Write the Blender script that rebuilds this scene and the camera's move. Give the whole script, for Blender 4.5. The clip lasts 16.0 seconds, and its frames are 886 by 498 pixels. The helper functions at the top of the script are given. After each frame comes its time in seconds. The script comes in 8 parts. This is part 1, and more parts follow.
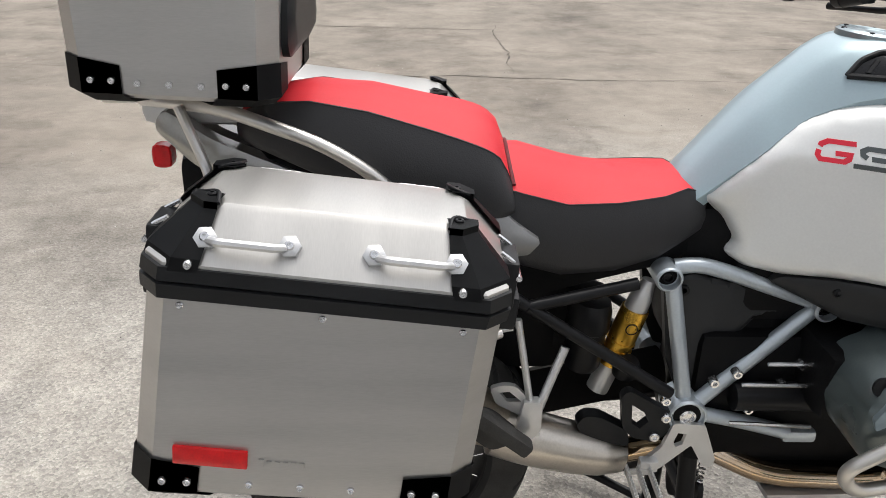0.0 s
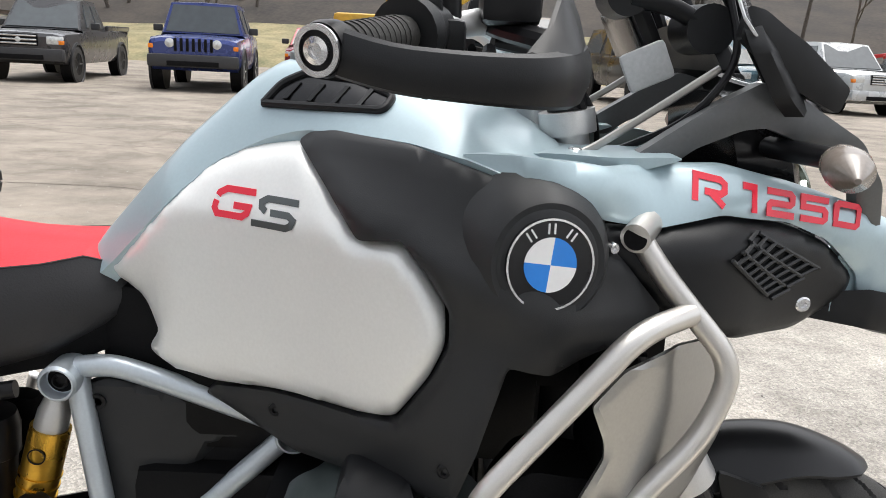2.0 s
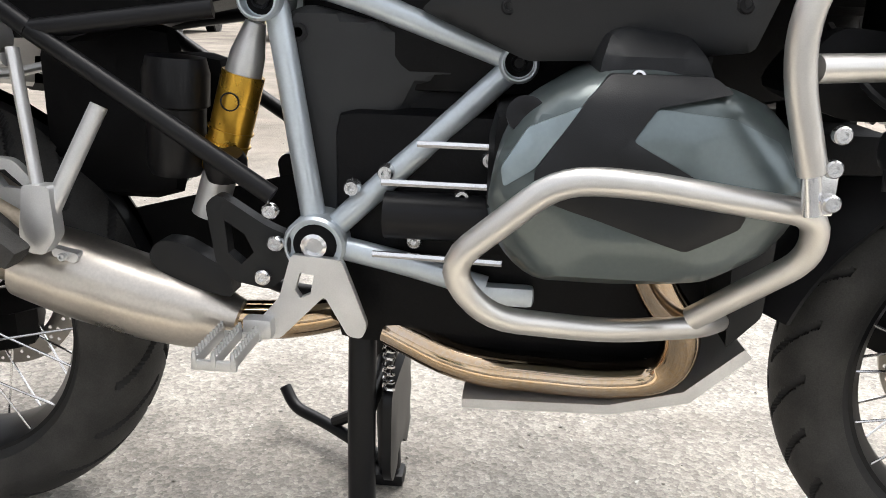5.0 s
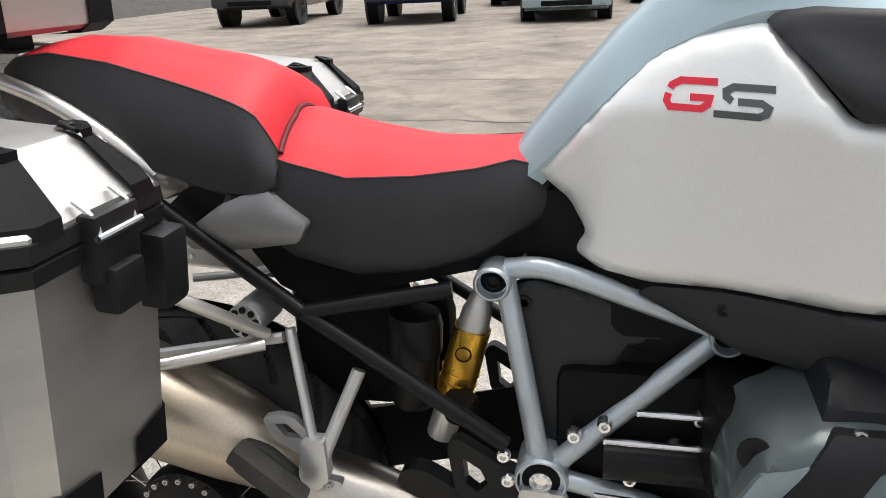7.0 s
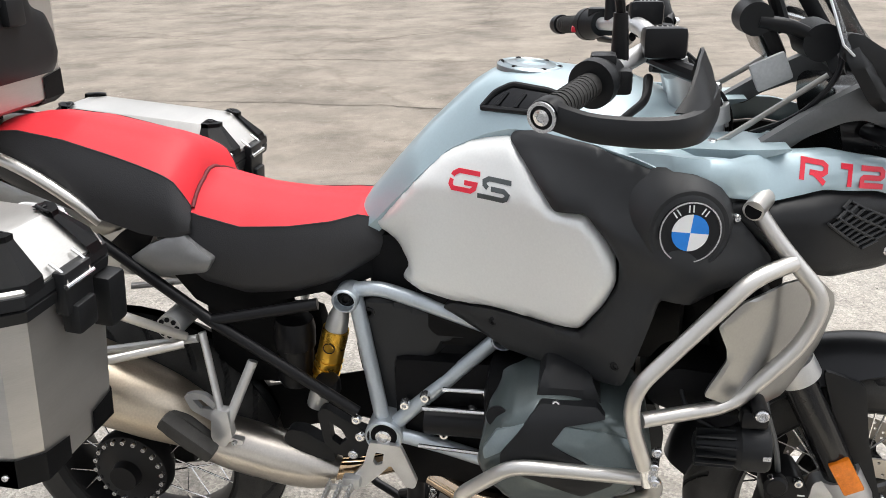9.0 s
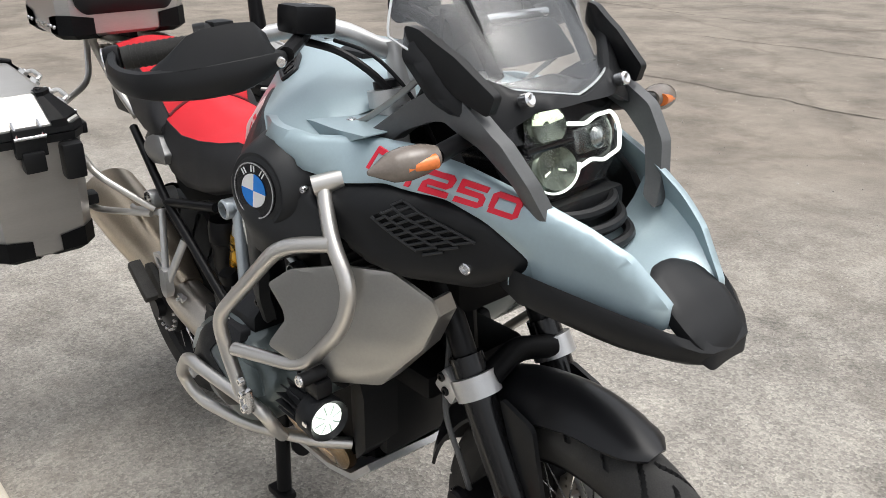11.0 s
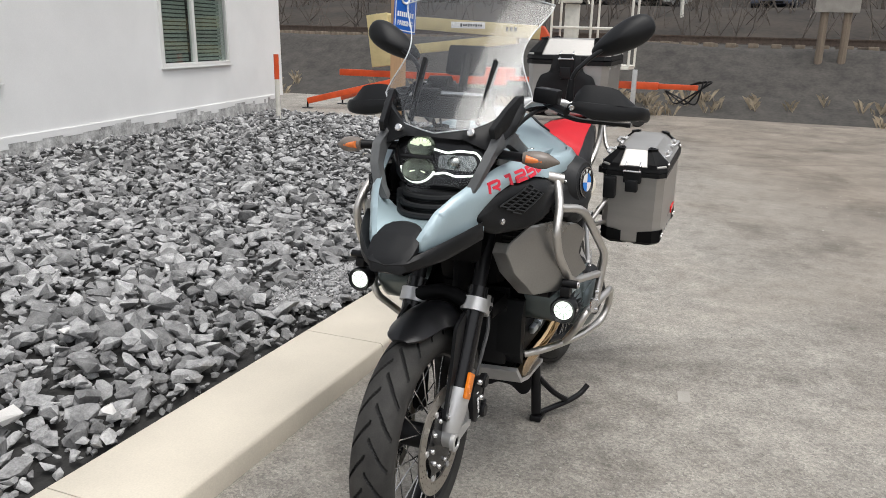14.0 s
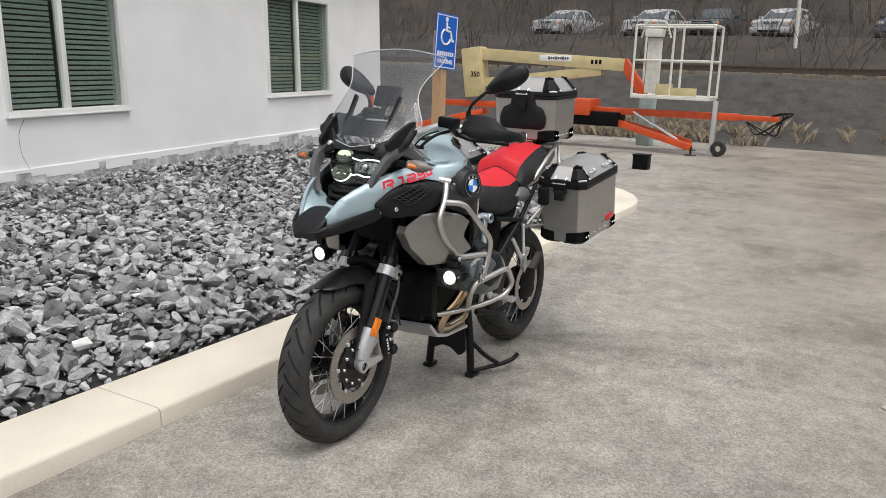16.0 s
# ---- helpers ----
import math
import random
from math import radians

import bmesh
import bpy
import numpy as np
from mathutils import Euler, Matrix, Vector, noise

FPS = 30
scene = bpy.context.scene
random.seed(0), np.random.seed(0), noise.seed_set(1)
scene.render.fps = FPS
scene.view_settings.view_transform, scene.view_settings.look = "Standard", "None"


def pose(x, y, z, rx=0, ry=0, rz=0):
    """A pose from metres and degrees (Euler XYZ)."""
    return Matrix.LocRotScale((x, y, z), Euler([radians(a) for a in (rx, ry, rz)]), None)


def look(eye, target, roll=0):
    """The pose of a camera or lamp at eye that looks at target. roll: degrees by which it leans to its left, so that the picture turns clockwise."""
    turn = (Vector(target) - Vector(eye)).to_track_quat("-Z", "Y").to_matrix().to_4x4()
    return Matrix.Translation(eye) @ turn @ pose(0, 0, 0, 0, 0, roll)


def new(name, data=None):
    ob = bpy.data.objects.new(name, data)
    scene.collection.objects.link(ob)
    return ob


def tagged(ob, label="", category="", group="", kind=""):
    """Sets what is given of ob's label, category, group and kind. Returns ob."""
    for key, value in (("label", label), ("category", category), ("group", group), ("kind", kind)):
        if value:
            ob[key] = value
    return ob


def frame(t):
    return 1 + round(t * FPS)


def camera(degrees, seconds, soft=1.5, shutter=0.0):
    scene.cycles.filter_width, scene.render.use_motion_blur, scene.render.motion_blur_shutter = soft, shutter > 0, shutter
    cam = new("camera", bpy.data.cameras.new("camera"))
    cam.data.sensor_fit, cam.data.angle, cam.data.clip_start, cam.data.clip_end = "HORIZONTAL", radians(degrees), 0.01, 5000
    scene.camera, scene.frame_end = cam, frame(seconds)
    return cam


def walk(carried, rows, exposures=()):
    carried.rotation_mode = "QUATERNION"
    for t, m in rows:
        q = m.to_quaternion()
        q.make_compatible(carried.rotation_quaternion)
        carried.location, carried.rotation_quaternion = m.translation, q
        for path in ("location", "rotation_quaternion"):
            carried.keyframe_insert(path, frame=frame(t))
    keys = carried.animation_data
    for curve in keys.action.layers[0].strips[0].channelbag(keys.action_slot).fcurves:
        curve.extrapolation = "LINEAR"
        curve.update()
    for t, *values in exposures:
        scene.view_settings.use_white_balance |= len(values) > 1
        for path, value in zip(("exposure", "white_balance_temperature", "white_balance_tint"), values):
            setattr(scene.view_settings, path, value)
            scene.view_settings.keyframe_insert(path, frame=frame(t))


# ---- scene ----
# ---------------------------------------------------------------- camera
cam = camera(58.20, 16.0, 0.9)
PATH = [
    (0.0, (0.1101, -1.3879, 1.3995), (0.1306, -0.4791, 0.9828), 1.248),
    (0.5, (0.3957, -1.3493, 1.3924), (0.4000, -0.4304, 0.9978), 2.311),
    (1.0, (0.6603, -1.2344, 1.4205), (0.6594, -0.3035, 1.0553), 2.745),
    (1.5, (0.8656, -1.1358, 1.3783), (0.8583, -0.1894, 1.0553), 2.301),
    (2.0, (1.0035, -1.0596, 1.2052), (1.0198, -0.0910, 0.9572), 2.989),
    (2.5, (1.0187, -1.0233, 0.9879), (1.1089, -0.0509, 0.7727), 3.822),
    (3.0, (1.0182, -1.0376, 0.8471), (1.1650, -0.0701, 0.6416), 3.269),
    (3.5, (1.0202, -1.0408, 0.7731), (1.1995, -0.0822, 0.5520), 2.644),
    (4.0, (0.9988, -1.0324, 0.7436), (1.1651, -0.0809, 0.4849), 2.515),
    (4.5, (0.9180, -1.0312, 0.7451), (0.9889, -0.0744, 0.4633), 2.368),
    (5.0, (0.8409, -1.0420, 0.7635), (0.7566, -0.0882, 0.4750), 1.752),
    (5.2, (0.8113, -1.0359, 0.7681), (0.6845, -0.0862, 0.4818), 1.462),
    (7.3, (0.6979, -1.0979, 1.2363), (0.4694, -0.1920, 0.8798), -2.799),
    (7.5, (0.6826, -1.1376, 1.2770), (0.4893, -0.2302, 0.9036), -2.453),
    (8.0, (0.6690, -1.2235, 1.3449), (0.5699, -0.3123, 0.9452), -0.874),
    (8.5, (0.7475, -1.3175, 1.3920), (0.6473, -0.4041, 0.9976), -1.128),
    (9.0, (0.9588, -1.4099, 1.4169), (0.7969, -0.4994, 1.0365), -1.346),
    (9.5, (1.1782, -1.3613, 1.4488), (0.9490, -0.4678, 1.0626), -1.128),
    (10.0, (1.4466, -1.2388, 1.4451), (1.0915, -0.3879, 1.0581), 0.273),
    (10.2, (1.6115, -1.1851, 1.4366), (1.1878, -0.3671, 1.0477), 0.267),
    (12.3, (2.6993, -0.0665, 1.3978), (1.7714, 0.0034, 1.0317), -0.599),
    (12.5, (2.7424, 0.0847, 1.4055), (1.8084, 0.0711, 1.0485), 0.060),
    (13.0, (2.9104, 0.3895, 1.3786), (1.9955, 0.1445, 1.0578), -0.809),
    (13.5, (3.1371, 0.5965, 1.3657), (2.2389, 0.2511, 1.0938), 0.275),
    (14.0, (3.3974, 0.8136, 1.3910), (2.4995, 0.4522, 1.1400), 1.846),
    (14.5, (3.5369, 1.1565, 1.4167), (2.6666, 0.7278, 1.1741), 1.219),
    (15.0, (3.7015, 1.4267, 1.4328), (2.8542, 0.9489, 1.2006), 1.462),
    (15.5, (3.8382, 1.6417, 1.4647), (2.9967, 1.1553, 1.2296), 2.273),
    (16.0, (3.8746, 1.8561, 1.4630), (3.0371, 1.3567, 1.2411), 1.899),
]
EXPOSURES = [(0.0, 0.82), (1.0, 0.98), (1.5, 1.02), (2.0, 1.14), (2.5, 1.26), (3.5, 1.28), (4.5, 1.42), (5.0, 1.52), (6.3, 1.15), (7.5, 1.02), (9.0, 1.10), (10.2, 0.96), (12.3, 0.50), (16.0, 0.43)]
walk(cam, [(t, look(eye, target, roll)) for t, eye, target, roll in PATH], EXPOSURES)

# ---------------------------------------------------------------- light
world = bpy.data.worlds.new("sky")
scene.world = world
world.use_nodes = True
wn, wl = world.node_tree.nodes, world.node_tree.links
sky = wn.new("ShaderNodeTexSky")
sky.sky_type, sky.sun_disc = "NISHITA", False
sky.sun_elevation, sky.sun_rotation = radians(68), radians(35)
sky.dust_density, sky.air_density = 4.0, 1.0
haze = wn.new("ShaderNodeHueSaturation")
haze.inputs["Saturation"].default_value = 0.22
wl.new(sky.outputs[0], haze.inputs["Color"])
wl.new(haze.outputs[0], wn["Background"].inputs["Color"])
wn["Background"].inputs["Strength"].default_value = 0.15
sun = new("sun", bpy.data.lights.new("sun", "SUN"))
sun.data.energy, sun.data.angle, sun.data.color = 0.9, radians(45), (1.0, 0.97, 0.92)
sun.matrix_basis = look((1.2, 1.6, 8), (0, 0, 0))

# ---------------------------------------------------------------- materials
MATS = {}


def mat(name, col, rough=0.5, metal=0.0, var=0.10, scale=6.0, bump=0.0, bscale=250.0, coat=0.0, rvar=0.08, alt=None,
        stretch=(1, 1, 1), emit=0.0, island=0.0, objrand=0.0, spec=0.5):
    """A surface whose colour and gloss vary at two scales, with fine relief."""
    m = bpy.data.materials.new(name)
    m.use_nodes = True
    n, l = m.node_tree.nodes, m.node_tree.links
    b = n["Principled BSDF"]
    tc = n.new("ShaderNodeTexCoord")
    mp = n.new("ShaderNodeMapping")
    mp.inputs["Scale"].default_value = stretch
    l.new(tc.outputs["Object"], mp.inputs["Vector"])
    big, fine = n.new("ShaderNodeTexNoise"), n.new("ShaderNodeTexNoise")
    big.inputs["Scale"].default_value, big.inputs["Detail"].default_value = scale, 5
    fine.inputs["Scale"].default_value, fine.inputs["Detail"].default_value = bscale, 3
    for q in (big, fine):
        l.new(mp.outputs[0], q.inputs["Vector"])
    sumn = n.new("ShaderNodeMath")
    sumn.operation = "MULTIPLY_ADD"
    sumn.inputs[1].default_value = 0.65
    l.new(big.outputs[0], sumn.inputs[0])
    part_fine = n.new("ShaderNodeMath")
    part_fine.operation = "MULTIPLY"
    part_fine.inputs[1].default_value = 0.35
    l.new(fine.outputs[0], part_fine.inputs[0])
    l.new(part_fine.outputs[0], sumn.inputs[2])
    ramp = n.new("ShaderNodeValToRGB")
    lo = [c * (1 - var * 2) for c in col]
    hi = [min(1.0, c * (1 + var * 2)) for c in (alt or col)]
    ramp.color_ramp.elements[0].position, ramp.color_ramp.elements[1].position = 0.3, 0.7
    ramp.color_ramp.elements[0].color, ramp.color_ramp.elements[1].color = (*lo, 1), (*hi, 1)
    l.new(sumn.outputs[0], ramp.inputs[0])
    last = ramp.outputs[0]
    if island or objrand:
        src = n.new("ShaderNodeNewGeometry") if island else n.new("ShaderNodeObjectInfo")
        mr = n.new("ShaderNodeMapRange")
        amount = island or objrand
        mr.inputs["To Min"].default_value, mr.inputs["To Max"].default_value = 1 - amount, 1 + amount
        l.new(src.outputs["Random Per Island" if island else "Random"], mr.inputs["Value"])
        mul = n.new("ShaderNodeVectorMath")
        mul.operation = "SCALE"
        l.new(last, mul.inputs[0])
        l.new(mr.outputs[0], mul.inputs["Scale"])
        last = mul.outputs[0]
    l.new(last, b.inputs["Base Color"])
    rr = n.new("ShaderNodeMapRange")
    rr.inputs["To Min"].default_value, rr.inputs["To Max"].default_value = max(0.02, rough - rvar), min(1, rough + rvar)
    l.new(big.outputs[0], rr.inputs["Value"])
    l.new(rr.outputs[0], b.inputs["Roughness"])
    b.inputs["Metallic"].default_value = metal
    b.inputs["Specular IOR Level"].default_value = spec
    b.inputs["Coat Weight"].default_value, b.inputs["Coat Roughness"].default_value = coat, 0.06
    if bump:
        bp = n.new("ShaderNodeBump")
        bp.inputs["Strength"].default_value, bp.inputs["Distance"].default_value = bump, 0.004
        l.new(sumn.outputs[0], bp.inputs["Height"])
        l.new(bp.outputs[0], b.inputs["Normal"])
    if emit:
        b.inputs["Emission Color"].default_value = (*col, 1)
        b.inputs["Emission Strength"].default_value = emit
    MATS[name] = m
    return m


def clear(name, tint, rough=0.02, see=0.85):
    """Clear glass or plastic sheet: lets light straight through and mirrors a little."""
    m = bpy.data.materials.new(name)
    m.use_nodes = True
    n, l = m.node_tree.nodes, m.node_tree.links
    n.remove(n["Principled BSDF"])
    tr, gl, mx, fr = n.new("ShaderNodeBsdfTransparent"), n.new("ShaderNodeBsdfGlossy"), n.new("ShaderNodeMixShader"), n.new("ShaderNodeLayerWeight")
    tr.inputs[0].default_value = (*tint, 1)
    gl.inputs["Roughness"].default_value = rough
    fr.inputs["Blend"].default_value = 0.5
    pw = n.new("ShaderNodeMath")
    pw.operation, pw.inputs[1].default_value = "POWER", 3.5
    l.new(fr.outputs["Facing"], pw.inputs[0])
    sc = n.new("ShaderNodeMath")
    sc.operation, sc.inputs[1].default_value, sc.inputs[2].default_value = "MULTIPLY_ADD", 0.38, (1 - see) * 0.12
    l.new(pw.outputs[0], sc.inputs[0])
    l.new(sc.outputs[0], mx.inputs[0])
    l.new(tr.outputs[0], mx.inputs[1])
    l.new(gl.outputs[0], mx.inputs[2])
    l.new(mx.outputs[0], n["Material Output"].inputs["Surface"])
    return m


PLASTIC = mat("black_plastic", (0.0105, 0.011, 0.012), 0.44, var=0.14, scale=9, bump=0.12, bscale=900, spec=0.24)
CHARCOAL = mat("charcoal_grained_plastic", (0.022, 0.023, 0.0245), 0.48, var=0.12, scale=9, bump=0.14, bscale=900, spec=0.30)
SATIN = mat("satin_black", (0.007, 0.007, 0.008), 0.38, var=0.1, scale=5, bump=0.04, bscale=700, spec=0.22)
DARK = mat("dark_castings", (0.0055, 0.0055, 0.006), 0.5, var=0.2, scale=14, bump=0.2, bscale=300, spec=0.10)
GLOSSB = mat("gloss_black", (0.010, 0.010, 0.011), 0.16, var=0.05, spec=0.35)
RUBBER = mat("tyre_rubber", (0.022, 0.0215, 0.021), 0.7, var=0.2, scale=16, bump=0.25, bscale=500, alt=(0.040, 0.0385, 0.036), spec=0.35)
BARS = mat("brushed_steel_bars", (0.60, 0.58, 0.55), 0.36, 0.92, var=0.05, scale=12, bump=0.03, bscale=900)
FRAME = mat("silver_frame_paint", (0.50, 0.55, 0.59), 0.34, 0.55, var=0.05, scale=8, coat=0.15)
CAST = mat("silver_castings", (0.58, 0.58, 0.58), 0.38, 0.7, var=0.06, scale=20, bump=0.08, bscale=600)
ALU = mat("brushed_aluminium", (0.47, 0.46, 0.445), 0.36, 0.85, var=0.05, scale=2.2, bump=0.05, bscale=90, stretch=(1, 1, 9))
ALU_LID = mat("pale_aluminium", (0.50, 0.487, 0.465), 0.36, 0.75, var=0.05, scale=2.5, bump=0.03, bscale=90, stretch=(9, 1, 1))
BLUE = mat("ice_blue_paint", (0.36, 0.46, 0.50), 0.34, 0.25, var=0.03, scale=3, coat=0.28, rvar=0.04)
SILVER = mat("matt_silver_paint", (0.80, 0.805, 0.785), 0.38, 0.30, var=0.03, scale=3, rvar=0.04)
SHIELD = mat("grey_metal_shield", (0.34, 0.335, 0.32), 0.30, 0.85, var=0.05, scale=6, bump=0.03)
RED = mat("red_vinyl", (0.56, 0.020, 0.030), 0.55, var=0.06, scale=7, bump=0.25, bscale=420, spec=0.28)
BLACKV = mat("black_vinyl", (0.018, 0.018, 0.020), 0.55, var=0.1, scale=8, bump=0.35, bscale=420)
ENGINE = mat("grey_green_engine_paint", (0.085, 0.105, 0.105), 0.3, 0.45, var=0.07, scale=9, coat=0.3)
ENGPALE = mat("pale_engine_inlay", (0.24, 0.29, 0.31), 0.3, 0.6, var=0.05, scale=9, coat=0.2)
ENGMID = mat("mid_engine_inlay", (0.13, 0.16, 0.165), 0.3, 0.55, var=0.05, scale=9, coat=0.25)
GOLD = mat("gold_anodised", (0.62, 0.36, 0.05), 0.28, 0.9, var=0.06, scale=20)
BRONZE = mat("heat_tinted_steel", (0.66, 0.43, 0.20), 0.085, 1.0, var=0.08, scale=5, alt=(0.50, 0.44, 0.38), rvar=0.04)
STEEL = mat("stainless_steel", (0.52, 0.48, 0.43), 0.3, 0.95, var=0.09, scale=7, bump=0.03)
TANNED = mat("heat_stained_steel", (0.50, 0.43, 0.34), 0.36, 0.85, var=0.12, scale=6)
CHROME = mat("bright_screws", (0.72, 0.72, 0.72), 0.2, 0.95, var=0.05, scale=30)
DISC = mat("brake_disc_steel", (0.42, 0.39, 0.35), 0.34, 0.9, var=0.06, scale=25, bump=0.04)
ORANGE = mat("orange_reflector", (0.85, 0.22, 0.012), 0.25, var=0.12, scale=60, bump=0.4, bscale=380)
REDLENS = mat("red_reflector", (0.62, 0.006, 0.008), 0.12, var=0.1, scale=60, bump=0.15, bscale=380)
BLUEINK = mat("blue_enamel", (0.02, 0.22, 0.72), 0.2, var=0.03)
WHITEINK = mat("white_enamel", (0.82, 0.82, 0.82), 0.25, var=0.02)
REDINK = mat("red_lettering", (0.68, 0.015, 0.04), 0.35, var=0.03)
GREYINK = mat("grey_lettering", (0.10, 0.11, 0.11), 0.3, 0.6, var=0.03)
TAILGREY = mat("grey_metallic_plastic", (0.22, 0.22, 0.22), 0.38, 0.4, var=0.05, scale=6)
FENDER = mat("satin_fender_plastic", (0.012, 0.012, 0.0135), 0.34, var=0.1, scale=9, bump=0.03, bscale=900, spec=0.36)
STRUT = mat("grey_plastic_strut", (0.085, 0.088, 0.09), 0.42, var=0.07, scale=10, bump=0.05)
LAMP = mat("lit_lamp", (0.86, 0.94, 0.84), 0.2, emit=0.95)
LAMPRIB = mat("lamp_facets", (0.36, 0.46, 0.40), 0.2, 0.5, emit=0.35, var=0.3, scale=80)
LAMPLIT = mat("lit_bowl", (0.12, 0.14, 0.11), 0.22, 0.7, emit=0.06, var=0.45, scale=45)
LAMPDIM = mat("lit_reflector", (0.62, 0.72, 0.50), 0.25, 0.3, emit=0.9, var=0.4, scale=60)
LAMPGLASS = mat("lamp_chrome", (0.30, 0.32, 0.31), 0.25, 0.9, var=0.3, scale=60)
SCREEN = clear("clear_windscreen", (0.89, 0.90, 0.905), 0.12, 0.45)
GLASS = clear("lamp_glass", (0.95, 0.95, 0.95), 0.02, 0.86)
AMBERGLASS = mat("amber_bulb", (0.75, 0.2, 0.05), 0.2, var=0.1)
STUCCO = mat("white_painted_wall", (0.85, 0.85, 0.84), 0.75, var=0.03, scale=1.4, bump=0.25, bscale=70)
VINYLWHITE = mat("white_window_frame", (0.80, 0.80, 0.78), 0.4, var=0.02)
BLIND = mat("grey_blinds", (0.33, 0.38, 0.35), 0.5, var=0.06)
ROOM = mat("unlit_room_shade", (0.03, 0.033, 0.032), 0.7)
PANE = clear("window_pane", (0.82, 0.86, 0.84), 0.01, 0.70)
CONCRETE = mat("cream_concrete", (0.60, 0.55, 0.46), 0.8, var=0.07, scale=2.2, bump=0.35, bscale=160)
STONE = mat("crushed_grey_stone", (0.190, 0.191, 0.195), 0.8, var=0.22, scale=18, bump=0.6, bscale=120, alt=(0.30, 0.30, 0.298), island=0.62)
SOIL = mat("gap_shade_grit", (0.024, 0.0235, 0.0225), 0.9, var=0.25, scale=30, bump=0.8, bscale=90)
BALLAST = mat("rail_ballast", (0.046, 0.042, 0.037), 0.9, var=0.3, scale=3, bump=0.8, bscale=14)
WOOD = mat("pale_timber", (0.42, 0.26, 0.14), 0.7, var=0.14, scale=10, bump=0.2, bscale=120, stretch=(1, 1, 0.08))
OLDWOOD = mat("weathered_post", (0.20, 0.16, 0.12), 0.85, var=0.2, scale=10, stretch=(1, 1, 0.08))
SIGNBLUE = mat("blue_sign", (0.006, 0.11, 0.50), 0.35, var=0.03)
LIFTORANGE = mat("orange_machine_paint", (0.62, 0.075, 0.012), 0.45, var=0.12, scale=5, coat=0.1)
LIFTCREAM = mat("cream_machine_paint", (0.55, 0.46, 0.24), 0.5, var=0.1, scale=4)
LIFTWHITE = mat("off_white_rail_paint", (0.66, 0.64, 0.58), 0.5, var=0.08, scale=9)
RUST = mat("rusty_rail", (0.10, 0.075, 0.06), 0.6, 0.4, var=0.2, scale=12)
BARK = mat("grey_bark", (0.095, 0.080, 0.068), 0.9, var=0.25, scale=12)
DRYGRASS = mat("dry_grass", (0.30, 0.25, 0.18), 0.9, var=0.2, scale=9, island=0.35)
HILL = mat("leaf_litter_slope", (0.022, 0.0185, 0.0155), 0.95, var=0.35, scale=0.55, bump=0.6, bscale=5, alt=(0.034, 0.027, 0.021))
GREENBANK = mat("grassy_bank", (0.16, 0.17, 0.07), 0.95, var=0.25, scale=0.8, bump=0.5, bscale=8, alt=(0.22, 0.18, 0.10))


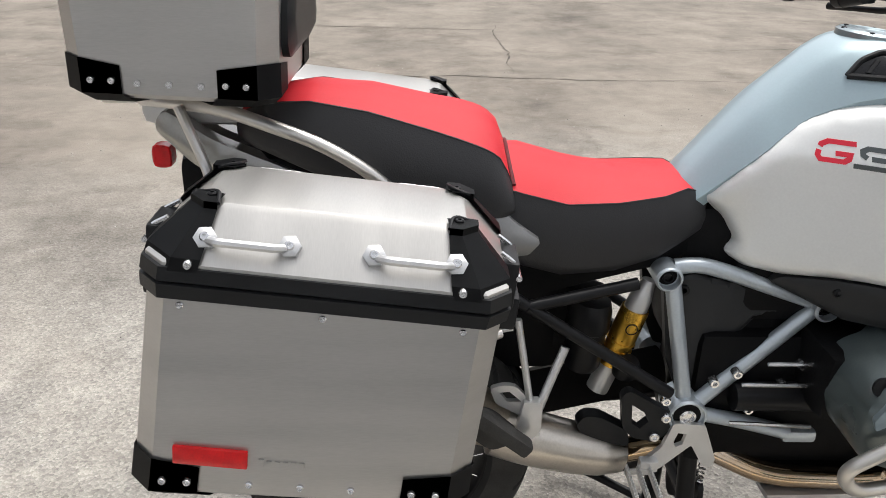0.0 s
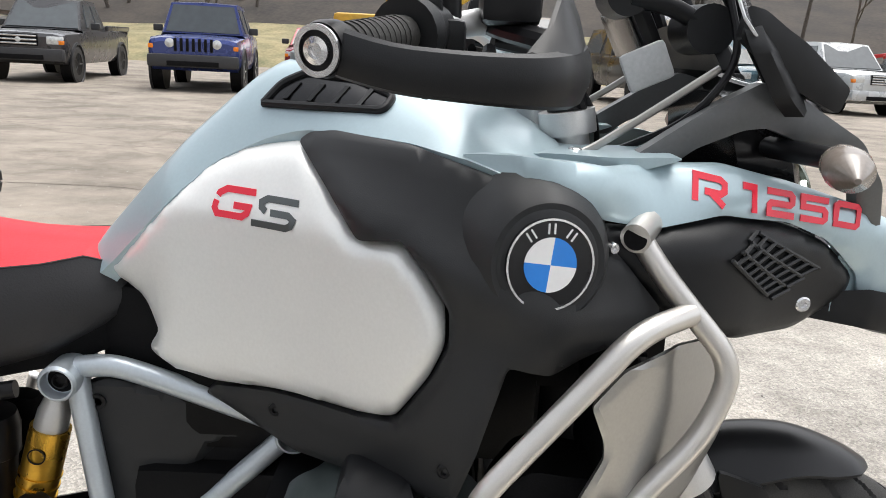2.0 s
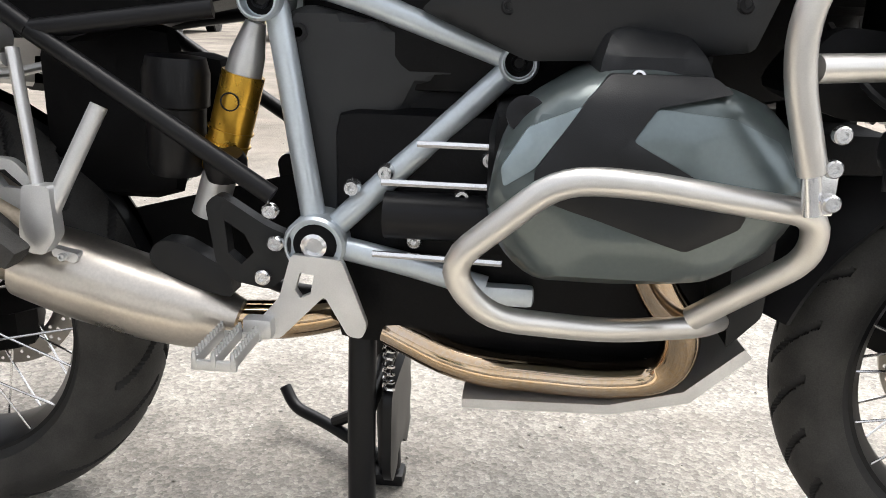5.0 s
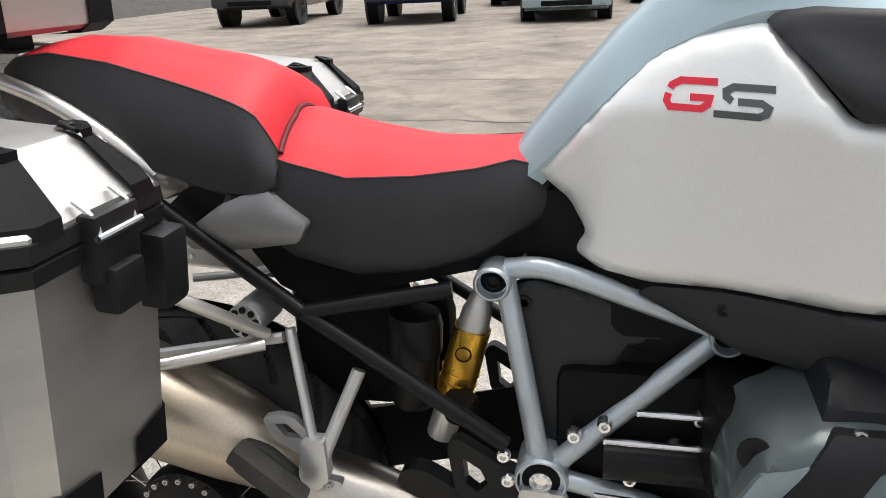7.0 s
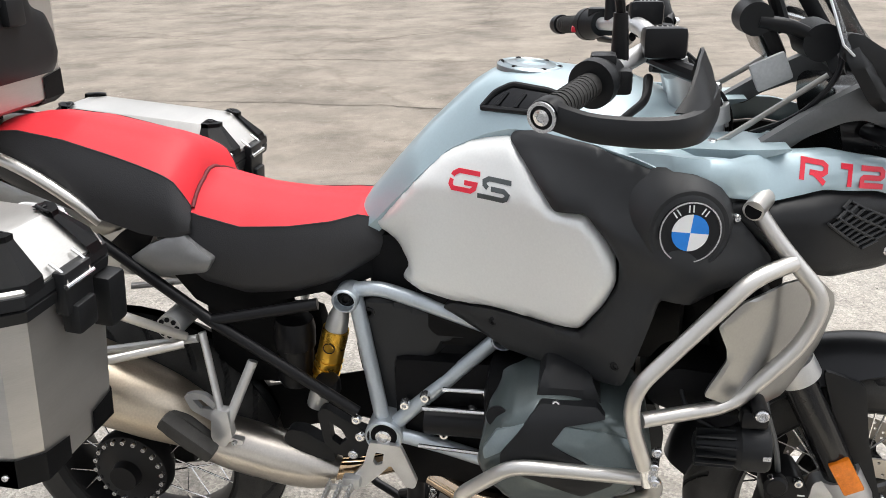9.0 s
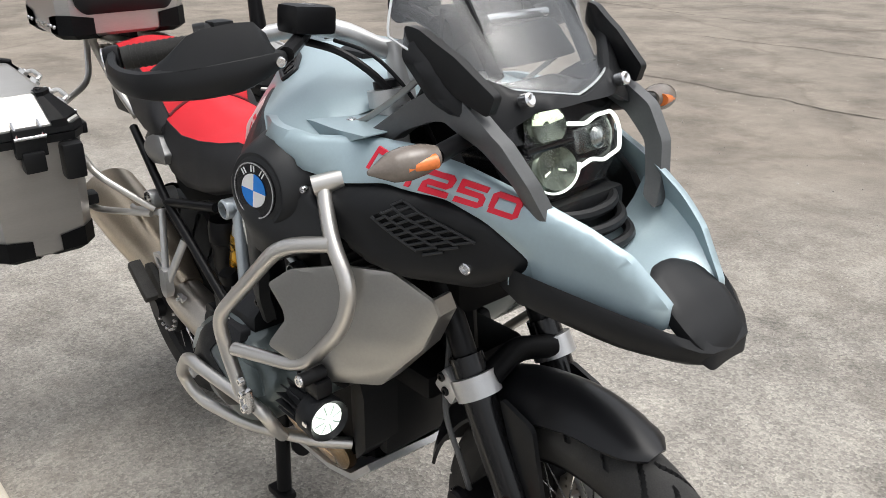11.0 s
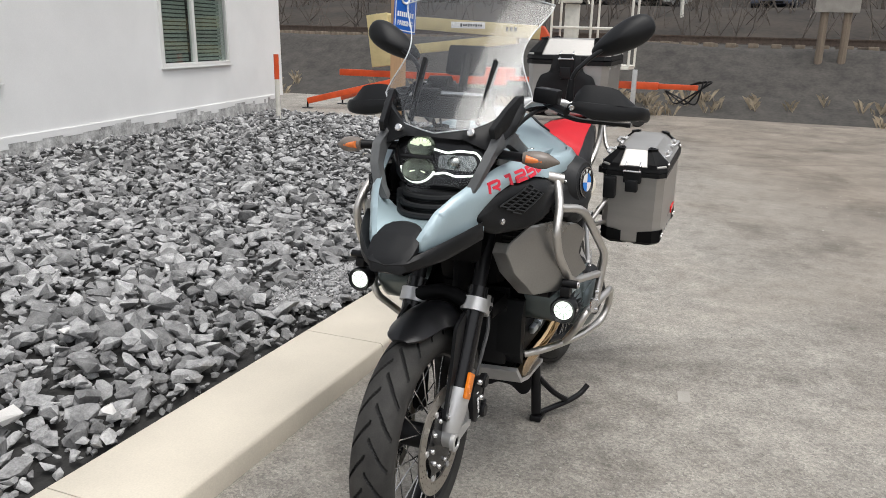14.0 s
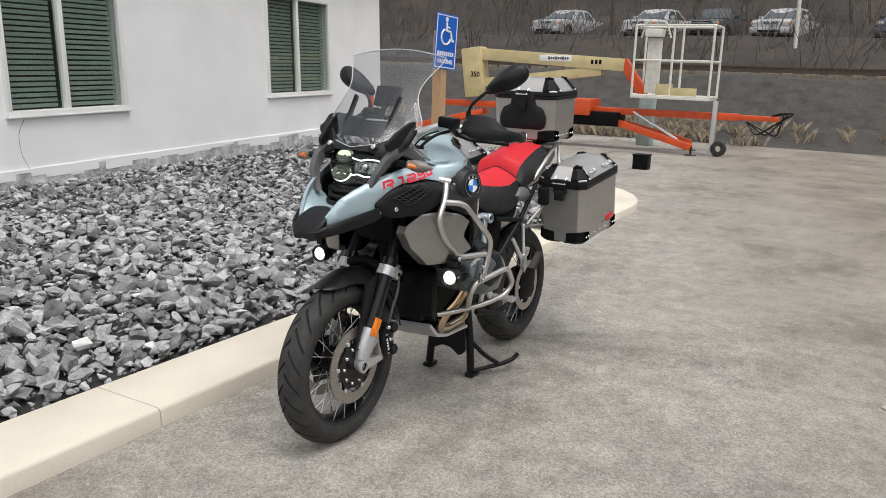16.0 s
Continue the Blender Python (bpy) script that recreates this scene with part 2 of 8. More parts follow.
def ground_material():
    m = bpy.data.materials.new("worn_asphalt")
    m.use_nodes = True
    n, l = m.node_tree.nodes, m.node_tree.links
    b = n["Principled BSDF"]
    g = n.new("ShaderNodeNewGeometry")

    def tex(scale, detail=6, rough=0.6):
        t = n.new("ShaderNodeTexNoise")
        t.inputs["Scale"].default_value, t.inputs["Detail"].default_value, t.inputs["Roughness"].default_value = scale, detail, rough
        l.new(g.outputs["Position"], t.inputs["Vector"])
        return t.outputs[0]

    def ramp(src, p0, c0, p1, c1):
        r = n.new("ShaderNodeValToRGB")
        r.color_ramp.elements[0].position, r.color_ramp.elements[1].position = p0, p1
        r.color_ramp.elements[0].color, r.color_ramp.elements[1].color = (*c0, 1), (*c1, 1)
        l.new(src, r.inputs[0])
        return r.outputs[0]

    def mix(f, a, c, kind="MIX"):
        x = n.new("ShaderNodeMix")
        x.data_type, x.blend_type = "RGBA", kind
        if isinstance(f, float):
            x.inputs["Factor"].default_value = f
        else:
            l.new(f, x.inputs["Factor"])
        l.new(a, x.inputs["A"])
        l.new(c, x.inputs["B"])
        return x.outputs["Result"]

    grit = tex(230, 2)
    stones = n.new("ShaderNodeTexVoronoi")
    stones.inputs["Scale"].default_value = 120
    l.new(g.outputs["Position"], stones.inputs["Vector"])
    asphalt = ramp(tex(1.1), 0.3, (0.222, 0.211, 0.195), 0.72, (0.36, 0.344, 0.318))
    asphalt = mix(0.7, asphalt, ramp(stones.outputs["Color"], 0.0, (0.45, 0.45, 0.45), 1.0, (1.5, 1.48, 1.43)), "MULTIPLY")
    asphalt = mix(0.5, asphalt, ramp(grit, 0.3, (0.55, 0.55, 0.55), 0.7, (1.45, 1.43, 1.40)), "MULTIPLY")
    asphalt = mix(0.8, asphalt, ramp(tex(7, 6, 0.7), 0.32, (0.70, 0.69, 0.68), 0.68, (1.28, 1.27, 1.25)), "MULTIPLY")
    flecks = ramp(tex(55, 3, 0.6), 0.66, (0, 0, 0), 0.72, (1, 1, 1))
    asphalt = mix(flecks, asphalt, ramp(grit, 0.3, (0.36, 0.34, 0.31), 0.7, (0.55, 0.53, 0.50)))
    pale = ramp(tex(0.55, 8, 0.7), 0.52, (0, 0, 0), 0.70, (1, 1, 1))
    dirt = ramp(tex(0.9, 9, 0.74), 0.36, (0.145, 0.125, 0.102), 0.64, (0.275, 0.238, 0.196))
    dirt = mix(0.35, dirt, ramp(grit, 0.3, (0.6, 0.6, 0.6), 0.7, (1.35, 1.35, 1.35)), "MULTIPLY")
    near = mix(pale, asphalt, mix(0.5, asphalt, dirt))
    sep = n.new("ShaderNodeSeparateXYZ")
    l.new(g.outputs["Position"], sep.inputs[0])
    far = n.new("ShaderNodeMapRange")
    far.inputs["From Min"].default_value, far.inputs["From Max"].default_value = 2.0, 4.4
    wob = n.new("ShaderNodeMath")
    wob.operation = "MULTIPLY_ADD"
    wob.inputs[1].default_value = 1.6
    l.new(tex(0.6, 6), wob.inputs[0])
    l.new(sep.outputs["Y"], wob.inputs[2])
    back = n.new("ShaderNodeMath")
    back.operation = "MULTIPLY_ADD"
    back.inputs[1].default_value = -0.34
    l.new(sep.outputs["X"], back.inputs[0])
    l.new(wob.outputs[0], back.inputs[2])
    l.new(back.outputs[0], far.inputs["Value"])
    lot = mix(far.outputs[0], near, dirt)
    cracks = n.new("ShaderNodeTexVoronoi")
    cracks.feature = "DISTANCE_TO_EDGE"
    cracks.inputs["Scale"].default_value = 0.16
    warp = n.new("ShaderNodeVectorMath")
    warp.operation = "ADD"
    wn2 = n.new("ShaderNodeTexNoise")
    wn2.inputs["Scale"].default_value, wn2.inputs["Detail"].default_value = 0.9, 8
    l.new(g.outputs["Position"], wn2.inputs["Vector"])
    l.new(g.outputs["Position"], warp.inputs[0])
    l.new(wn2.outputs["Color"], warp.inputs[1])
    l.new(warp.outputs[0], cracks.inputs["Vector"])
    line = ramp(cracks.outputs["Distance"], 0.0, (0.78, 0.765, 0.75), 0.010, (1, 1, 1))
    stain = ramp(tex(0.8, 9, 0.72), 0.36, (0.50, 0.48, 0.46), 0.50, (1.03, 1.03, 1.03))
    lot = mix(0.75, mix(far.outputs[0], lot, mix(0.8, lot, line, "MULTIPLY")), stain, "MULTIPLY")
    l.new(lot, b.inputs["Base Color"])
    b.inputs["Roughness"].default_value = 0.86
    bp = n.new("ShaderNodeBump")
    bp.inputs["Strength"].default_value, bp.inputs["Distance"].default_value = 0.5, 0.004
    l.new(stones.outputs["Distance"], bp.inputs["Height"])
    l.new(bp.outputs[0], b.inputs["Normal"])
    return m


GROUND = ground_material()

# ---------------------------------------------------------------- building tools


def finish(name, bm, material, angle=35):
    me = bpy.data.meshes.new(name)
    bmesh.ops.recalc_face_normals(bm, faces=bm.faces)
    bm.to_mesh(me)
    bm.free()
    me.materials.append(material)
    me.shade_smooth()
    me.set_sharp_from_angle(angle=radians(angle))
    return me


def base(name, x, y, z, label, category, group="", rz=0, kind=""):
    """An Empty at the base of a thing."""
    e = new(name)
    e.matrix_basis = pose(x, y, z, 0, 0, rz)
    e.empty_display_size = 0.1
    return tagged(e, label, category, group, kind)


FIT = None


def inward(dx, dy):
    """Moves both halves of the machine towards its middle plane, and along it."""
    return lambda p: Vector((p.x + dx, p.y - math.copysign(dy, p.y) * min(1.0, abs(p.y) / 0.08), p.z))


def fairing(p):
    return Vector((p.x + curve(p.x, [0.5, 0.85, 1.0, 1.12, 1.4, 1.5, 1.7], [-0.006, -0.012, -0.020, -0.026, -0.028, -0.016, -0.014]), p.y, p.z))


def part(name, bm, material, parent, label="", angle=35):
    """Links a bmesh, given in world places, as one mesh under a thing or a part."""
    if FIT and not isinstance(bm, bpy.types.Mesh):
        for v in bm.verts:
            v.co = FIT(v.co)
    ob = new(name, finish(name, bm, material, angle) if not isinstance(bm, bpy.types.Mesh) else bm)
    ob.parent = parent
    if parent.data is None:
        ob.matrix_parent_inverse = parent.matrix_basis.inverted()
    return tagged(ob, label)


def lone(name, bm, material, label, category="", kind="", group="", angle=35):
    return tagged(new(name, finish(name, bm, material, angle)), label, category, group, kind)


def turn_about(since, degrees, px, py, dx=0.0, dy=0.0):
    """Turns all top-level things built since about an upright axis, and moves them."""
    m = Matrix.Translation((px + dx, py + dy, 0)) @ Matrix.Rotation(radians(degrees), 4, "Z") @ Matrix.Translation((-px, -py, 0))
    for ob in bpy.data.objects:
        if ob.parent is None and ob.name not in since:
            ob.matrix_basis = m @ ob.matrix_basis


def so_far():
    return {ob.name for ob in bpy.data.objects}


def rounded(pts, r, n=5):
    """A polyline with its inner corners rounded."""
    pts = [Vector(p) for p in pts]
    out = [pts[0]]
    for a, b, c in zip(pts, pts[1:], pts[2:]):
        u, v = a - b, c - b
        d = min(r, u.length * 0.48, v.length * 0.48)
        p, q = b + u.normalized() * d, b + v.normalized() * d
        for i in range(n + 1):
            t = i / n
            out.append(p.lerp(b, t).lerp(b.lerp(q, t), t))
    return out + [pts[-1]]


def tube(bm, pts, r, seg=12, corner=0.03, caps=True, radii=None, flat=1.0):
    path = rounded(pts, corner) if corner and len(pts) > 2 else [Vector(p) for p in pts]
    lens = [0.0]
    for a, b in zip(path, path[1:]):
        lens.append(lens[-1] + (b - a).length)
    side, rings = None, []
    for i, p in enumerate(path):
        d = (path[min(i + 1, len(path) - 1)] - path[max(i - 1, 0)]).normalized()
        if side is None:
            side = d.cross(Vector((0, 0, 1)) if abs(d.z) < 0.9 else Vector((0, 1, 0))).normalized()
        side = (side - d * side.dot(d)).normalized()
        up = d.cross(side)
        rad = r if radii is None else float(np.interp(lens[i] / lens[-1], np.linspace(0, 1, len(radii)), radii))
        rings.append([bm.verts.new(p + (side * math.cos(a) * flat + up * math.sin(a)) * rad)
                      for a in (2 * math.pi * k / seg for k in range(seg))])
    for a, b in zip(rings, rings[1:]):
        for k in range(seg):
            bm.faces.new((a[k], a[(k + 1) % seg], b[(k + 1) % seg], b[k]))
    if caps:
        bm.faces.new(rings[0][::-1])
        bm.faces.new(rings[-1])
    return bm


def lathe(bm, prof, c, axis, seg=32, closed=False):
    """A profile of (radius, height) turned round the axis through c."""
    ax = Vector(axis).normalized()
    u = ax.cross(Vector((0, 0, 1)) if abs(ax.z) < 0.9 else Vector((1, 0, 0))).normalized()
    v = ax.cross(u)
    c = Vector(c)
    rings = [[bm.verts.new(c + ax * h + (u * math.cos(a) + v * math.sin(a)) * max(r, 1e-5))
              for a in (2 * math.pi * k / seg for k in range(seg))] for r, h in prof]
    pairs = list(zip(rings, rings[1:])) + ([(rings[-1], rings[0])] if closed else [])
    for a, b in pairs:
        for k in range(seg):
            bm.faces.new((a[k], a[(k + 1) % seg], b[(k + 1) % seg], b[k]))
    if not closed:
        if prof[0][0] > 1e-4:
            bm.faces.new(rings[0][::-1])
        if prof[-1][0] > 1e-4:
            bm.faces.new(rings[-1])
    return bm


def box(bm, c, size, bevel=0.0, m=None, seg=2):
    """A block, with rounded edges where bevel is given."""
    r = bmesh.ops.create_cube(bm, size=1.0, matrix=(m or Matrix()) @ Matrix.Translation(c) @ Matrix.Diagonal((*size, 1)))
    if bevel:
        es = list({e for v in r["verts"] for e in v.link_edges})
        bmesh.ops.bevel(bm, geom=es, offset=bevel, segments=seg, affect="EDGES", profile=0.6)
    return bm


def inside(p, poly):
    x, z = p
    hit = False
    for (x0, z0), (x1, z1) in zip(poly, poly[1:] + poly[:1]):
        if (z0 > z) != (z1 > z) and x < (x1 - x0) * (z - z0) / (z1 - z0) + x0:
            hit = not hit
    return hit


def edge_gap(p, poly):
    best = 9.0
    for (x0, z0), (x1, z1) in zip(poly, poly[1:] + poly[:1]):
        dx, dz = x1 - x0, z1 - z0
        t = max(0, min(1, ((p[0] - x0) * dx + (p[1] - z0) * dz) / (dx * dx + dz * dz + 1e-12)))
        best = min(best, math.hypot(p[0] - x0 - t * dx, p[1] - z0 - t * dz))
    return best


def smooth_outline(outline, r, n=3):
    pts = outline + outline[:2]
    out = []
    for a, b, c in zip(pts, pts[1:], pts[2:]):
        A, B, C = Vector(a), Vector(b), Vector(c)
        u, v = A - B, C - B
        d = min(r, u.length * 0.45, v.length * 0.45)
        p, q = B + u.normalized() * d, B + v.normalized() * d
        for i in range(n + 1):
            t = i / n
            w = p.lerp(B, t).lerp(B.lerp(q, t), t)
            out.append((w.x, w.y))
    return out


def panel(bm, outline, surf, thick=0.012, soft=0.012, step=0.018, corner=0.012, side=-1, holes=(), place=None):
    """A moulded panel: an outline in x and z laid on the surface y = side * surf(x, z), with soft edges and a real thickness."""
    from mathutils.geometry import delaunay_2d_cdt
    loops = [smooth_outline(list(outline), corner) if corner else list(outline)] + [list(h) for h in holes]
    pts, edges = [], []
    for lp in loops:
        dense = []
        for a, b in zip(lp, lp[1:] + lp[:1]):
            k = max(1, int(math.hypot(b[0] - a[0], b[1] - a[1]) / step))
            dense += [(a[0] + (b[0] - a[0]) * i / k, a[1] + (b[1] - a[1]) * i / k) for i in range(k)]
        s0 = len(pts)
        pts += dense
        edges += [(s0 + i, s0 + (i + 1) % len(dense)) for i in range(len(dense))]
    xs, zs = [p[0] for p in loops[0]], [p[1] for p in loops[0]]
    grid = []
    for i in range(int((max(xs) - min(xs)) / step) + 2):
        for j in range(int((max(zs) - min(zs)) / step) + 2):
            p = (min(xs) + (i + 0.5 * (j % 2)) * step, min(zs) + j * step)
            if inside(p, loops[0]) and not any(inside(p, h) for h in loops[1:]):
                g = min(edge_gap(p, lp) for lp in loops)
                if g > step * 0.35:
                    grid.append(p)
    if soft:
        cx, cz = sum(xs) / len(xs), sum(zs) / len(zs)
    vs, _, fs, *_ = delaunay_2d_cdt([Vector(p) for p in pts + grid], edges, [], 0, 1e-6)
    place = place or (lambda x, y, z: (x, y, z))
    front, back, rim = [], [], []
    for v in vs:
        g = min(edge_gap((v.x, v.y), lp) for lp in loops)
        k = 1 - min(1, g / soft) if soft else 0
        y = surf(v.x, v.y) - soft * 0.75 * (1 - math.sqrt(max(0, 1 - k * k)))
        front.append(bm.verts.new(place(v.x, side * y, v.y)))
        back.append(bm.verts.new(place(v.x, side * (surf(v.x, v.y) - thick - soft * 0.75), v.y)))
    used = {}
    for f in fs:
        c = (sum(vs[i].x for i in f) / 3, sum(vs[i].y for i in f) / 3)
        if not inside(c, loops[0]) or any(inside(c, h) for h in loops[1:]):
            continue
        try:
            bm.faces.new([front[i] for i in f])
            bm.faces.new([back[i] for i in reversed(f)])
        except ValueError:
            continue
        for a, b in zip(f, f[1:] + f[:1]):
            used[(a, b)] = used.get((a, b), 0) + 1
    for a, b in used:
        if (b, a) not in used:
            bm.faces.new((front[a], back[a], back[b], front[b]))
    loose = [v for v in bm.verts if not v.link_faces]
    bmesh.ops.delete(bm, geom=loose, context="VERTS")
    return bm


def slab(bm, outline, y0, y1, bevel=0.004, holes=(), corner=0.006, place=None, step=0.03):
    """A plate with an outline in x and z, from y0 to y1, with softened edges."""
    s = -1 if (y0 + y1) < 0 else 1
    hi, lo = max(abs(y0), abs(y1)), min(abs(y0), abs(y1))
    return panel(bm, outline, lambda x, z: hi, thick=hi - lo - bevel * 0.75, soft=bevel, step=step, corner=corner, side=s, holes=holes, place=place)


def loft(bm, rows, closed=False, caps=False):
    """Skins rows of points of equal length."""
    vr = [[bm.verts.new(p) for p in row] for row in rows]
    for a, b in zip(vr, vr[1:]):
        n = len(a)
        for k in range(n if closed else n - 1):
            bm.faces.new((a[k], a[(k + 1) % n], b[(k + 1) % n], b[k]))
    if caps:
        bm.faces.new(vr[0][::-1])
        bm.faces.new(vr[-1])
    return bm


def screw(bm, p, axis, r=0.008, h=0.005):
    lathe(bm, [(r, -0.004), (r, h * 0.6), (r * 0.8, h), (r * 0.45, h), (r * 0.42, h * 0.3), (0, h * 0.3)], p, axis, 14)
    return bm


def curve(x, xs, ys):
    return float(np.interp(x, xs, ys))


def B():
    return bmesh.new()


def letters(body, size, m, material, parent, name="lettering", slant=0.0, depth=0.0015, sx=1.0):
    cu = bpy.data.curves.new(name, "FONT")
    cu.offset = size * 0.018
    cu.body, cu.size, cu.extrude, cu.shear, cu.align_x, cu.align_y = body, size, depth, slant, "CENTER", "CENTER"
    tmp = bpy.data.objects.new(name, cu)
    me = bpy.data.meshes.new_from_object(tmp)
    bpy.data.objects.remove(tmp)
    me.transform(m @ Matrix.Diagonal((sx, 1, 1, 1)))
    me.materials.append(material)
    return part(name, me, material, parent)

# ---------------------------------------------------------------- ground, kerb, stones
bm = B()
ring = [0.0, 2, 5, 10, 20, 40, 80, 160, 320, 700]
for a, b in zip(ring, ring[1:]):
    for k in range(32):
        t0, t1 = 2 * math.pi * k / 32, 2 * math.pi * (k + 1) / 32
        q = [(a * math.cos(t0), a * math.sin(t0), 0), (b * math.cos(t0), b * math.sin(t0), 0),
             (b * math.cos(t1), b * math.sin(t1), 0), (a * math.cos(t1), a * math.sin(t1), 0)]
        bm.faces.new([bm.verts.new(p) for p in (q if a else q[1:] + [q[0]])][:4])
bmesh.ops.remove_doubles(bm, verts=bm.verts, dist=1e-4)
lone("ground", bm, GROUND, "worn grey asphalt lot fading to tan dusty paving", "ground", "structure")

KERB_H = 0.080
built = so_far()


def kerb_row(x, y, nx, ny):
    """The kerb's profile at a point of its front edge; n points to its back."""
    prof = [(0.0, 0.0), (0.006, 0.066), (0.010, 0.074), (0.020, KERB_H), (0.395, KERB_H), (0.41, KERB_H - 0.01), (0.415, 0.03)]
    return [(x + nx * d, y + ny * d, h) for d, h in prof]


kerb = tagged(new("kerb"), "cream cast concrete kerb along the stone bed", "kerb", kind="structure")
line = [(x, -0.612, 0.0) for x in (4.8, 3.3, 1.83, 0.35, -1.1, -2.6, -4.1)]
for (x0, y0, _), (x1, y1, _) in zip(line, line[1:]):
    bm = B()
    loft(bm, [kerb_row(x, y0, 0, -1) for x in np.linspace(x0 - 0.002, x1 + 0.002, 9)], caps=True)
    for v in bm.verts:
        v.co.y += 0.002 * noise.noise((v.co.x * 3, v.co.y * 5, 0))
    part("kerb_stone", bm, CONCRETE, kerb)
bm = B()
rows = []
for k in range(15):
    a = radians(90 - k * 11)
    cx, cy, r = -4.4, -2.15, 1.54
    x, y = cx - 1.15 * math.sin(radians(k * 11)) * 1.5 - 0.0, cy + r * math.cos(radians(k * 11))
    n = Vector((cx - x, cy - y, 0)).normalized()
    rows.append(kerb_row(x, y, n.x, n.y))
loft(bm, [kerb_row(-4.102, -0.612, 0, -1)] + rows, caps=True)
part("kerb_end", bm, CONCRETE, kerb, "rounded kerb end")

# bed coloured near black to put shade into the gaps between stones
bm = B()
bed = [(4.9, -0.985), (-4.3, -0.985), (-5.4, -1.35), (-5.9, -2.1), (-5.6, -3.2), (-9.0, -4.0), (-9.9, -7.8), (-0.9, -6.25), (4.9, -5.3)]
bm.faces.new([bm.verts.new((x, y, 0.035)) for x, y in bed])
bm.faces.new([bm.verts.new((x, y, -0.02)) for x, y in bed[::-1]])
stone_bed = lone("stone_bed", bm, SOIL, "grit bed under the crushed stones, near black for shade in the gaps", "bed", "structure")


def rock_shapes(n, seed):
    rng = np.random.default_rng(seed)
    out = []
    for _ in range(n):
        b = bmesh.new()
        form = np.array([1.0, rng.uniform(0.55, 0.85), rng.uniform(0.36, 0.58)])
        for _ in range(15):
            v = rng.normal(size=3)
            v /= (np.abs(v) ** 4).sum() ** 0.25
            b.verts.new(v * rng.uniform(0.78, 1.04) * form)
        bmesh.ops.convex_hull(b, input=b.verts)
        bmesh.ops.delete(b, geom=[v for v in b.verts if not v.link_faces], context="VERTS")
        b.verts.index_update()
        out.append((np.array([v.co[:] for v in b.verts]), [[v.index for v in f.verts] for f in b.faces]))
        b.free()
    return out


def scatter(name, spots, shapes, material, label, category, seed, tilt=0.5):
    """Many loose pieces in one mesh: spots are x, y, z, size."""
    rng = np.random.default_rng(seed)
    vs, fs, off = [], [], 0
    for x, y, z, s in spots:
        v, f = shapes[rng.integers(len(shapes))]
        e = Euler((rng.normal() * tilt, rng.normal() * tilt, rng.uniform(0, 6.28))).to_matrix()
        vs.append(v @ np.array(e).T * s + np.array([x, y, z]))
        fs += [[i + off for i in q] for q in f]
        off += len(v)
    me = bpy.data.meshes.new(name)
    me.from_pydata(np.concatenate(vs).tolist(), [], fs)
    me.materials.append(material)
    return tagged(new(name, me), label, category, kind="stuff")


rng = np.random.default_rng(5)
spots = []
x = -9.4
while x < 4.8:
    y = -7.5
    gap = 0.077 if x > -3 else 0.10
    while y < -1.07:
        px, py = x + rng.normal() * 0.025, y + rng.normal() * 0.025
        wall_y = -6.25 + (px + 0.95) * 0.1667
        if inside((px, py), bed) and py > wall_y + 0.03:
            s = float(np.clip(rng.lognormal(-3.13, 0.36), 0.02, 0.095))
            if py > -1.15:
                s = min(s, 0.04)
            if (px + 0.42) ** 2 / 0.16 + (py + 1.32) ** 2 / 0.035 < 1:
                s *= 0.45
            spots.append((px, py, 0.045 + s * 0.25 + rng.uniform(0, 0.025), s))
            if rng.uniform() < 0.25:
                spots.append((px + 0.04, py + 0.04, 0.085 + rng.uniform(0, 0.03), s * 0.8))
        y += gap
    x += gap
for _ in range(5200):
    a, r = rng.uniform(0, 6.28), math.sqrt(rng.uniform(0, 1))
    spots.append((-0.42 + math.cos(a) * r * 0.5, -1.32 + math.sin(a) * r * 0.26, 0.048 + rng.uniform(0, 0.012), rng.uniform(0.006, 0.016)))
for _ in range(9000):
    px, py = rng.uniform(-4.5, 4.6), rng.uniform(-4.2, -1.06)
    spots.append((px, py, 0.045 + rng.uniform(0, 0.02), rng.uniform(0.010, 0.026)))
# the larger stones along the kerb lie singly
near = [q for q in spots if -1.4 < q[0] < 3.2 and -2.0 < q[1] and q[3] > 0.052][:290]
chosen = set(near)
spots = [q for q in spots if q not in chosen]
SINGLE = mat("crushed_grey_stone_single", (0.190, 0.191, 0.195), 0.8, var=0.22, scale=1.2, bump=0.6, bscale=8, alt=(0.285, 0.285, 0.283), objrand=0.45)
forms = []
for v, f in rock_shapes(12, 31):
    me = bpy.data.meshes.new("stone")
    me.from_pydata(v.tolist(), [], f)
    me.materials.append(SINGLE)
    forms.append(me)
for x, y, z, s in near:
    ob = new("stone", forms[int(rng.integers(12))])
    ob.parent = stone_bed
    ob.matrix_basis = Matrix.LocRotScale(Vector((x, y, z + 0.012)), Euler((rng.normal() * 0.32, rng.normal() * 0.32, rng.uniform(0, 6.28))), Vector((s, s, s)))
scatter("gravel", spots, rock_shapes(24, 3), STONE, "coarse angular grey crushed stones filling the bed", "gravel", 8, 0.36)
PALE = mat("white_quartz", (0.66, 0.65, 0.63), 0.6, var=0.06, scale=20, bump=0.3)
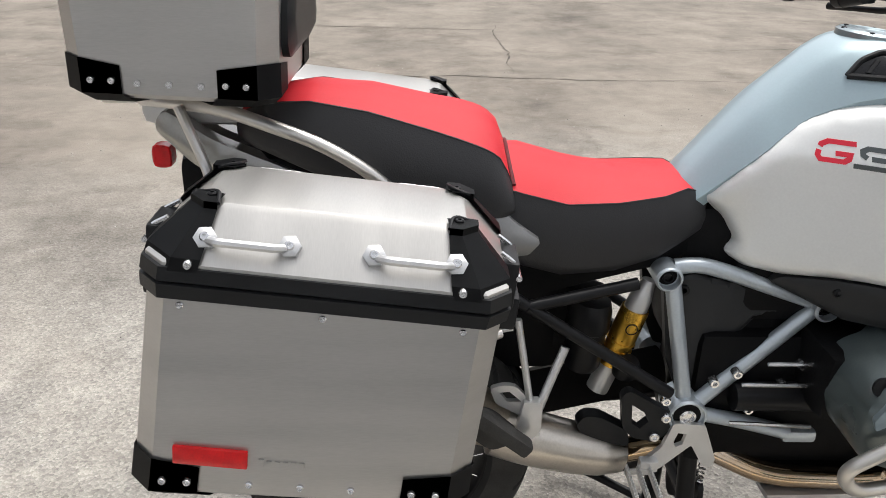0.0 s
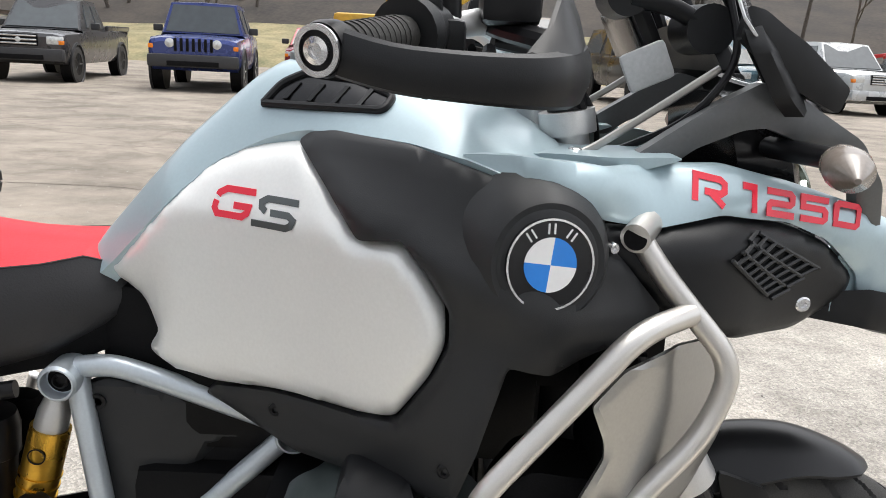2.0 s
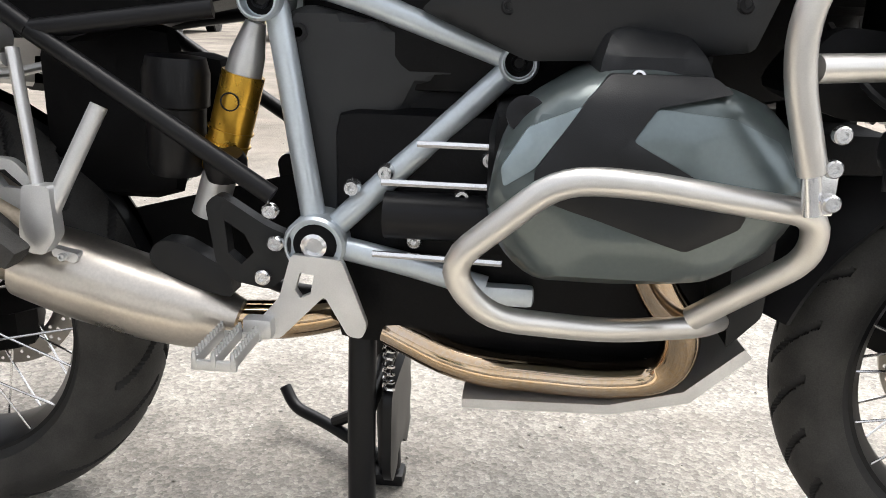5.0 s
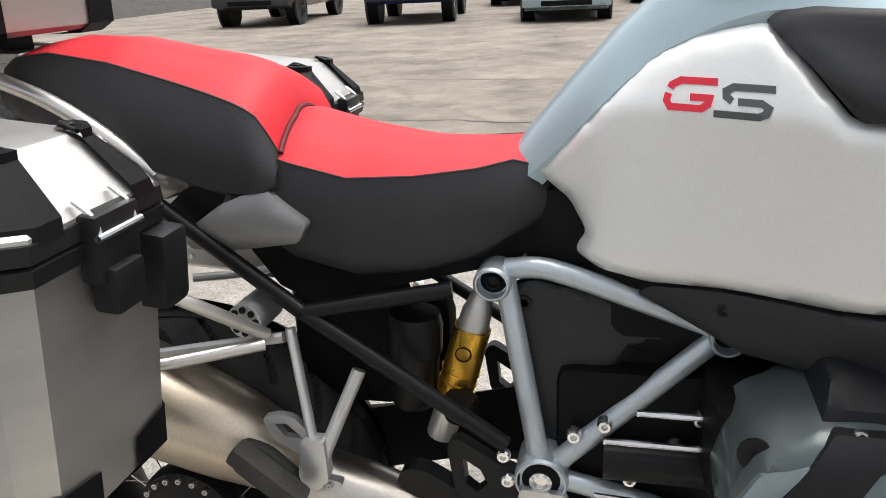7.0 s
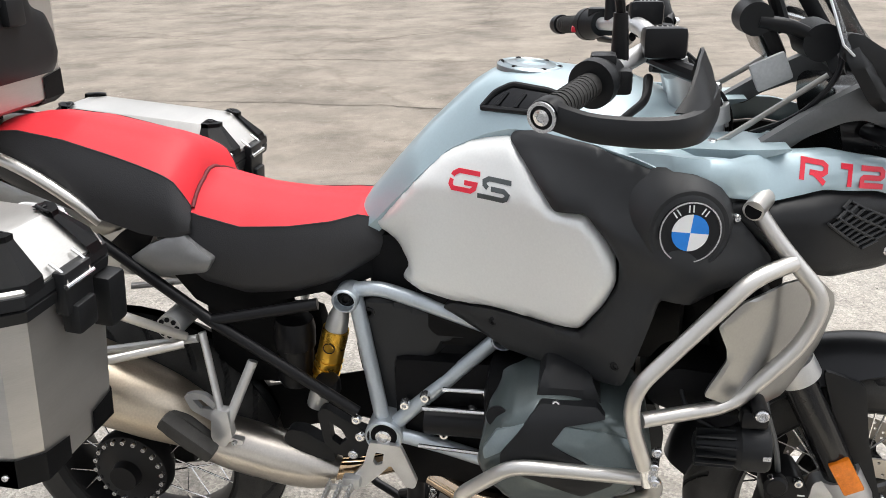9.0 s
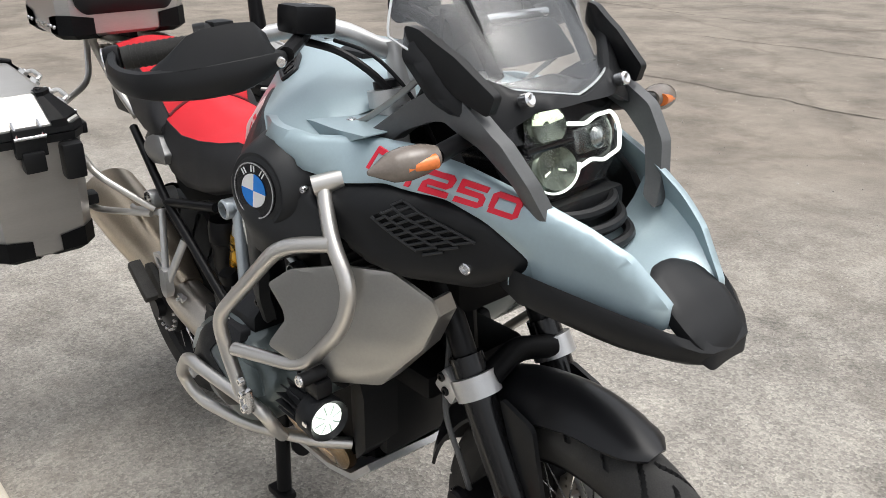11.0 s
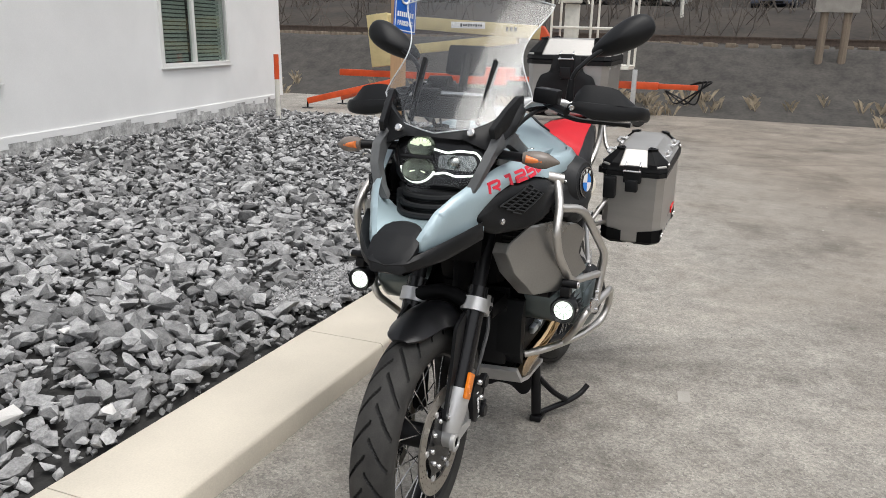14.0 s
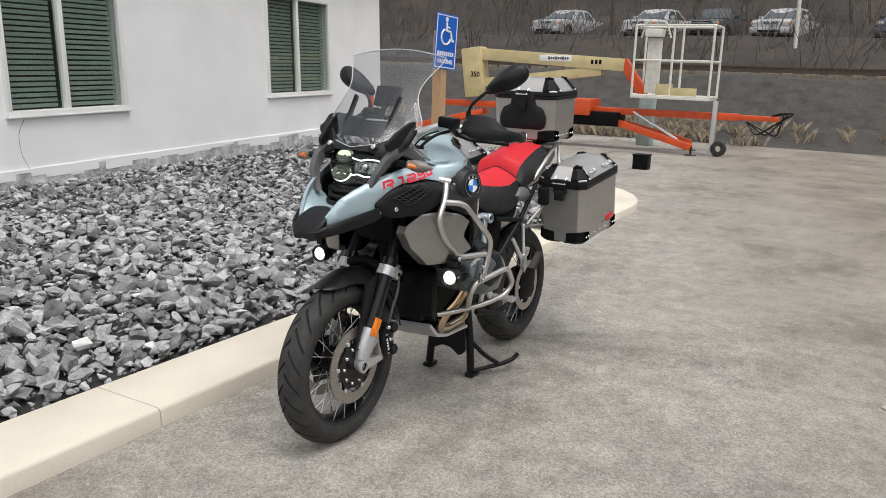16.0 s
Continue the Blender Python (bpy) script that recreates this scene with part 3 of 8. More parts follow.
for sx, sy, s in ((1.59, -1.43, 0.055), (1.42, -1.16, 0.035), (0.9, -1.9, 0.04), (2.6, -2.2, 0.05)):
    v, f = rock_shapes(3, int(sx * 90))[1]
    me = bpy.data.meshes.new("white_stone")
    me.from_pydata((v * s + np.array([0, 0, 0])).tolist(), [], f)
    me.materials.append(PALE)
    ob = tagged(new("white_stone", me), "pale quartz stone lying among the grey stones", "stone", "white stones")
    ob.location = (sx, sy, 0.12)

turn_about(built, 0.9, 0, 0, 0.04, -0.055)

# dark cracks in the far paving
built = so_far()
CRACK = mat("crack_dirt", (0.105, 0.090, 0.074), 0.95, var=0.4, scale=9)
rng = np.random.default_rng(23)
for (ax, ay), (bx, by), wide in (((-4.2, 4.66), (2.6, 5.05), 0.030), ((0.27, 5.02), (0.02, 7.6), 0.024), ((-2.9, 8.3), (-1.4, 10.2), 0.040), ((-4.5, 6.9), (0.6, 7.25), 0.026), ((1.6, 6.2), (5.2, 7.4), 0.024), ((-7.5, 8.6), (-3.1, 8.35), 0.035)):
    n_ = int(math.hypot(bx - ax, by - ay) / 0.09)
    along = Vector((bx - ax, by - ay, 0)).normalized()
    across = Vector((-along.y, along.x, 0))
    rows, drift = [], 0.0
    for k in range(n_ + 1):
        drift = drift * 0.93 + rng.normal(0, 0.013)
        c_ = Vector((ax + (bx - ax) * k / n_, ay + (by - ay) * k / n_, 0.0035)) + across * drift
        w_ = wide * 0.5 * rng.uniform(0.15, 1.0) * min(1.0, 0.1 + 4 * k / n_, 0.1 + 4 * (1 - k / n_))
        rows.append([c_ - across * w_, c_ + across * w_])
    bm = B()
    loft(bm, [[tuple(p) for p in r] for r in rows], False)
    lone("crack", bm, CRACK, "thin dark dirt-filled crack in the paving", "crack", "structure")

turn_about(built, -5.5, 1.165, -0.3)

# loose grit and chips on the asphalt
rng = np.random.default_rng(11)
spots = [(rng.uniform(-6, 4), rng.uniform(-0.58, 6), 0.001, rng.uniform(0.002, 0.007)) for _ in range(1600)]
scatter("loose_grit", spots, rock_shapes(6, 4), mat("pale_grit", (0.34, 0.32, 0.29), 0.9, island=0.4), "fine loose grit and chips on the asphalt", "grit", 12)
SCRAP = mat("grey_scrap", (0.36, 0.34, 0.31), 0.9)
for lx, ly, a in ((0.2, 0.62, 10), (-0.1, 1.9, 50)):
    bm = B()
    box(bm, (0, 0, 0.004), (0.09, 0.05, 0.006), 0.002, pose(lx, ly, 0, 4, 6, a))
    lone("litter_scrap", bm, SCRAP, "flat grey scrap of stone on the asphalt", "debris", group="scraps on the asphalt")

# ---------------------------------------------------------------- white building
built = so_far()
WALL = Matrix.Translation((-0.95, -6.25, 0)) @ Matrix.Rotation(math.atan2(-1.5, -9.0), 4, "Z") @ pose(0, 0, 0, -1.67, -0.6, 0)
# in the wall frame x runs along the wall to its far corner and the rooms lie behind the face


def wallbox(bm, x0, x1, y0, y1, z0, z1, bevel=0.0):
    return box(bm, ((x0 + x1) / 2, -(y0 + y1) / 2, (z0 + z1) / 2), (x1 - x0, y1 - y0, z1 - z0), bevel, WALL)


WINS = [(0.22, 1.86, 0.87, 2.32), (5.12, 7.06, 0.92, 2.42), (-4.3, -2.6, 0.87, 2.32)]
wall = tagged(new("wall_south"), "white painted stucco wall of a low building", "wall", kind="structure")
cuts = sorted(WINS)
xs = [-7.0]
for x0, x1, z0, z1 in cuts:
    xs += [x0, x1]
xs.append(9.05)
for i in range(0, len(xs), 2):
    bm = B()
    wallbox(bm, xs[i], xs[i + 1], -0.22, 0, 0.22, 3.3)
    part("wall_panel", bm, STUCCO, wall)
for x0, x1, z0, z1 in cuts:
    for a, b in ((0.22, z0), (z1, 3.3)):
        bm = B()
        wallbox(bm, x0, x1, -0.22, 0, a, b)
        part("wall_panel", bm, STUCCO, wall)
bm = B()
wallbox(bm, 9.05, 9.27, -8.0, 0, 0.22, 3.3)
part("wall_panel", bm, STUCCO, wall, "end wall of the building")
bm = B()
wallbox(bm, -7, 9.2, -8.0, 0.35, 3.3, 3.45)
lone("roof", bm, VINYLWHITE, "flat white roof edge of the low building", "roof", "structure")
bm = B()
wallbox(bm, -7, 9.1, -0.25, 0.015, -0.3, 0.235)
lone("wall_footing", bm, mat("flaking_footing", (0.30, 0.29, 0.28), 0.9, var=0.3, scale=7, bump=0.6, bscale=40, alt=(0.5, 0.5, 0.49)), "rough grey footing with flaking white paint", "footing", "structure")
rng = np.random.default_rng(2)
flakes = tagged(new("paint_flakes"), "ragged white paint edge along the footing", "paint", kind="structure")
bm = B()
x = -2.0
while x < 9.0:
    w = rng.uniform(0.08, 0.4)
    wallbox(bm, x, x + w, 0.0, 0.02, 0.235 - rng.uniform(0.0, 0.13), 0.25)
    x += w
part("flake_edge", bm, STUCCO, flakes)
bm = B()
tube(bm, [WALL @ Vector((0.33 + 0.05 * math.sin(z * 9) + 0.06 * noise.noise((z * 4, 0, 1)), -0.0005, z)) for z in np.linspace(0.25, 0.85, 14)], 0.003, 5, 0)
lone("wall_crack", bm, mat("hairline_crack", (0.25, 0.24, 0.22), 0.9), "thin crack running down the stucco below the window", "crack", "structure")

for i, (x0, x1, z0, z1) in enumerate(WINS):
    win = tagged(new(f"window_{i + 1}"), "white vinyl sliding window with grey slatted blinds", "window", "windows of the building", "structure")
    bm = B()
    f = 0.055
    for q in ((x0 - f, x1 + f, z0 - f, z0), (x0 - f, x1 + f, z1, z1 + f), (x0 - f, x0, z0, z1), (x1, x1 + f, z0, z1)):
        wallbox(bm, q[0], q[1], -0.06, 0.03, q[2], q[3], 0.006)
    mid = x0 + (x1 - x0) * 0.47
    wallbox(bm, mid - 0.035, mid + 0.035, -0.06, 0.012, z0, z1, 0.004)
    fr = part("window_frame", bm, VINYLWHITE, win)
    bm = B()
    wallbox(bm, x0 - f - 0.02, x1 + f + 0.02, -0.02, 0.05, z0 - f - 0.02, z0 - f, 0.004)
    part("window_sill", bm, VINYLWHITE, win)
    for a, b in ((x0, mid - 0.035), (mid + 0.035, x1)):
        bm = B()
        wallbox(bm, a, b, -0.035, -0.03, z0, z1)
        pane = part("pane", bm, PANE, win)
        pane.visible_shadow = False
        z = z0 + 0.02
        me = None
        while z < z1 - 0.02:
            if me is None:
                bm = B()
                wallbox(bm, a + 0.015, b - 0.03, -0.10, -0.085, 0.0, 0.040)
                me = finish("slat", bm, BLIND)
            s = part("slat", me, BLIND, win)
            s.matrix_basis = Matrix.Translation(WALL.to_3x3() @ Vector((0, 0, z)))
            z += 0.058
    # near-black panel just behind the blinds stands for the unlit room's shade
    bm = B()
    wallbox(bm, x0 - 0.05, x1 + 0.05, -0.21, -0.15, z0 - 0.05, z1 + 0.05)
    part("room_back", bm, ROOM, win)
lampbase = tagged(new("wall_light"), "dark boxy wall light near the building corner", "wall light")
bm = B()
wallbox(bm, 7.95, 8.35, 0.0, 0.16, 2.86, 3.08, 0.02)
part("housing", bm, SATIN, lampbase)
bm = B()
wallbox(bm, 7.98, 8.32, 0.02, 0.14, 2.835, 2.86, 0.005)
part("lens", bm, mat("lamp_diffuser", (0.5, 0.5, 0.48), 0.3), lampbase)

# ---------------------------------------------------------------- parking sign
sign = base("parking_sign", -2.218, -1.741, 0.05, "blue accessible parking sign on a pale timber post", "sign")
bm = B()
box(bm, (-2.218, -1.741, 0.9), (0.09, 0.09, 1.75), 0.006, pose(0, 0, 0))
part("post", bm, WOOD, sign)
SP = pose(-2.222, -1.688, 1.68, 90, 0, 172) @ Matrix.Rotation(radians(-4), 4, "Z")
bm = B()
box(bm, (0, 0, 0), (0.30, 0.46, 0.004), 0.0, SP)
plate = part("sign_plate", bm, SIGNBLUE, sign)
bm = B()
for q in ((0, 0.215, 0.27, 0.008), (0, -0.215, 0.27, 0.008), (0.136, 0, 0.008, 0.43), (-0.136, 0, 0.008, 0.43)):
    box(bm, (q[0], q[1], 0.003), (q[2], q[3], 0.003), 0, SP)
part("white_border", bm, WHITEINK, plate)
bm = B()
S2 = SP @ Matrix.Translation((0, 0.07, 0.004))
lathe(bm, [(0.0, 0), (0.02, 0), (0.02, 0.002), (0, 0.002)], S2 @ Vector((-0.012, 0.115, 0)), SP.to_3x3() @ Vector((0, 0, 1)), 16)
tube(bm, [S2 @ Vector(p) for p in ((-0.01, 0.09, 0), (-0.004, 0.02, 0), (0.05, 0.018, 0), (0.075, -0.06, 0), (0.095, -0.055, 0))], 0.009, 8, 0.01)
tube(bm, [S2 @ Vector((-0.012 + 0.062 * math.cos(a), -0.03 + 0.062 * math.sin(a), 0)) for a in np.linspace(1.9, 6.1, 20)], 0.008, 8, 0)
tube(bm, [S2 @ Vector(p) for p in ((-0.006, 0.055, 0), (0.035, 0.05, 0))], 0.007, 8, 0)
part("wheelchair_symbol", bm, WHITEINK, plate)
letters("PARKING", 0.05, SP @ Matrix.Translation((0, -0.165, 0.003)), WHITEINK, plate, "writing")
bm = B()
for q in np.linspace(-0.10, 0.10, 8):
    box(bm, (q, -0.10, 0.003), (0.018, 0.035, 0.002), 0, SP)
part("writing_bars", bm, WHITEINK, plate)

# ---------------------------------------------------------------- towable boom lift
lift = base("boom_lift", -11.6, -3.5, 0, "towable boom lift with orange chassis and cream boom", "boom lift")


def beam(a, b, w, h, bevel=0.01, bm=None):
    bm = bm or B()
    a, b = Vector(a), Vector(b)
    m = Matrix.Translation((a + b) / 2) @ (b - a).to_track_quat("Y", "Z").to_matrix().to_4x4()
    return box(bm, (0, 0, 0), (w, (b - a).length, h), bevel, m)


LX = -11.8
part("chassis", beam((LX, -7.5, 0.78), (LX, -0.5, 0.80), 0.16, 0.14), LIFTORANGE, lift)
part("drawbar", beam((LX, -0.6, 0.80), (LX, 0.25, 0.80), 0.1, 0.1), LIFTORANGE, lift)
for a, b in (((LX + 0.1, -3.2, 0.62), (LX + 0.35, -1.3, 0.16)), ((LX - 0.1, -3.2, 0.62), (LX - 0.9, -1.6, 0.16)),
             ((LX + 0.1, -6.2, 0.62), (LX + 0.8, -7.9, 0.16)), ((LX - 0.1, -6.2, 0.62), (LX - 0.8, -7.9, 0.16))):
    leg = part("outrigger", beam(a, b, 0.12, 0.13), LIFTORANGE, lift)
    bm = B()
    lathe(bm, [(0.02, 0.18), (0.02, 0.02), (0.12, 0.015), (0.13, 0), (0, 0)], (b[0], b[1], 0), (0, 0, 1), 16)
    part("foot_pad", bm, SATIN, leg)
part("outrigger_cylinder", tube(B(), [(LX + 0.15, -2.6, 0.80), (LX + 0.33, -1.6, 0.30)], 0.03, 10), CHROME, lift)
part("turret", beam((LX, -4.6, 0.85), (LX, -3.5, 0.85), 0.7, 0.35, 0.04), LIFTORANGE, lift)
part("engine_box", beam((LX, -4.0, 0.62), (LX, -2.9, 0.62), 0.6, 0.3, 0.03), DARK, lift)
part("riser", beam((LX, -6.4, 0.95), (LX, -6.55, 2.05), 0.34, 0.5, 0.02), LIFTCREAM, lift)
part("boom", beam((LX, -6.6, 1.93), (LX, -2.9, 1.75), 0.24, 0.26, 0.012), LIFTCREAM, lift)
part("lower_boom", beam((LX, -6.4, 1.25), (LX, -3.4, 1.62), 0.2, 0.2, 0.012), LIFTCREAM, lift)
part("jib", beam((LX, -2.95, 1.83), (LX, -2.45, 1.15), 0.2, 0.2, 0.015), LIFTORANGE, lift)
bm = B()
box(bm, (LX + 0.125, -4.45, 1.86), (0.006, 0.75, 0.13), 0.002)
dec = part("maker_decal", bm, WHITEINK, lift)
bm = B()
for k in range(9):
    box(bm, (LX + 0.13, -4.6 + k * 0.055, 1.86), (0.003, 0.035, 0.045 if k % 3 else 0.07))
part("writing_bars", bm, DARK, dec)
bm = B()
for k in range(3):
    box(bm, (LX + 0.123, -3.6 + k * 0.09, 1.80), (0.004, 0.055, 0.09))
part("model_number_bars", bm, DARK, lift)
letters("350", 0.16, pose(LX + 0.175, -6.4, 1.45, 90, 0, 90), DARK, lift, "writing")
bx0, bx1, by0, by1 = LX - 0.4, LX + 0.35, -2.62, -1.06
for cx, cy in ((bx0, by0), (bx1, by0), (bx0, by1), (bx1, by1), (bx1, (by0 + by1) / 2), (bx0, (by0 + by1) / 2)):
    part("basket_post", tube(B(), [(cx, cy, 1.13), (cx, cy, 2.55)], 0.024, 10), LIFTWHITE, lift)
for z in (1.16, 1.86, 2.55):
    part("basket_rail", tube(B(), [(bx1, by0, z), (bx1, by1, z), (bx0, by1, z), (bx0, by0, z), (bx1, by0, z)], 0.022, 10, 0.06), LIFTWHITE, lift)
bm = B()
box(bm, (LX, (by0 + by1) / 2, 1.12), (0.78, 1.58, 0.05), 0.01)
part("basket_floor", bm, LIFTWHITE, lift)
bm = B()
box(bm, (bx1 + 0.01, -1.55, 1.24), (0.012, 0.5, 0.18), 0.004)
box(bm, (bx1 + 0.01, -1.95, 1.28), (0.012, 0.34, 0.24), 0.01)
part("kick_plate", bm, LIFTCREAM, lift)
bm = B()
box(bm, (LX + 0.2, -2.25, 1.75), (0.12, 0.28, 1.1), 0.02)
box(bm, (LX + 0.28, -2.25, 2.4), (0.25, 0.36, 0.16), 0.03)
part("control_box", bm, LIFTWHITE, lift, "upright control post with warning stickers")
bm = B()
tube(bm, [(LX + 0.35, -2.5, 2.3), (LX + 0.4, -2.4, 2.62), (LX + 0.4, -2.0, 2.62), (LX + 0.35, -1.9, 2.3)], 0.018, 8, 0.08)
part("control_guard", bm, LIFTWHITE, lift)
bm = B()
box(bm, (LX + 0.12, -0.95, 0.55), (0.09, 0.09, 1.1), 0.01)
part("jack_post", bm, CAST, lift)
bm = B()
lathe(bm, [(0.06, -0.05), (0.14, -0.05), (0.16, -0.03), (0.16, 0.03), (0.14, 0.05), (0.06, 0.05)], (LX + 0.12, -0.82, 0.16), (1, 0, 0.0), 24, True)
part("jockey_wheel", bm, RUBBER, lift)
for yy in (-5.2,):
    for sx in (0.75, -0.75):
        bm = B()
        lathe(bm, [(0.18, -0.1), (0.32, -0.1), (0.35, -0.06), (0.35, 0.06), (0.32, 0.1), (0.18, 0.1)], (LX + sx, yy, 0.35), (1, 0, 0), 28, True)
        w = part("road_wheel", bm, RUBBER, lift)
        bm = B()
        lathe(bm, [(0.19, 0.09 * (1 if sx > 0 else -1)), (0.12, 0.03), (0.05, 0.05), (0, 0.05)], (LX + sx, yy, 0.35), (1, 0, 0), 20)
        part("rim", bm, LIFTWHITE, w)
for k in range(3):
    bm = B()
    tube(bm, [(LX, 0.1, 0.85), (LX + 0.05, 0.35 + 0.1 * k, 0.95), (LX + 0.08, 0.25 - 0.2 * k, 0.45), (LX, -0.35, 0.72)], 0.016, 6, 0.12)
    part("coupling_hose", bm, SATIN, lift)
foot = Matrix.Translation((LX, -6.6, 0))
lift.matrix_basis = foot @ Matrix.Scale(0.93, 4) @ foot.inverted() @ lift.matrix_basis
bm = B()
box(bm, (-8.60, -1.75, 0.11), (0.20, 0.24, 0.22), 0.015)
box(bm, (-8.60, -1.75, 0.225), (0.22, 0.26, 0.025), 0.008)
lone("black_crate", bm, DARK, "small black crate standing by the boom lift", "crate")
chock = B()
box(chock, (-13.0, -3.0, 0.6), (0.3, 0.3, 1.2), 0.03)
lone("utility_pedestal", chock, mat("grey_green_cabinet", (0.30, 0.36, 0.34), 0.6), "grey green utility pedestal beside the rail bank", "pedestal")
bm = B()
tube(bm, [(-8.1, -6.6, 0), (-8.1, -6.62, 0.72)], 0.04, 10)
mk = base("marker_post", -8.1, -6.6, 0, "white marker post with an orange top", "post")
part("post", bm, LIFTWHITE, mk)
part("cap", tube(B(), [(-8.1, -6.62, 0.72), (-8.1, -6.63, 1.12)], 0.042, 10), LIFTORANGE, mk)

# ---------------------------------------------------------------- rail bank, slope and woods behind


def terrain(name, fn, x0, x1, y0, y1, nx, ny, material, label, category):
    bm = B()
    rows = []
    for i in range(nx + 1):
        x = x0 + (x1 - x0) * i / nx
        rows.append([(x, y, fn(x, y)) for y in np.linspace(y0, y1, ny + 1)])
    loft(bm, rows)
    return lone(name, bm, material, label, category, "structure")


def west(x, y):
    d = -x
    z = curve(d, [14.6, 16.5, 18.6, 23.4, 25, 28, 33, 37, 42, 60, 110], [-0.05, 0.45, 1.5, 1.55, 1.5, 2.3, 3.2, 3.3, 5.0, 12, 34])
    return z + 0.12 * noise.noise((x * 0.5, y * 0.5, 0)) * min(1, (d - 14.6) / 2) + (0.8 * noise.noise((x * 0.1, y * 0.1, 3)) if d > 40 else 0)


terrain("rail_bank", west, -14.6, -25.0, -60, 45, 40, 120, BALLAST, "dark ballast bank carrying the railway", "bank")
terrain("wooded_slope", west, -25.0, -110, -110, 90, 46, 90, HILL, "brown leaf-littered hillside", "hillside")
rails = tagged(new("railway_track"), "rusty rails on the dark ballast bank", "railway", kind="structure")
for xr in (-19.6, -21.05):
    bm = B()
    for q in ((0.14, 0.02, 0.0), (0.02, 0.12, 0.07), (0.07, 0.035, 0.145)):
        box(bm, (xr, -8, 1.62 + q[2]), (q[0], 104, q[1]))
    part("rail", bm, RUST, rails)
bm = B()
box(bm, (0, 0, 0), (2.6, 0.24, 0.16), 0.02)
me = finish("sleeper", bm, OLDWOOD)
for k in range(120):
    s = part("sleeper", me, OLDWOOD, rails)
    s.location = (-20.3, -38 + k * 0.55, 1.53)


def bare_tree(bm, x, y, z, h, rng, lean=0.1, thick=0.012):
    """A leafless tree: a tapered trunk with forking limbs."""
    def grow(p, d, length, r, depth):
        mid = p + d * length * 0.5 + Vector((rng.normal(), rng.normal(), 0)) * length * 0.04
        end = p + d * length
        tube(bm, [p, mid, end], r, 5 if depth else 6, 0, False, [r, r * 0.85, r * 0.6])
        if depth < 3 and length > 0.4:
            for _ in range(3 if depth < 2 else 2):
                a = rng.uniform(0.25, 0.75)
                w = Vector((rng.normal(), rng.normal(), rng.uniform(0.1, 0.6))).normalized()
                grow(p + d * length * rng.uniform(0.45, 1.0), (d * (1 - a * 0.6) + w * a).normalized(), length * rng.uniform(0.45, 0.65), r * 0.5, depth + 1)
    grow(Vector((x, y, z)), Vector((rng.normal() * lean, rng.normal() * lean, 1)).normalized(), h * 0.55, h * thick, 0)


rng = np.random.default_rng(21)
shapes = []
for k in range(7):
    bm = B()
    bare_tree(bm, 0, 0, -0.3, rng.uniform(6, 10), rng)
    shapes.append(finish("bare_tree", bm, BARK))
for k in range(150):
    d = rng.uniform(0, 1) ** 1.3 * 45 + 34.5
    y = rng.uniform(-70, 40)
    ob = new("bare_tree", shapes[k % 7])
    s = rng.uniform(0.7, 1.3)
    ob.matrix_basis = Matrix.Translation((-d, y, west(-d, y) - 0.1)) @ Matrix.Rotation(rng.uniform(0, 6.28), 4, "Z") @ Matrix.Scale(s, 4)
    tagged(ob, "leafless grey-brown tree on the hillside", "tree", "hillside trees")
# thickets and dry grass
bm = B()
for k in range(3200):
    d = rng.uniform(25.5, 60)
    y = rng.uniform(-60, 34)
    p = Vector((-d, y, west(-d, y)))
    for _ in range(2):
        t = Vector((rng.normal() * 0.5, rng.normal() * 0.5, rng.uniform(0.5, 1.9)))
        tube(bm, [p, p + t * 0.6 + Vector((0, rng.normal() * 0.12, 0)), p + t], 0.02, 3, 0, False, [0.02, 0.012, 0.005])
lone("brushwood", bm, BARK, "tangled leafless brushwood on the slope", "brush", "stuff")


def tufts(name, spots, h, material, label, seed):
    rng = np.random.default_rng(seed)
    vs, fs = [], []
    for x, y, z in spots:
        for _ in range(9):
            a, l = rng.uniform(0, 6.28), h * rng.uniform(0.5, 1.2)
            dx, dy = math.cos(a), math.sin(a)
            o = len(vs)
            bx, by = x + rng.normal() * 0.05, y + rng.normal() * 0.05
            vs += [(bx - dy * 0.008, by + dx * 0.008, z), (bx + dy * 0.008, by - dx * 0.008, z),
                   (bx + dx * l * 0.25, by + dy * l * 0.25, z + l * 0.7), (bx + dx * l * 0.6, by + dy * l * 0.6, z + l * 0.85)]
            fs += [(o, o + 1, o + 2), (o + 1, o + 3, o + 2)]
    me = bpy.data.meshes.new(name)
    me.from_pydata(vs, [], fs)
    me.materials.append(material)
    return tagged(new(name, me), label, "grass", kind="stuff")


rng = np.random.default_rng(31)
tufts("dry_grass", [(x, y, west(x, y) - 0.05) for x, y in zip(rng.uniform(-16.0, -14.6, 360), np.concatenate([rng.normal(-4.2, 1.2, 300), rng.uniform(-14, 6, 60)]))],
      0.34, DRYGRASS, "pale dry grass tufts at the foot of the bank", 33)
bm = B()
tube(bm, [(-29.6, -2.35, 2.6), (-29.6, -2.45, 6.2)], 0.07, 8)
lone("utility_post", bm, LIFTWHITE, "thin pale post standing beyond the railway", "post")
bd = base("sign_board", -19.0, 2.2, 1.5, "blank weathered board on two timber posts by the railway", "sign")
for yy in (2.0, 2.5):
    part("post", tube(B(), [(-18.0, yy, 0.6), (-18.0, yy, 3.0)], 0.09, 8), OLDWOOD, bd)
bm = B()
box(bm, (-17.9, 2.25, 2.9), (0.05, 0.95, 1.1), 0.01)
part("board", bm, mat("weathered_board", (0.34, 0.32, 0.29), 0.8), bd)

turn_about(built, 0.9, 0, 0, 0.04, -0.055)

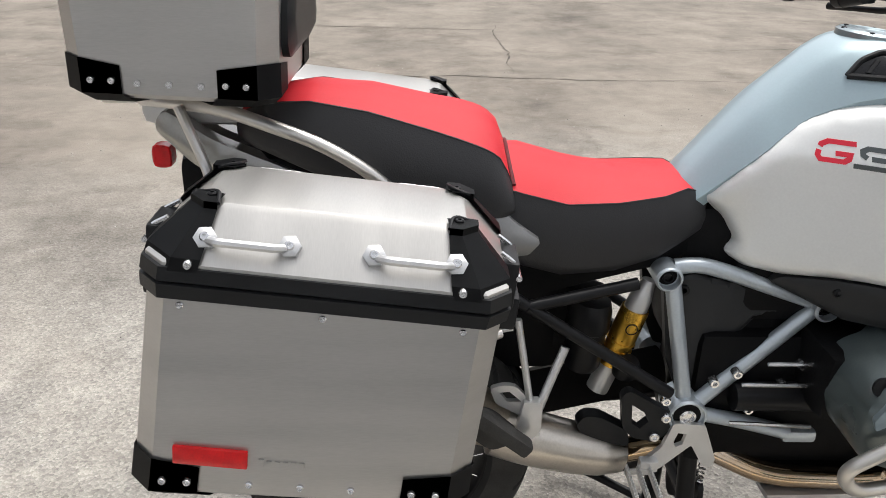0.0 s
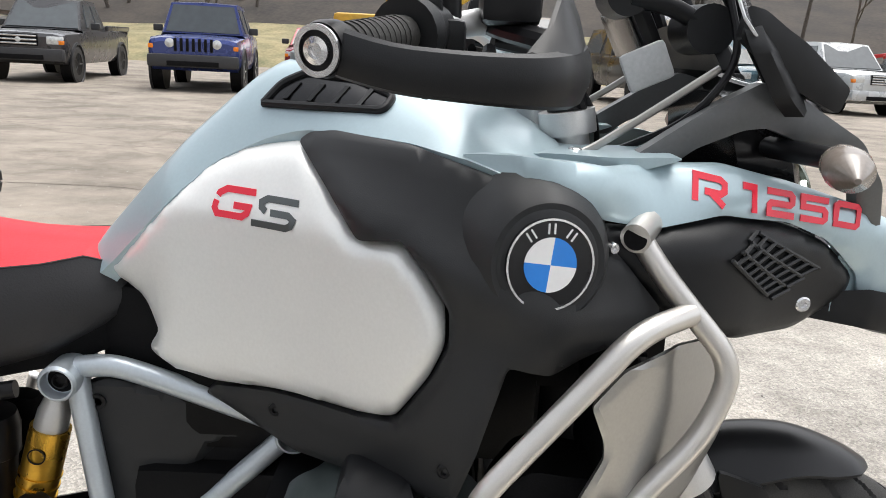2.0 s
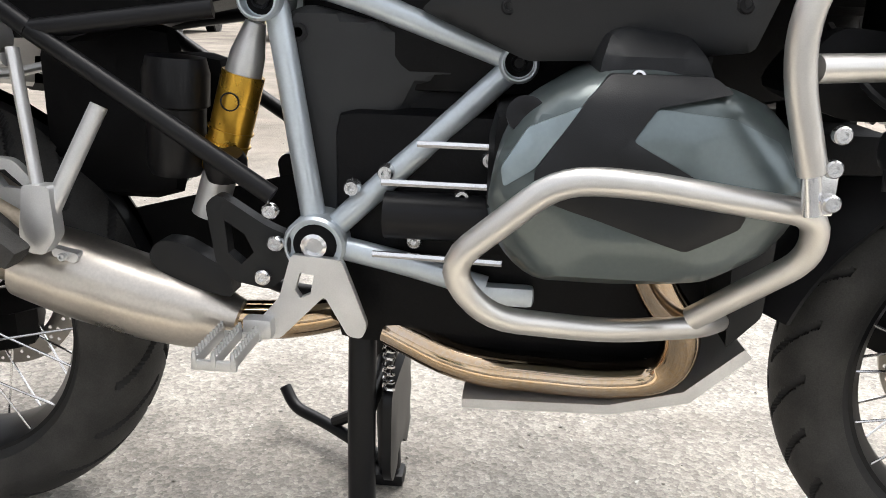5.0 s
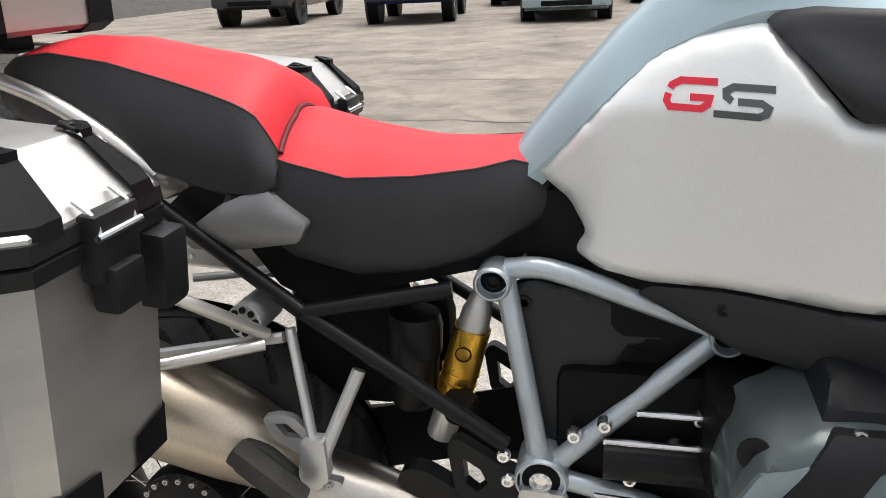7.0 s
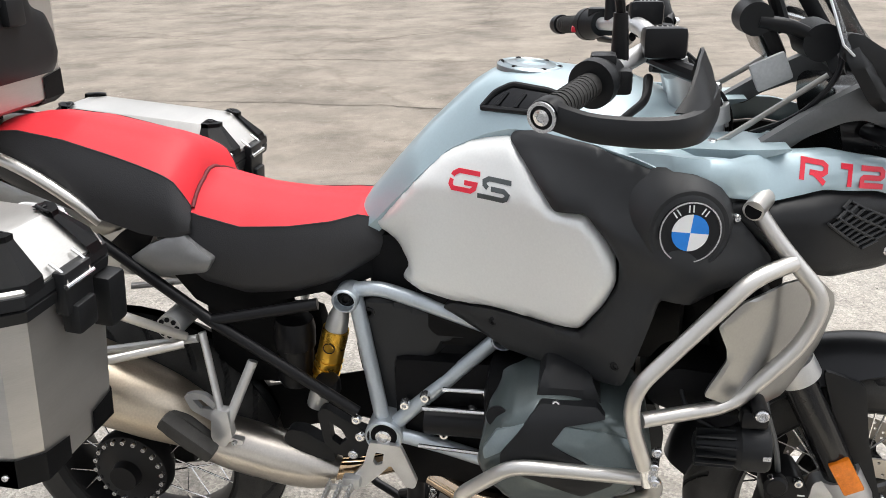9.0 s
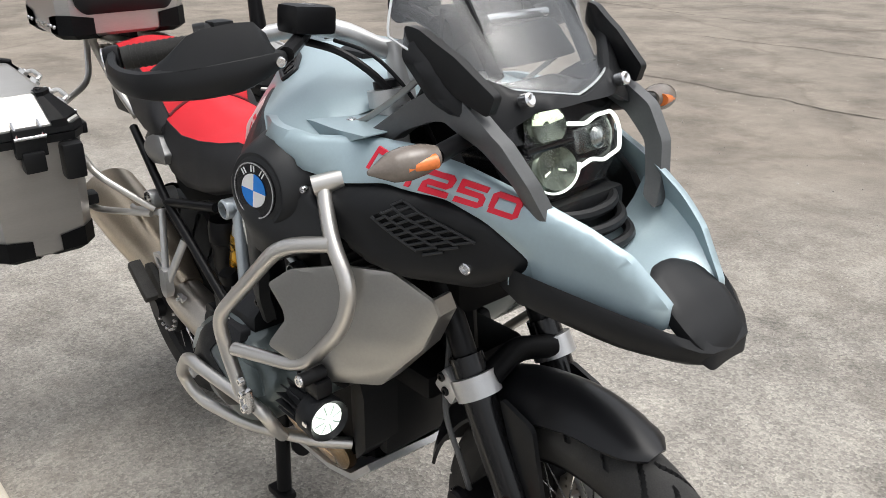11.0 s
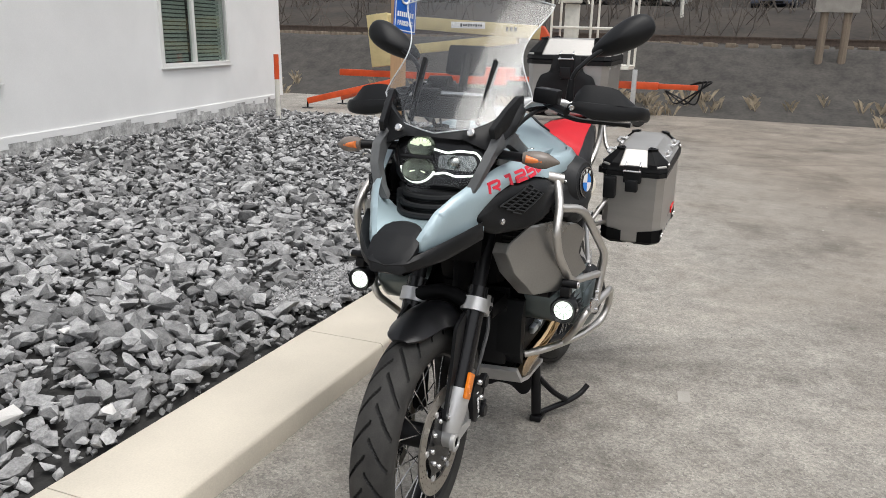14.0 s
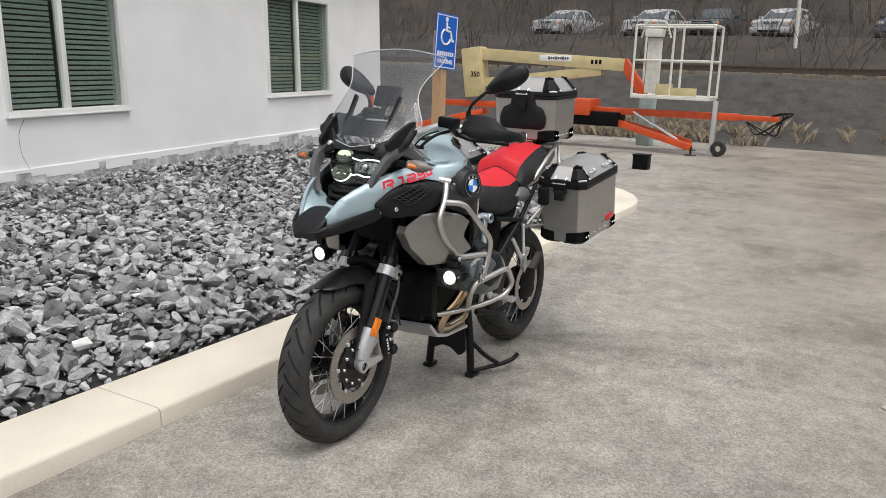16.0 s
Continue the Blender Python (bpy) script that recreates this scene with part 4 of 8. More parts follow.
# ---------------------------------------------------------------- the motorcycle
bike = base("motorcycle", 0.76, 0, 0, "ice-blue and silver adventure motorcycle with red seat on its centre stand", "motorcycle")
FRONT, REAR = Vector((1.53, 0, 0.322)), Vector((0.022, 0, 0.320))


def half_width(x, z):
    """Half the width of the tank and fairing at a place of the side view."""
    xs_ = (x - 0.03, x - 0.015, x, x + 0.015, x + 0.03)
    w = sum(curve(q, [0.45, 0.6, 0.75, 0.867, 0.95, 1.05, 1.14, 1.21, 1.30, 1.35, 1.45, 1.515, 1.6, 1.70, 1.75],
              [0.07, 0.085, 0.132, 0.192, 0.25, 0.318, 0.335, 0.290, 0.278, 0.268, 0.195, 0.160, 0.12, 0.072, 0.05]) for q in xs_) / 5
    if z > 1.0 and x < 1.27:
        w -= (z - 1.0) * 0.5 * min(1.0, (1.27 - x) / 0.19)
    if z > 1.01 and x > 1.2:
        w -= (z - 1.01) * curve(x, [1.2, 1.27, 1.35, 1.5, 1.6], [0.0, 0.8, 0.75, 0.3, 0.2])
    if z < 0.8:
        w -= (0.8 - z) * 0.2
    return w


# near-black for the shade in tread grooves, and for the shroud seams
GROOVE = mat("shaded_groove_and_seam", (0.016, 0.016, 0.016), 0.8, var=0.15)


def tread_r(y, R, r_in, half):
    return r_in + (R - r_in) * max(0.0, 1 - min(1, abs(y) / half) ** 2) ** 0.31


def tyre(bm, c, R, r_in, half, lugs, groove):
    """A tyre with cut chevron grooves in its tread."""
    prof = []
    for k in range(61):
        a = math.pi * (k / 60)
        y = -half * math.cos(a)
        r = r_in + (R - r_in) * math.sin(a) ** 0.62
        prof.append((r, y))
    prof = [(r_in - 0.006, -half * 0.72), (r_in + 0.004, -half * 0.86)] + prof[5:-5] + [(r_in + 0.004, half * 0.86), (r_in - 0.006, half * 0.72)]
    seg = 720
    rings = []
    for r, y in prof:
        row = []
        for k in range(seg):
            a = 2 * math.pi * k / seg
            d = 0.0
            t = abs(y) / half
            if t < 0.86 and r > R - 0.055:
                ph = (k / seg * lugs + t * 0.95 + 0.2 * t * t + (0.5 if y > 0 else 0.0)) % 1.0
                if ph < 0.12 and t > 0.03:
                    d = groove
            row.append(bm.verts.new((c.x + (r - d) * math.cos(a), y, c.z + (r - d) * math.sin(a))))
        rings.append(row)
    rings.append(rings[0])
    for a, b in zip(rings, rings[1:]):
        for k in range(seg):
            bm.faces.new((a[k], a[(k + 1) % seg], b[(k + 1) % seg], b[k]))
    return bm


def wheel(name, c, R, r_in, half, hub_r, hub_half, lugs, label, spokes=40):
    bm = B()
    lathe(bm, [(r_in - 0.012, -half * 0.70), (r_in + 0.010, -half * 0.74), (r_in + 0.012, -half * 0.66), (r_in - 0.004, -half * 0.6),
               (r_in - 0.020, -half * 0.3), (r_in - 0.020, half * 0.3), (r_in - 0.004, half * 0.6), (r_in + 0.012, half * 0.66),
               (r_in + 0.010, half * 0.74), (r_in - 0.012, half * 0.70), (r_in - 0.026, half * 0.4), (r_in - 0.03, 0), (r_in - 0.026, -half * 0.4)], c, (0, 1, 0), 96, True)
    w = part(name, bm, SATIN, bike, label)
    ty = part("tyre", tyre(B(), c, R, r_in, half, lugs, 0.0075), RUBBER, w)
    # groove floors get a second, darker rubber that paints in their shade
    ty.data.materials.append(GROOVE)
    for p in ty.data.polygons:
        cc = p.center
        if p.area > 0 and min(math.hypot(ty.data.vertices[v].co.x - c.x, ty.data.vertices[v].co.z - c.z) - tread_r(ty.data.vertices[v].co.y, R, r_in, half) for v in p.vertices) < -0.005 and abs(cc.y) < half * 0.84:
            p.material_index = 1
    bm = B()
    lathe(bm, [(0.0, -hub_half), (0.02, -hub_half), (0.024, -hub_half * 0.9), (hub_r, -hub_half * 0.8), (hub_r, -hub_half * 0.65), (0.035, -hub_half * 0.5),
               (0.035, hub_half * 0.5), (hub_r, hub_half * 0.65), (hub_r, hub_half * 0.8), (0.024, hub_half * 0.9), (0.02, hub_half), (0, hub_half)], c, (0, 1, 0), 36)
    part("hub", bm, SATIN, w)
    L = 1.0
    bm = B()
    tube(bm, [(0, 0, 0), (0, 0, 1)], 0.0019, 6, 0)
    me = finish("spoke", bm, CHROME)
    for k in range(spokes):
        sgn = 1 if k % 2 else -1
        a = 2 * math.pi * (k // 2 + 0.25 * (k % 2)) / (spokes // 2)
        skew = 0.42 if (k // 2) % 2 else -0.42
        p = c + Vector((math.cos(a + skew) * hub_r * 0.92, sgn * hub_half * 0.72, math.sin(a + skew) * hub_r * 0.92))
        q = c + Vector((math.cos(a) * (r_in + 0.002), sgn * half * 0.60, math.sin(a) * (r_in + 0.002)))
        s = part("spoke", me, CHROME, w)
        s.matrix_basis = Matrix.Translation(p) @ (q - p).to_track_quat("Z", "Y").to_matrix().to_4x4() @ Matrix.Diagonal((1, 1, (q - p).length, 1))
    return w


def brake_disc(w, c, y, R, r, holes, name="brake_disc"):
    """A drilled ring on its bobbins."""
    out = [(c.x + R * math.cos(a), c.z + R * math.sin(a)) for a in np.linspace(0, 2 * math.pi, 72, endpoint=False)]
    inn = [(c.x + (r + (0.012 if k % 12 < 2 else 0) * -1) * math.cos(a), c.z + (r + (0.012 if k % 12 < 2 else 0) * -1) * math.sin(a))
           for k, a in enumerate(np.linspace(0, 2 * math.pi, 72, endpoint=False))]
    drilled = [inn]
    for k in range(holes):
        a = 2 * math.pi * k / holes
        for f, da in ((0.2, 0.0), (0.5, 0.35), (0.8, 0.7)):
            if (k + int(f * 10)) % 5 == 0:
                continue
            rr = r + (R - r) * f
            aa = a + da * 2 * math.pi / holes
            drilled.append([(c.x + rr * math.cos(aa) + 0.0032 * math.cos(t), c.z + rr * math.sin(aa) + 0.0032 * math.sin(t))
                            for t in np.linspace(0, 2 * math.pi, 6, endpoint=False)])
    bm = B()
    panel(bm, out, lambda x, z: abs(y) + 0.0025, 0.005, 0.0, 0.05, 0, -1 if y < 0 else 1, drilled)
    d = part(name, bm, DISC, w)
    for k in range(6):
        a = 2 * math.pi * (k + 0.08) / 6
        bm = B()
        s = -1 if y < 0 else 1
        lathe(bm, [(0.0085, 0), (0.0085, 0.004), (0.006, 0.0055), (0.004, 0.004), (0, 0.004)],
              (c.x + (r - 0.006) * math.cos(a), y + s * 0.002, c.z + (r - 0.006) * math.sin(a)), (0, s, 0), 16)
        part("bobbin", bm, CAST, d)
    return d


fw = wheel("front_wheel", FRONT, 0.325, 0.243, 0.060, 0.052, 0.072, 24, "black wire-spoked front wheel")
rw = wheel("rear_wheel", REAR, 0.320, 0.226, 0.084, 0.078, 0.10, 20, "black wire-spoked rear wheel")
for s in (-1, 1):
    brake_disc(fw, FRONT, s * 0.074, 0.1525, 0.112, 44)
    bm = B()
    pts = []
    for k in range(36):
        a = 2 * math.pi * k / 36
        r = 0.096 + 0.012 * (1 if k % 6 in (0, 1) else -0.4)
        pts.append((FRONT.x + r * math.cos(a), FRONT.z + r * math.sin(a)))
    slab(bm, pts, s * 0.066, s * 0.078, 0.002, corner=0)
    carrier = part("disc_carrier", bm, GLOSSB, fw)
    bm = B()
    screw(bm, (0, 0, 0), (0, s, 0), 0.007, 0.006)
    me = finish("bolt", bm, CHROME)
    for k in range(10):
        a = 2 * math.pi * k / 10
        o = part("bolt", me, CHROME, carrier)
        o.location = (FRONT.x + 0.072 * math.cos(a), s * 0.079, FRONT.z + 0.072 * math.sin(a))
brake_disc(rw, REAR, 0.095, 0.138, 0.10, 36)
bm = B()
lathe(bm, [(0.030, -0.15), (0.034, -0.13), (0.05, -0.125), (0.085, -0.118), (0.09, -0.105), (0.09, -0.09), (0.05, -0.08)], REAR, (0, 1, 0), 40)
rh = part("hub_flange", bm, SATIN, rw)
bm = B()
screw(bm, (0, 0, 0), (0, -1, 0), 0.006, 0.008)
me = finish("bolt", bm, CHROME)
for k in range(20):
    a = 2 * math.pi * k / 20
    o = part("bolt", me, CHROME, rh)
    o.location = (REAR.x + 0.077 * math.cos(a), -0.121, REAR.z + 0.077 * math.sin(a))

# ---- fork, fender, brakes
FIT = inward(-0.006, 0.022)
AX = Vector((0.50, 0, -0.866)).normalized()
for s in (-1, 1):
    y = s * 0.117
    up, low = Vector((1.130, y * 0.95, 1.10)), Vector((1.475, y, 0.445))
    bm = B()
    tube(bm, [up, Vector((1.335, y, 0.715))], 0.021, 18, 0)
    part("fork_stanchion", bm, SATIN, bike)
    bm = B()
    tube(bm, [(1.335, y, 0.715), (1.362, y, 0.662), tuple(low)], 0.031, 22, 0, True, [0.030, 0.031, 0.031])
    leg = part("fork_leg", bm, GLOSSB, bike)
    bm = B()
    c = Vector((1.362, y, 0.668))
    tube(bm, [c - AX * 0.019, c + AX * 0.019], 0.040, 26, 0)
    box(bm, (0, 0, 0), (0.05, 0.024, 0.046), 0.006, Matrix.Translation(c + Vector((-0.038, s * 0.022, -0.01))) @ Matrix.Rotation(radians(30), 4, "Y"))
    clamp = part("fork_clamp", bm, CAST, leg, "pale silver fork clamp")
    bm = B()
    for dz in (-0.012, 0.012):
        screw(bm, c + Vector((-0.045 + dz * -0.4, s * 0.034, dz - 0.006)), (0, s, 0), 0.0085, 0.004)
    part("clamp_bolts", bm, SATIN, clamp)
    bm = B()
    tube(bm, [low - AX * 0.012, low + AX * 0.05, Vector((1.522, y, 0.345))], 0.036, 22, 0, True, [0.037, 0.036, 0.026])
    slab(bm, [(1.425, 0.436), (1.49, 0.447), (1.523, 0.376), (1.548, 0.328), (1.533, 0.298), (1.505, 0.298), (1.392, 0.310), (1.388, 0.328), (1.418, 0.372)],
         s * 0.100, s * 0.136, 0.008, [[(1.432, 0.392), (1.482, 0.350), (1.474, 0.338), (1.415, 0.332)]], 0.012)
    lathe(bm, [(0.027, 0), (0.027, 0.012), (0.024, 0.014), (0.017, 0.014), (0.015, 0.003), (0, 0.003)], (1.53, s * 0.128, 0.322), (0, s, 0), 28)
    part("fork_foot", bm, CAST, leg, "silver cast fork foot")
    bm = B()
    lathe(bm, [(0.0145, 0.0), (0.0145, 0.007), (0.010, 0.008), (0.009, 0.001), (0, 0.001)], (1.53, s * 0.132, 0.322), (0, s, 0), 6)
    part("axle_nut", bm, SATIN, leg)
    bm = B()
    box(bm, (0, 0, 0), (0.038, 0.012, 0.074), 0.004, Matrix.Translation((1.471, s * 0.149, 0.468)) @ Matrix.Rotation(radians(-30), 4, "Y"))
    part("reflector", bm, ORANGE, leg, "amber side reflector")
    bm = B()
    slab(bm, [(1.335, 0.43), (1.352, 0.455), (1.395, 0.452), (1.418, 0.418), (1.402, 0.33), (1.380, 0.312), (1.335, 0.332), (1.342, 0.38)], s * 0.070, s * 0.150, 0.010, corner=0.010)
    for q in ((1.352, 0.438), (1.352, 0.345)):
        lathe(bm, [(0.022, 0), (0.022, 0.014), (0.017, 0.019), (0, 0.019)], (q[0], s * 0.143, q[1]), (0, s, 0), 20)
    cal = part("brake_caliper", bm, SATIN, leg, "black four-piston brake caliper")
    bm = B()
    for k in range(4):
        box(bm, (0, 0, 0), (0.009, 0.002, 0.009), 0, Matrix.Translation((1.386 + k * 0.0035, s * 0.1515, 0.356 + k * 0.0135)))
    for dz in (-0.03, 0.03):
        box(bm, (1.392 + dz * 0.25, s * 0.1515, 0.378 + dz * 1.35), (0.013, 0.002, 0.002))
    part("writing_bars", bm, WHITEINK, cal)
    for q in ((1.345, 0.45), (1.39, 0.448), (1.338, 0.34), (1.375, 0.395)):
        part("bolt", screw(B(), (q[0], s * 0.151, q[1]), (0, s, 0), 0.009, 0.008), CHROME, cal)
    bm = B()
    tube(bm, [(1.36, s * 0.13, 0.45), (1.345, s * 0.14, 0.52), (1.315, s * 0.15, 0.60), (1.30, s * 0.12, 0.72), (1.25, s * 0.08, 0.9)], 0.0055, 8, 0.06)
    part("brake_hose", bm, STRUT, leg)
    bm = B()
    slab(bm, [(1.412, 0.665), (1.487, 0.640), (1.512, 0.52), (1.552, 0.395), (1.540, 0.380), (1.517, 0.385), (1.478, 0.50), (1.44, 0.58)], s * 0.104, s * 0.118, 0.006, corner=0.014)
    st = part("fender_stay", bm, PLASTIC, bike)
    bm = B()
    screw(bm, (1.535, s * 0.118, 0.395), (0, s, 0), 0.009, 0.005)
    part("bolt", bm, CHROME, st)
bm = B()
rows = []
for k in range(34):
    t = k / 33
    a = radians(68 + t * 100)
    r = curve(t, [0, 0.2, 0.5, 1], [0.352, 0.372, 0.383, 0.372])
    w = curve(t, [0, 0.015, 0.05, 0.12, 0.25, 0.6, 1], [0.030, 0.052, 0.072, 0.086, 0.096, 0.100, 0.085])
    drop = curve(t, [0, 0.1, 0.35, 0.75, 1], [0.006, 0.030, 0.060, 0.055, 0.035])
    row = []
    for m in range(-8, 9):
        f = m / 8
        rr = r - drop * abs(f) ** 2.2
        row.append((FRONT.x + rr * math.cos(a), f * w, FRONT.z + rr * math.sin(a)))
    for m in range(8, -9, -1):
        f = m / 8
        rr = r - drop * abs(f) ** 2.2 - 0.006
        row.append((FRONT.x + rr * math.cos(a), f * w * 0.96, FRONT.z + rr * math.sin(a)))
    rows.append(row)
loft(bm, rows, True, True)
part("front_fender", bm, FENDER, bike, "matt black front fender")
bm = B()
tube(bm, [(1.375, -0.10, 0.68), (1.36, 0, 0.70), (1.375, 0.10, 0.68)], 0.022, 14, 0.04)
part("fork_bridge", bm, DARK, bike)

# ---- dark core of engine and chassis
FIT = inward(-0.008, 0.028)
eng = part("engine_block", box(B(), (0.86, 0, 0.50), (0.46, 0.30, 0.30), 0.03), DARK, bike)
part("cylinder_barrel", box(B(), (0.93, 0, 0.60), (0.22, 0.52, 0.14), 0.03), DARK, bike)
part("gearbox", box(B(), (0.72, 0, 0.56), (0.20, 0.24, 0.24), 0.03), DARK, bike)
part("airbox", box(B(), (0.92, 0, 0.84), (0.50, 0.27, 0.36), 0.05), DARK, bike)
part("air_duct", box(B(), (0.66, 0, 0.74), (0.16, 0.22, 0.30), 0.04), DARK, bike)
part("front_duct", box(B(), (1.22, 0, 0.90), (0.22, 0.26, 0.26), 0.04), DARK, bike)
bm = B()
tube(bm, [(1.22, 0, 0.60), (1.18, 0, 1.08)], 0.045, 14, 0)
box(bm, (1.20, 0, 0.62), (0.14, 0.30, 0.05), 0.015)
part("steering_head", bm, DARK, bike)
bm = B()
tube(bm, [(0.72, -0.10, 0.60), (0.88, -0.10, 0.60)], 0.05, 16, 0)
tube(bm, [(0.70, -0.17, 0.53), (0.86, -0.17, 0.53)], 0.028, 14, 0)
part("starter_housing", bm, SATIN, bike)
for k in range(9):
    part("cooling_fin", box(B(), (0.93 + 0.012 * k, -0.20, 0.705), (0.005, 0.16, 0.05), 0.001), SATIN, bike)
bm = B()
for q in (((0.70, -0.2, 0.575), (0.86, -0.2, 0.575)), ((0.69, -0.2, 0.49), (0.84, -0.21, 0.49)), ((0.74, -0.2, 0.62), (0.83, -0.2, 0.62))):
    tube(bm, q, 0.004, 6, 0)
for q in ((0.735, 0.50), (0.70, 0.58), (0.79, 0.555), (0.66, 0.56), (0.82, 0.60)):
    screw(bm, (q[0], -0.165, q[1]), (0, -1, 0), 0.010, 0.012)
part("engine_bolts", bm, CHROME, eng)
HEAD = [(.838, .60), (.848, .645), (.868, .675), (.902, .698), (.928, .713), (.975, .716), (1.03, .704), (1.07, .688), (1.10, .655), (1.108, .62), (1.10, .578), (1.082, .553), (1.04, .537), (1.006, .527), (.95, .521), (.877, .522), (.852, .545), (.84, .575)]


def head_fit(p):
    return inward(-0.008, 0.028)(p) + Vector((curve(p.x, [0.84, 0.95, 1.02, 1.10], [-0.013, -0.008, -0.002, -0.003]), 0, 0.003))


def bar_fit(p):
    return inward(-0.008, 0.032)(p) + Vector((curve(p.x, [0.80, 1.12], [-0.016, -0.012]), 0, curve(p.z, [0.42, 0.62], [0.010, 0.006])))


def hoop_fit(p):
    return inward(-0.020, 0.010)(p) + Vector((curve(p.z, [0.64, 0.74, 0.90, 1.03], [-0.013, -0.011, 0.0, -0.006]), 0, curve(p.z, [0.72, 0.80], [0.006, 0.0])))


def head_surf(x, z):
    u, v = (x - 0.962) / 0.135, (z - 0.612) / 0.095
    d = max(abs(v), abs(u) * 0.87 + abs(v) * 0.5)
    return 0.400 - 0.040 * max(0.0, d - 0.42) - 0.06 * max(0.0, d - 0.85)


for s in (-1, 1):
    FIT = head_fit
    bm = B()
    panel(bm, HEAD, head_surf, 0.16, 0.016, 0.012, 0.016, s)
    cov = part("cylinder_head_cover", bm, ENGINE, bike, "grey-green cylinder head cover")
    bm = B()
    panel(bm, [(.877, .630), (.915, .690), (.935, .712), (1.015, .712), (1.03, .70), (.971, .687), (.953, .660), (1.021, .621), (1.05, .606), (1.044, .588), (1.001, .567), (.93, .592), (.89, .604), (.877, .612)],
          lambda x, z: head_surf(x, z) + 0.008, 0.02, 0.004, 0.012, 0.004, s)
    part("cover_guard", bm, PLASTIC, cov, "black plastic guard")
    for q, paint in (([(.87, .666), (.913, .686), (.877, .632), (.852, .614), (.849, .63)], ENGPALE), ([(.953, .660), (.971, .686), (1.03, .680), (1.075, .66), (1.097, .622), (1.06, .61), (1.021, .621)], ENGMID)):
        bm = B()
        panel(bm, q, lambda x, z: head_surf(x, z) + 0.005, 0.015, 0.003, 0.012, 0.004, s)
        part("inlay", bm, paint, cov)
    bm = B()
    lathe(bm, [(0.017, 0), (0.017, 0.006), (0.012, 0.007), (0.0, 0.004)], (0.868, s * 0.352, 0.672), (0, s, 0.3), 20)
    part("oil_cap", bm, SATIN, cov)
    bm = B()
    panel(bm, [(0.925, 0.695), (0.930, 0.724), (0.938, 0.744), (0.952, 0.750), (1.002, 0.745), (1.014, 0.725), (1.026, 0.695), (0.99, 0.70)], lambda x, z: 0.350 - max(0, z - 0.728) * 1.4 - (z - 0.70) * 0.3, 0.12, 0.006, 0.010, 0.006, s)
    part("plug_cover", bm, PLASTIC, cov)
    bm = B()
    screw(bm, (0.957, s * 0.362, 0.709), (0, s, 0.4), 0.0065, 0.006)
    part("bolt", bm, CHROME, cov)
    # headers, bars
    FIT = inward(-0.008, 0.028)
    bm = B()
    tube(bm, [(0.985, s * 0.27, 0.535), (1.005, s * 0.25, 0.485), (1.052, s * 0.21, 0.42), (1.045, s * 0.18, 0.350), (0.97, s * 0.17, 0.334), (0.80, s * 0.165, 0.338), (0.70, s * 0.13, 0.37)], 0.0225, 18, 0.05)
    part("exhaust_header", bm, BRONZE, bike, "heat-tinted bronze exhaust header")
    FIT = hoop_fit
    bm = B()
    tube(bm, [(1.255, s * 0.26, 1.036), (1.233, s * 0.300, 1.028)], 0.0155, 16, 0)
    # dark disc on the capped tube end stands for the shaded open bore
    part("bar_bore", tube(B(), [(1.2335, s * 0.2995, 1.028), (1.2328, s * 0.3010, 1.028)], 0.0118, 20, 0), DARK, bike)
    tube(bm, [(1.240, s * 0.285, 1.028), (1.262, s * 0.298, 0.995), (1.292, s * 0.312, 0.958), (1.338, s * 0.318, 0.905), (1.322, s * 0.322, 0.835), (1.245, s * 0.340, 0.738), (1.215, s * 0.350, 0.725), (1.10, s * 0.394, 0.722)], 0.0122, 16, 0.04)
    tube(bm, [(1.290, s * 0.315, 0.957), (1.225, s * 0.363, 0.950), (1.082, s * 0.409, 0.790), (1.084, s * 0.402, 0.722), (1.112, s * 0.396, 0.640)], 0.0122, 16, 0.04)
    part("crash_bar", bm, BARS, bike, "brushed steel upper crash bar")
    bm = B()
    tube(bm, [(1.108, s * 0.396, 0.655), (1.118, s * 0.394, 0.605)], 0.0085, 12, 0)
    box(bm, (1.122, s * 0.392, 0.628), (0.02, 0.016, 0.045), 0.003)
    part("bar_joint", bm, CHROME, bike)
    bm = B()
    for q in ((1.125, 0.645), (1.128, 0.617), (1.127, 0.672)):
        screw(bm, (q[0], s * 0.402, q[1]), (0, s, 0), 0.0075, 0.005)
    part("bar_bolts", bm, CHROME, bike)
    FIT = bar_fit
    bm = B()
    tube(bm, [(1.10, s * 0.205, 0.423), (1.07, s * 0.26, 0.437), (0.96, s * 0.35, 0.462), (0.845, s * 0.395, 0.486), (0.808, s * 0.410, 0.540), (0.900, s * 0.426, 0.626), (0.96, s * 0.425, 0.626), (1.118, s * 0.394, 0.600),
              (1.125, s * 0.375, 0.555), (1.043, s * 0.322, 0.470)], 0.0122, 16, 0.045)
    part("crash_bar", bm, BARS, bike, "brushed steel lower crash bar round the cylinder")
    # radiator shields
    FIT = None
    bm = B()
    fold = lambda z: curve(z, [0.70, 0.79, 0.86, 0.92], [1.232, 1.258, 1.262, 1.250])
    sh = lambda x, z: 0.362 - 0.62 * (x - 1.165) - 0.38 * max(0.0, x - fold(z)) - 0.25 * max(0.0, 0.73 - z)
    panel(bm, [(1.166, 0.876), (1.200, 0.905), (1.262, 0.919), (1.322, 0.909), (1.366, 0.862), (1.372, 0.835), (1.352, 0.776), (1.296, 0.704), (1.222, 0.712), (1.212, 0.726), (1.157, 0.764), (1.160, 0.774), (1.186, 0.815), (1.184, 0.834)],
          sh, 0.006, 0.003, 0.010, 0.006, s)
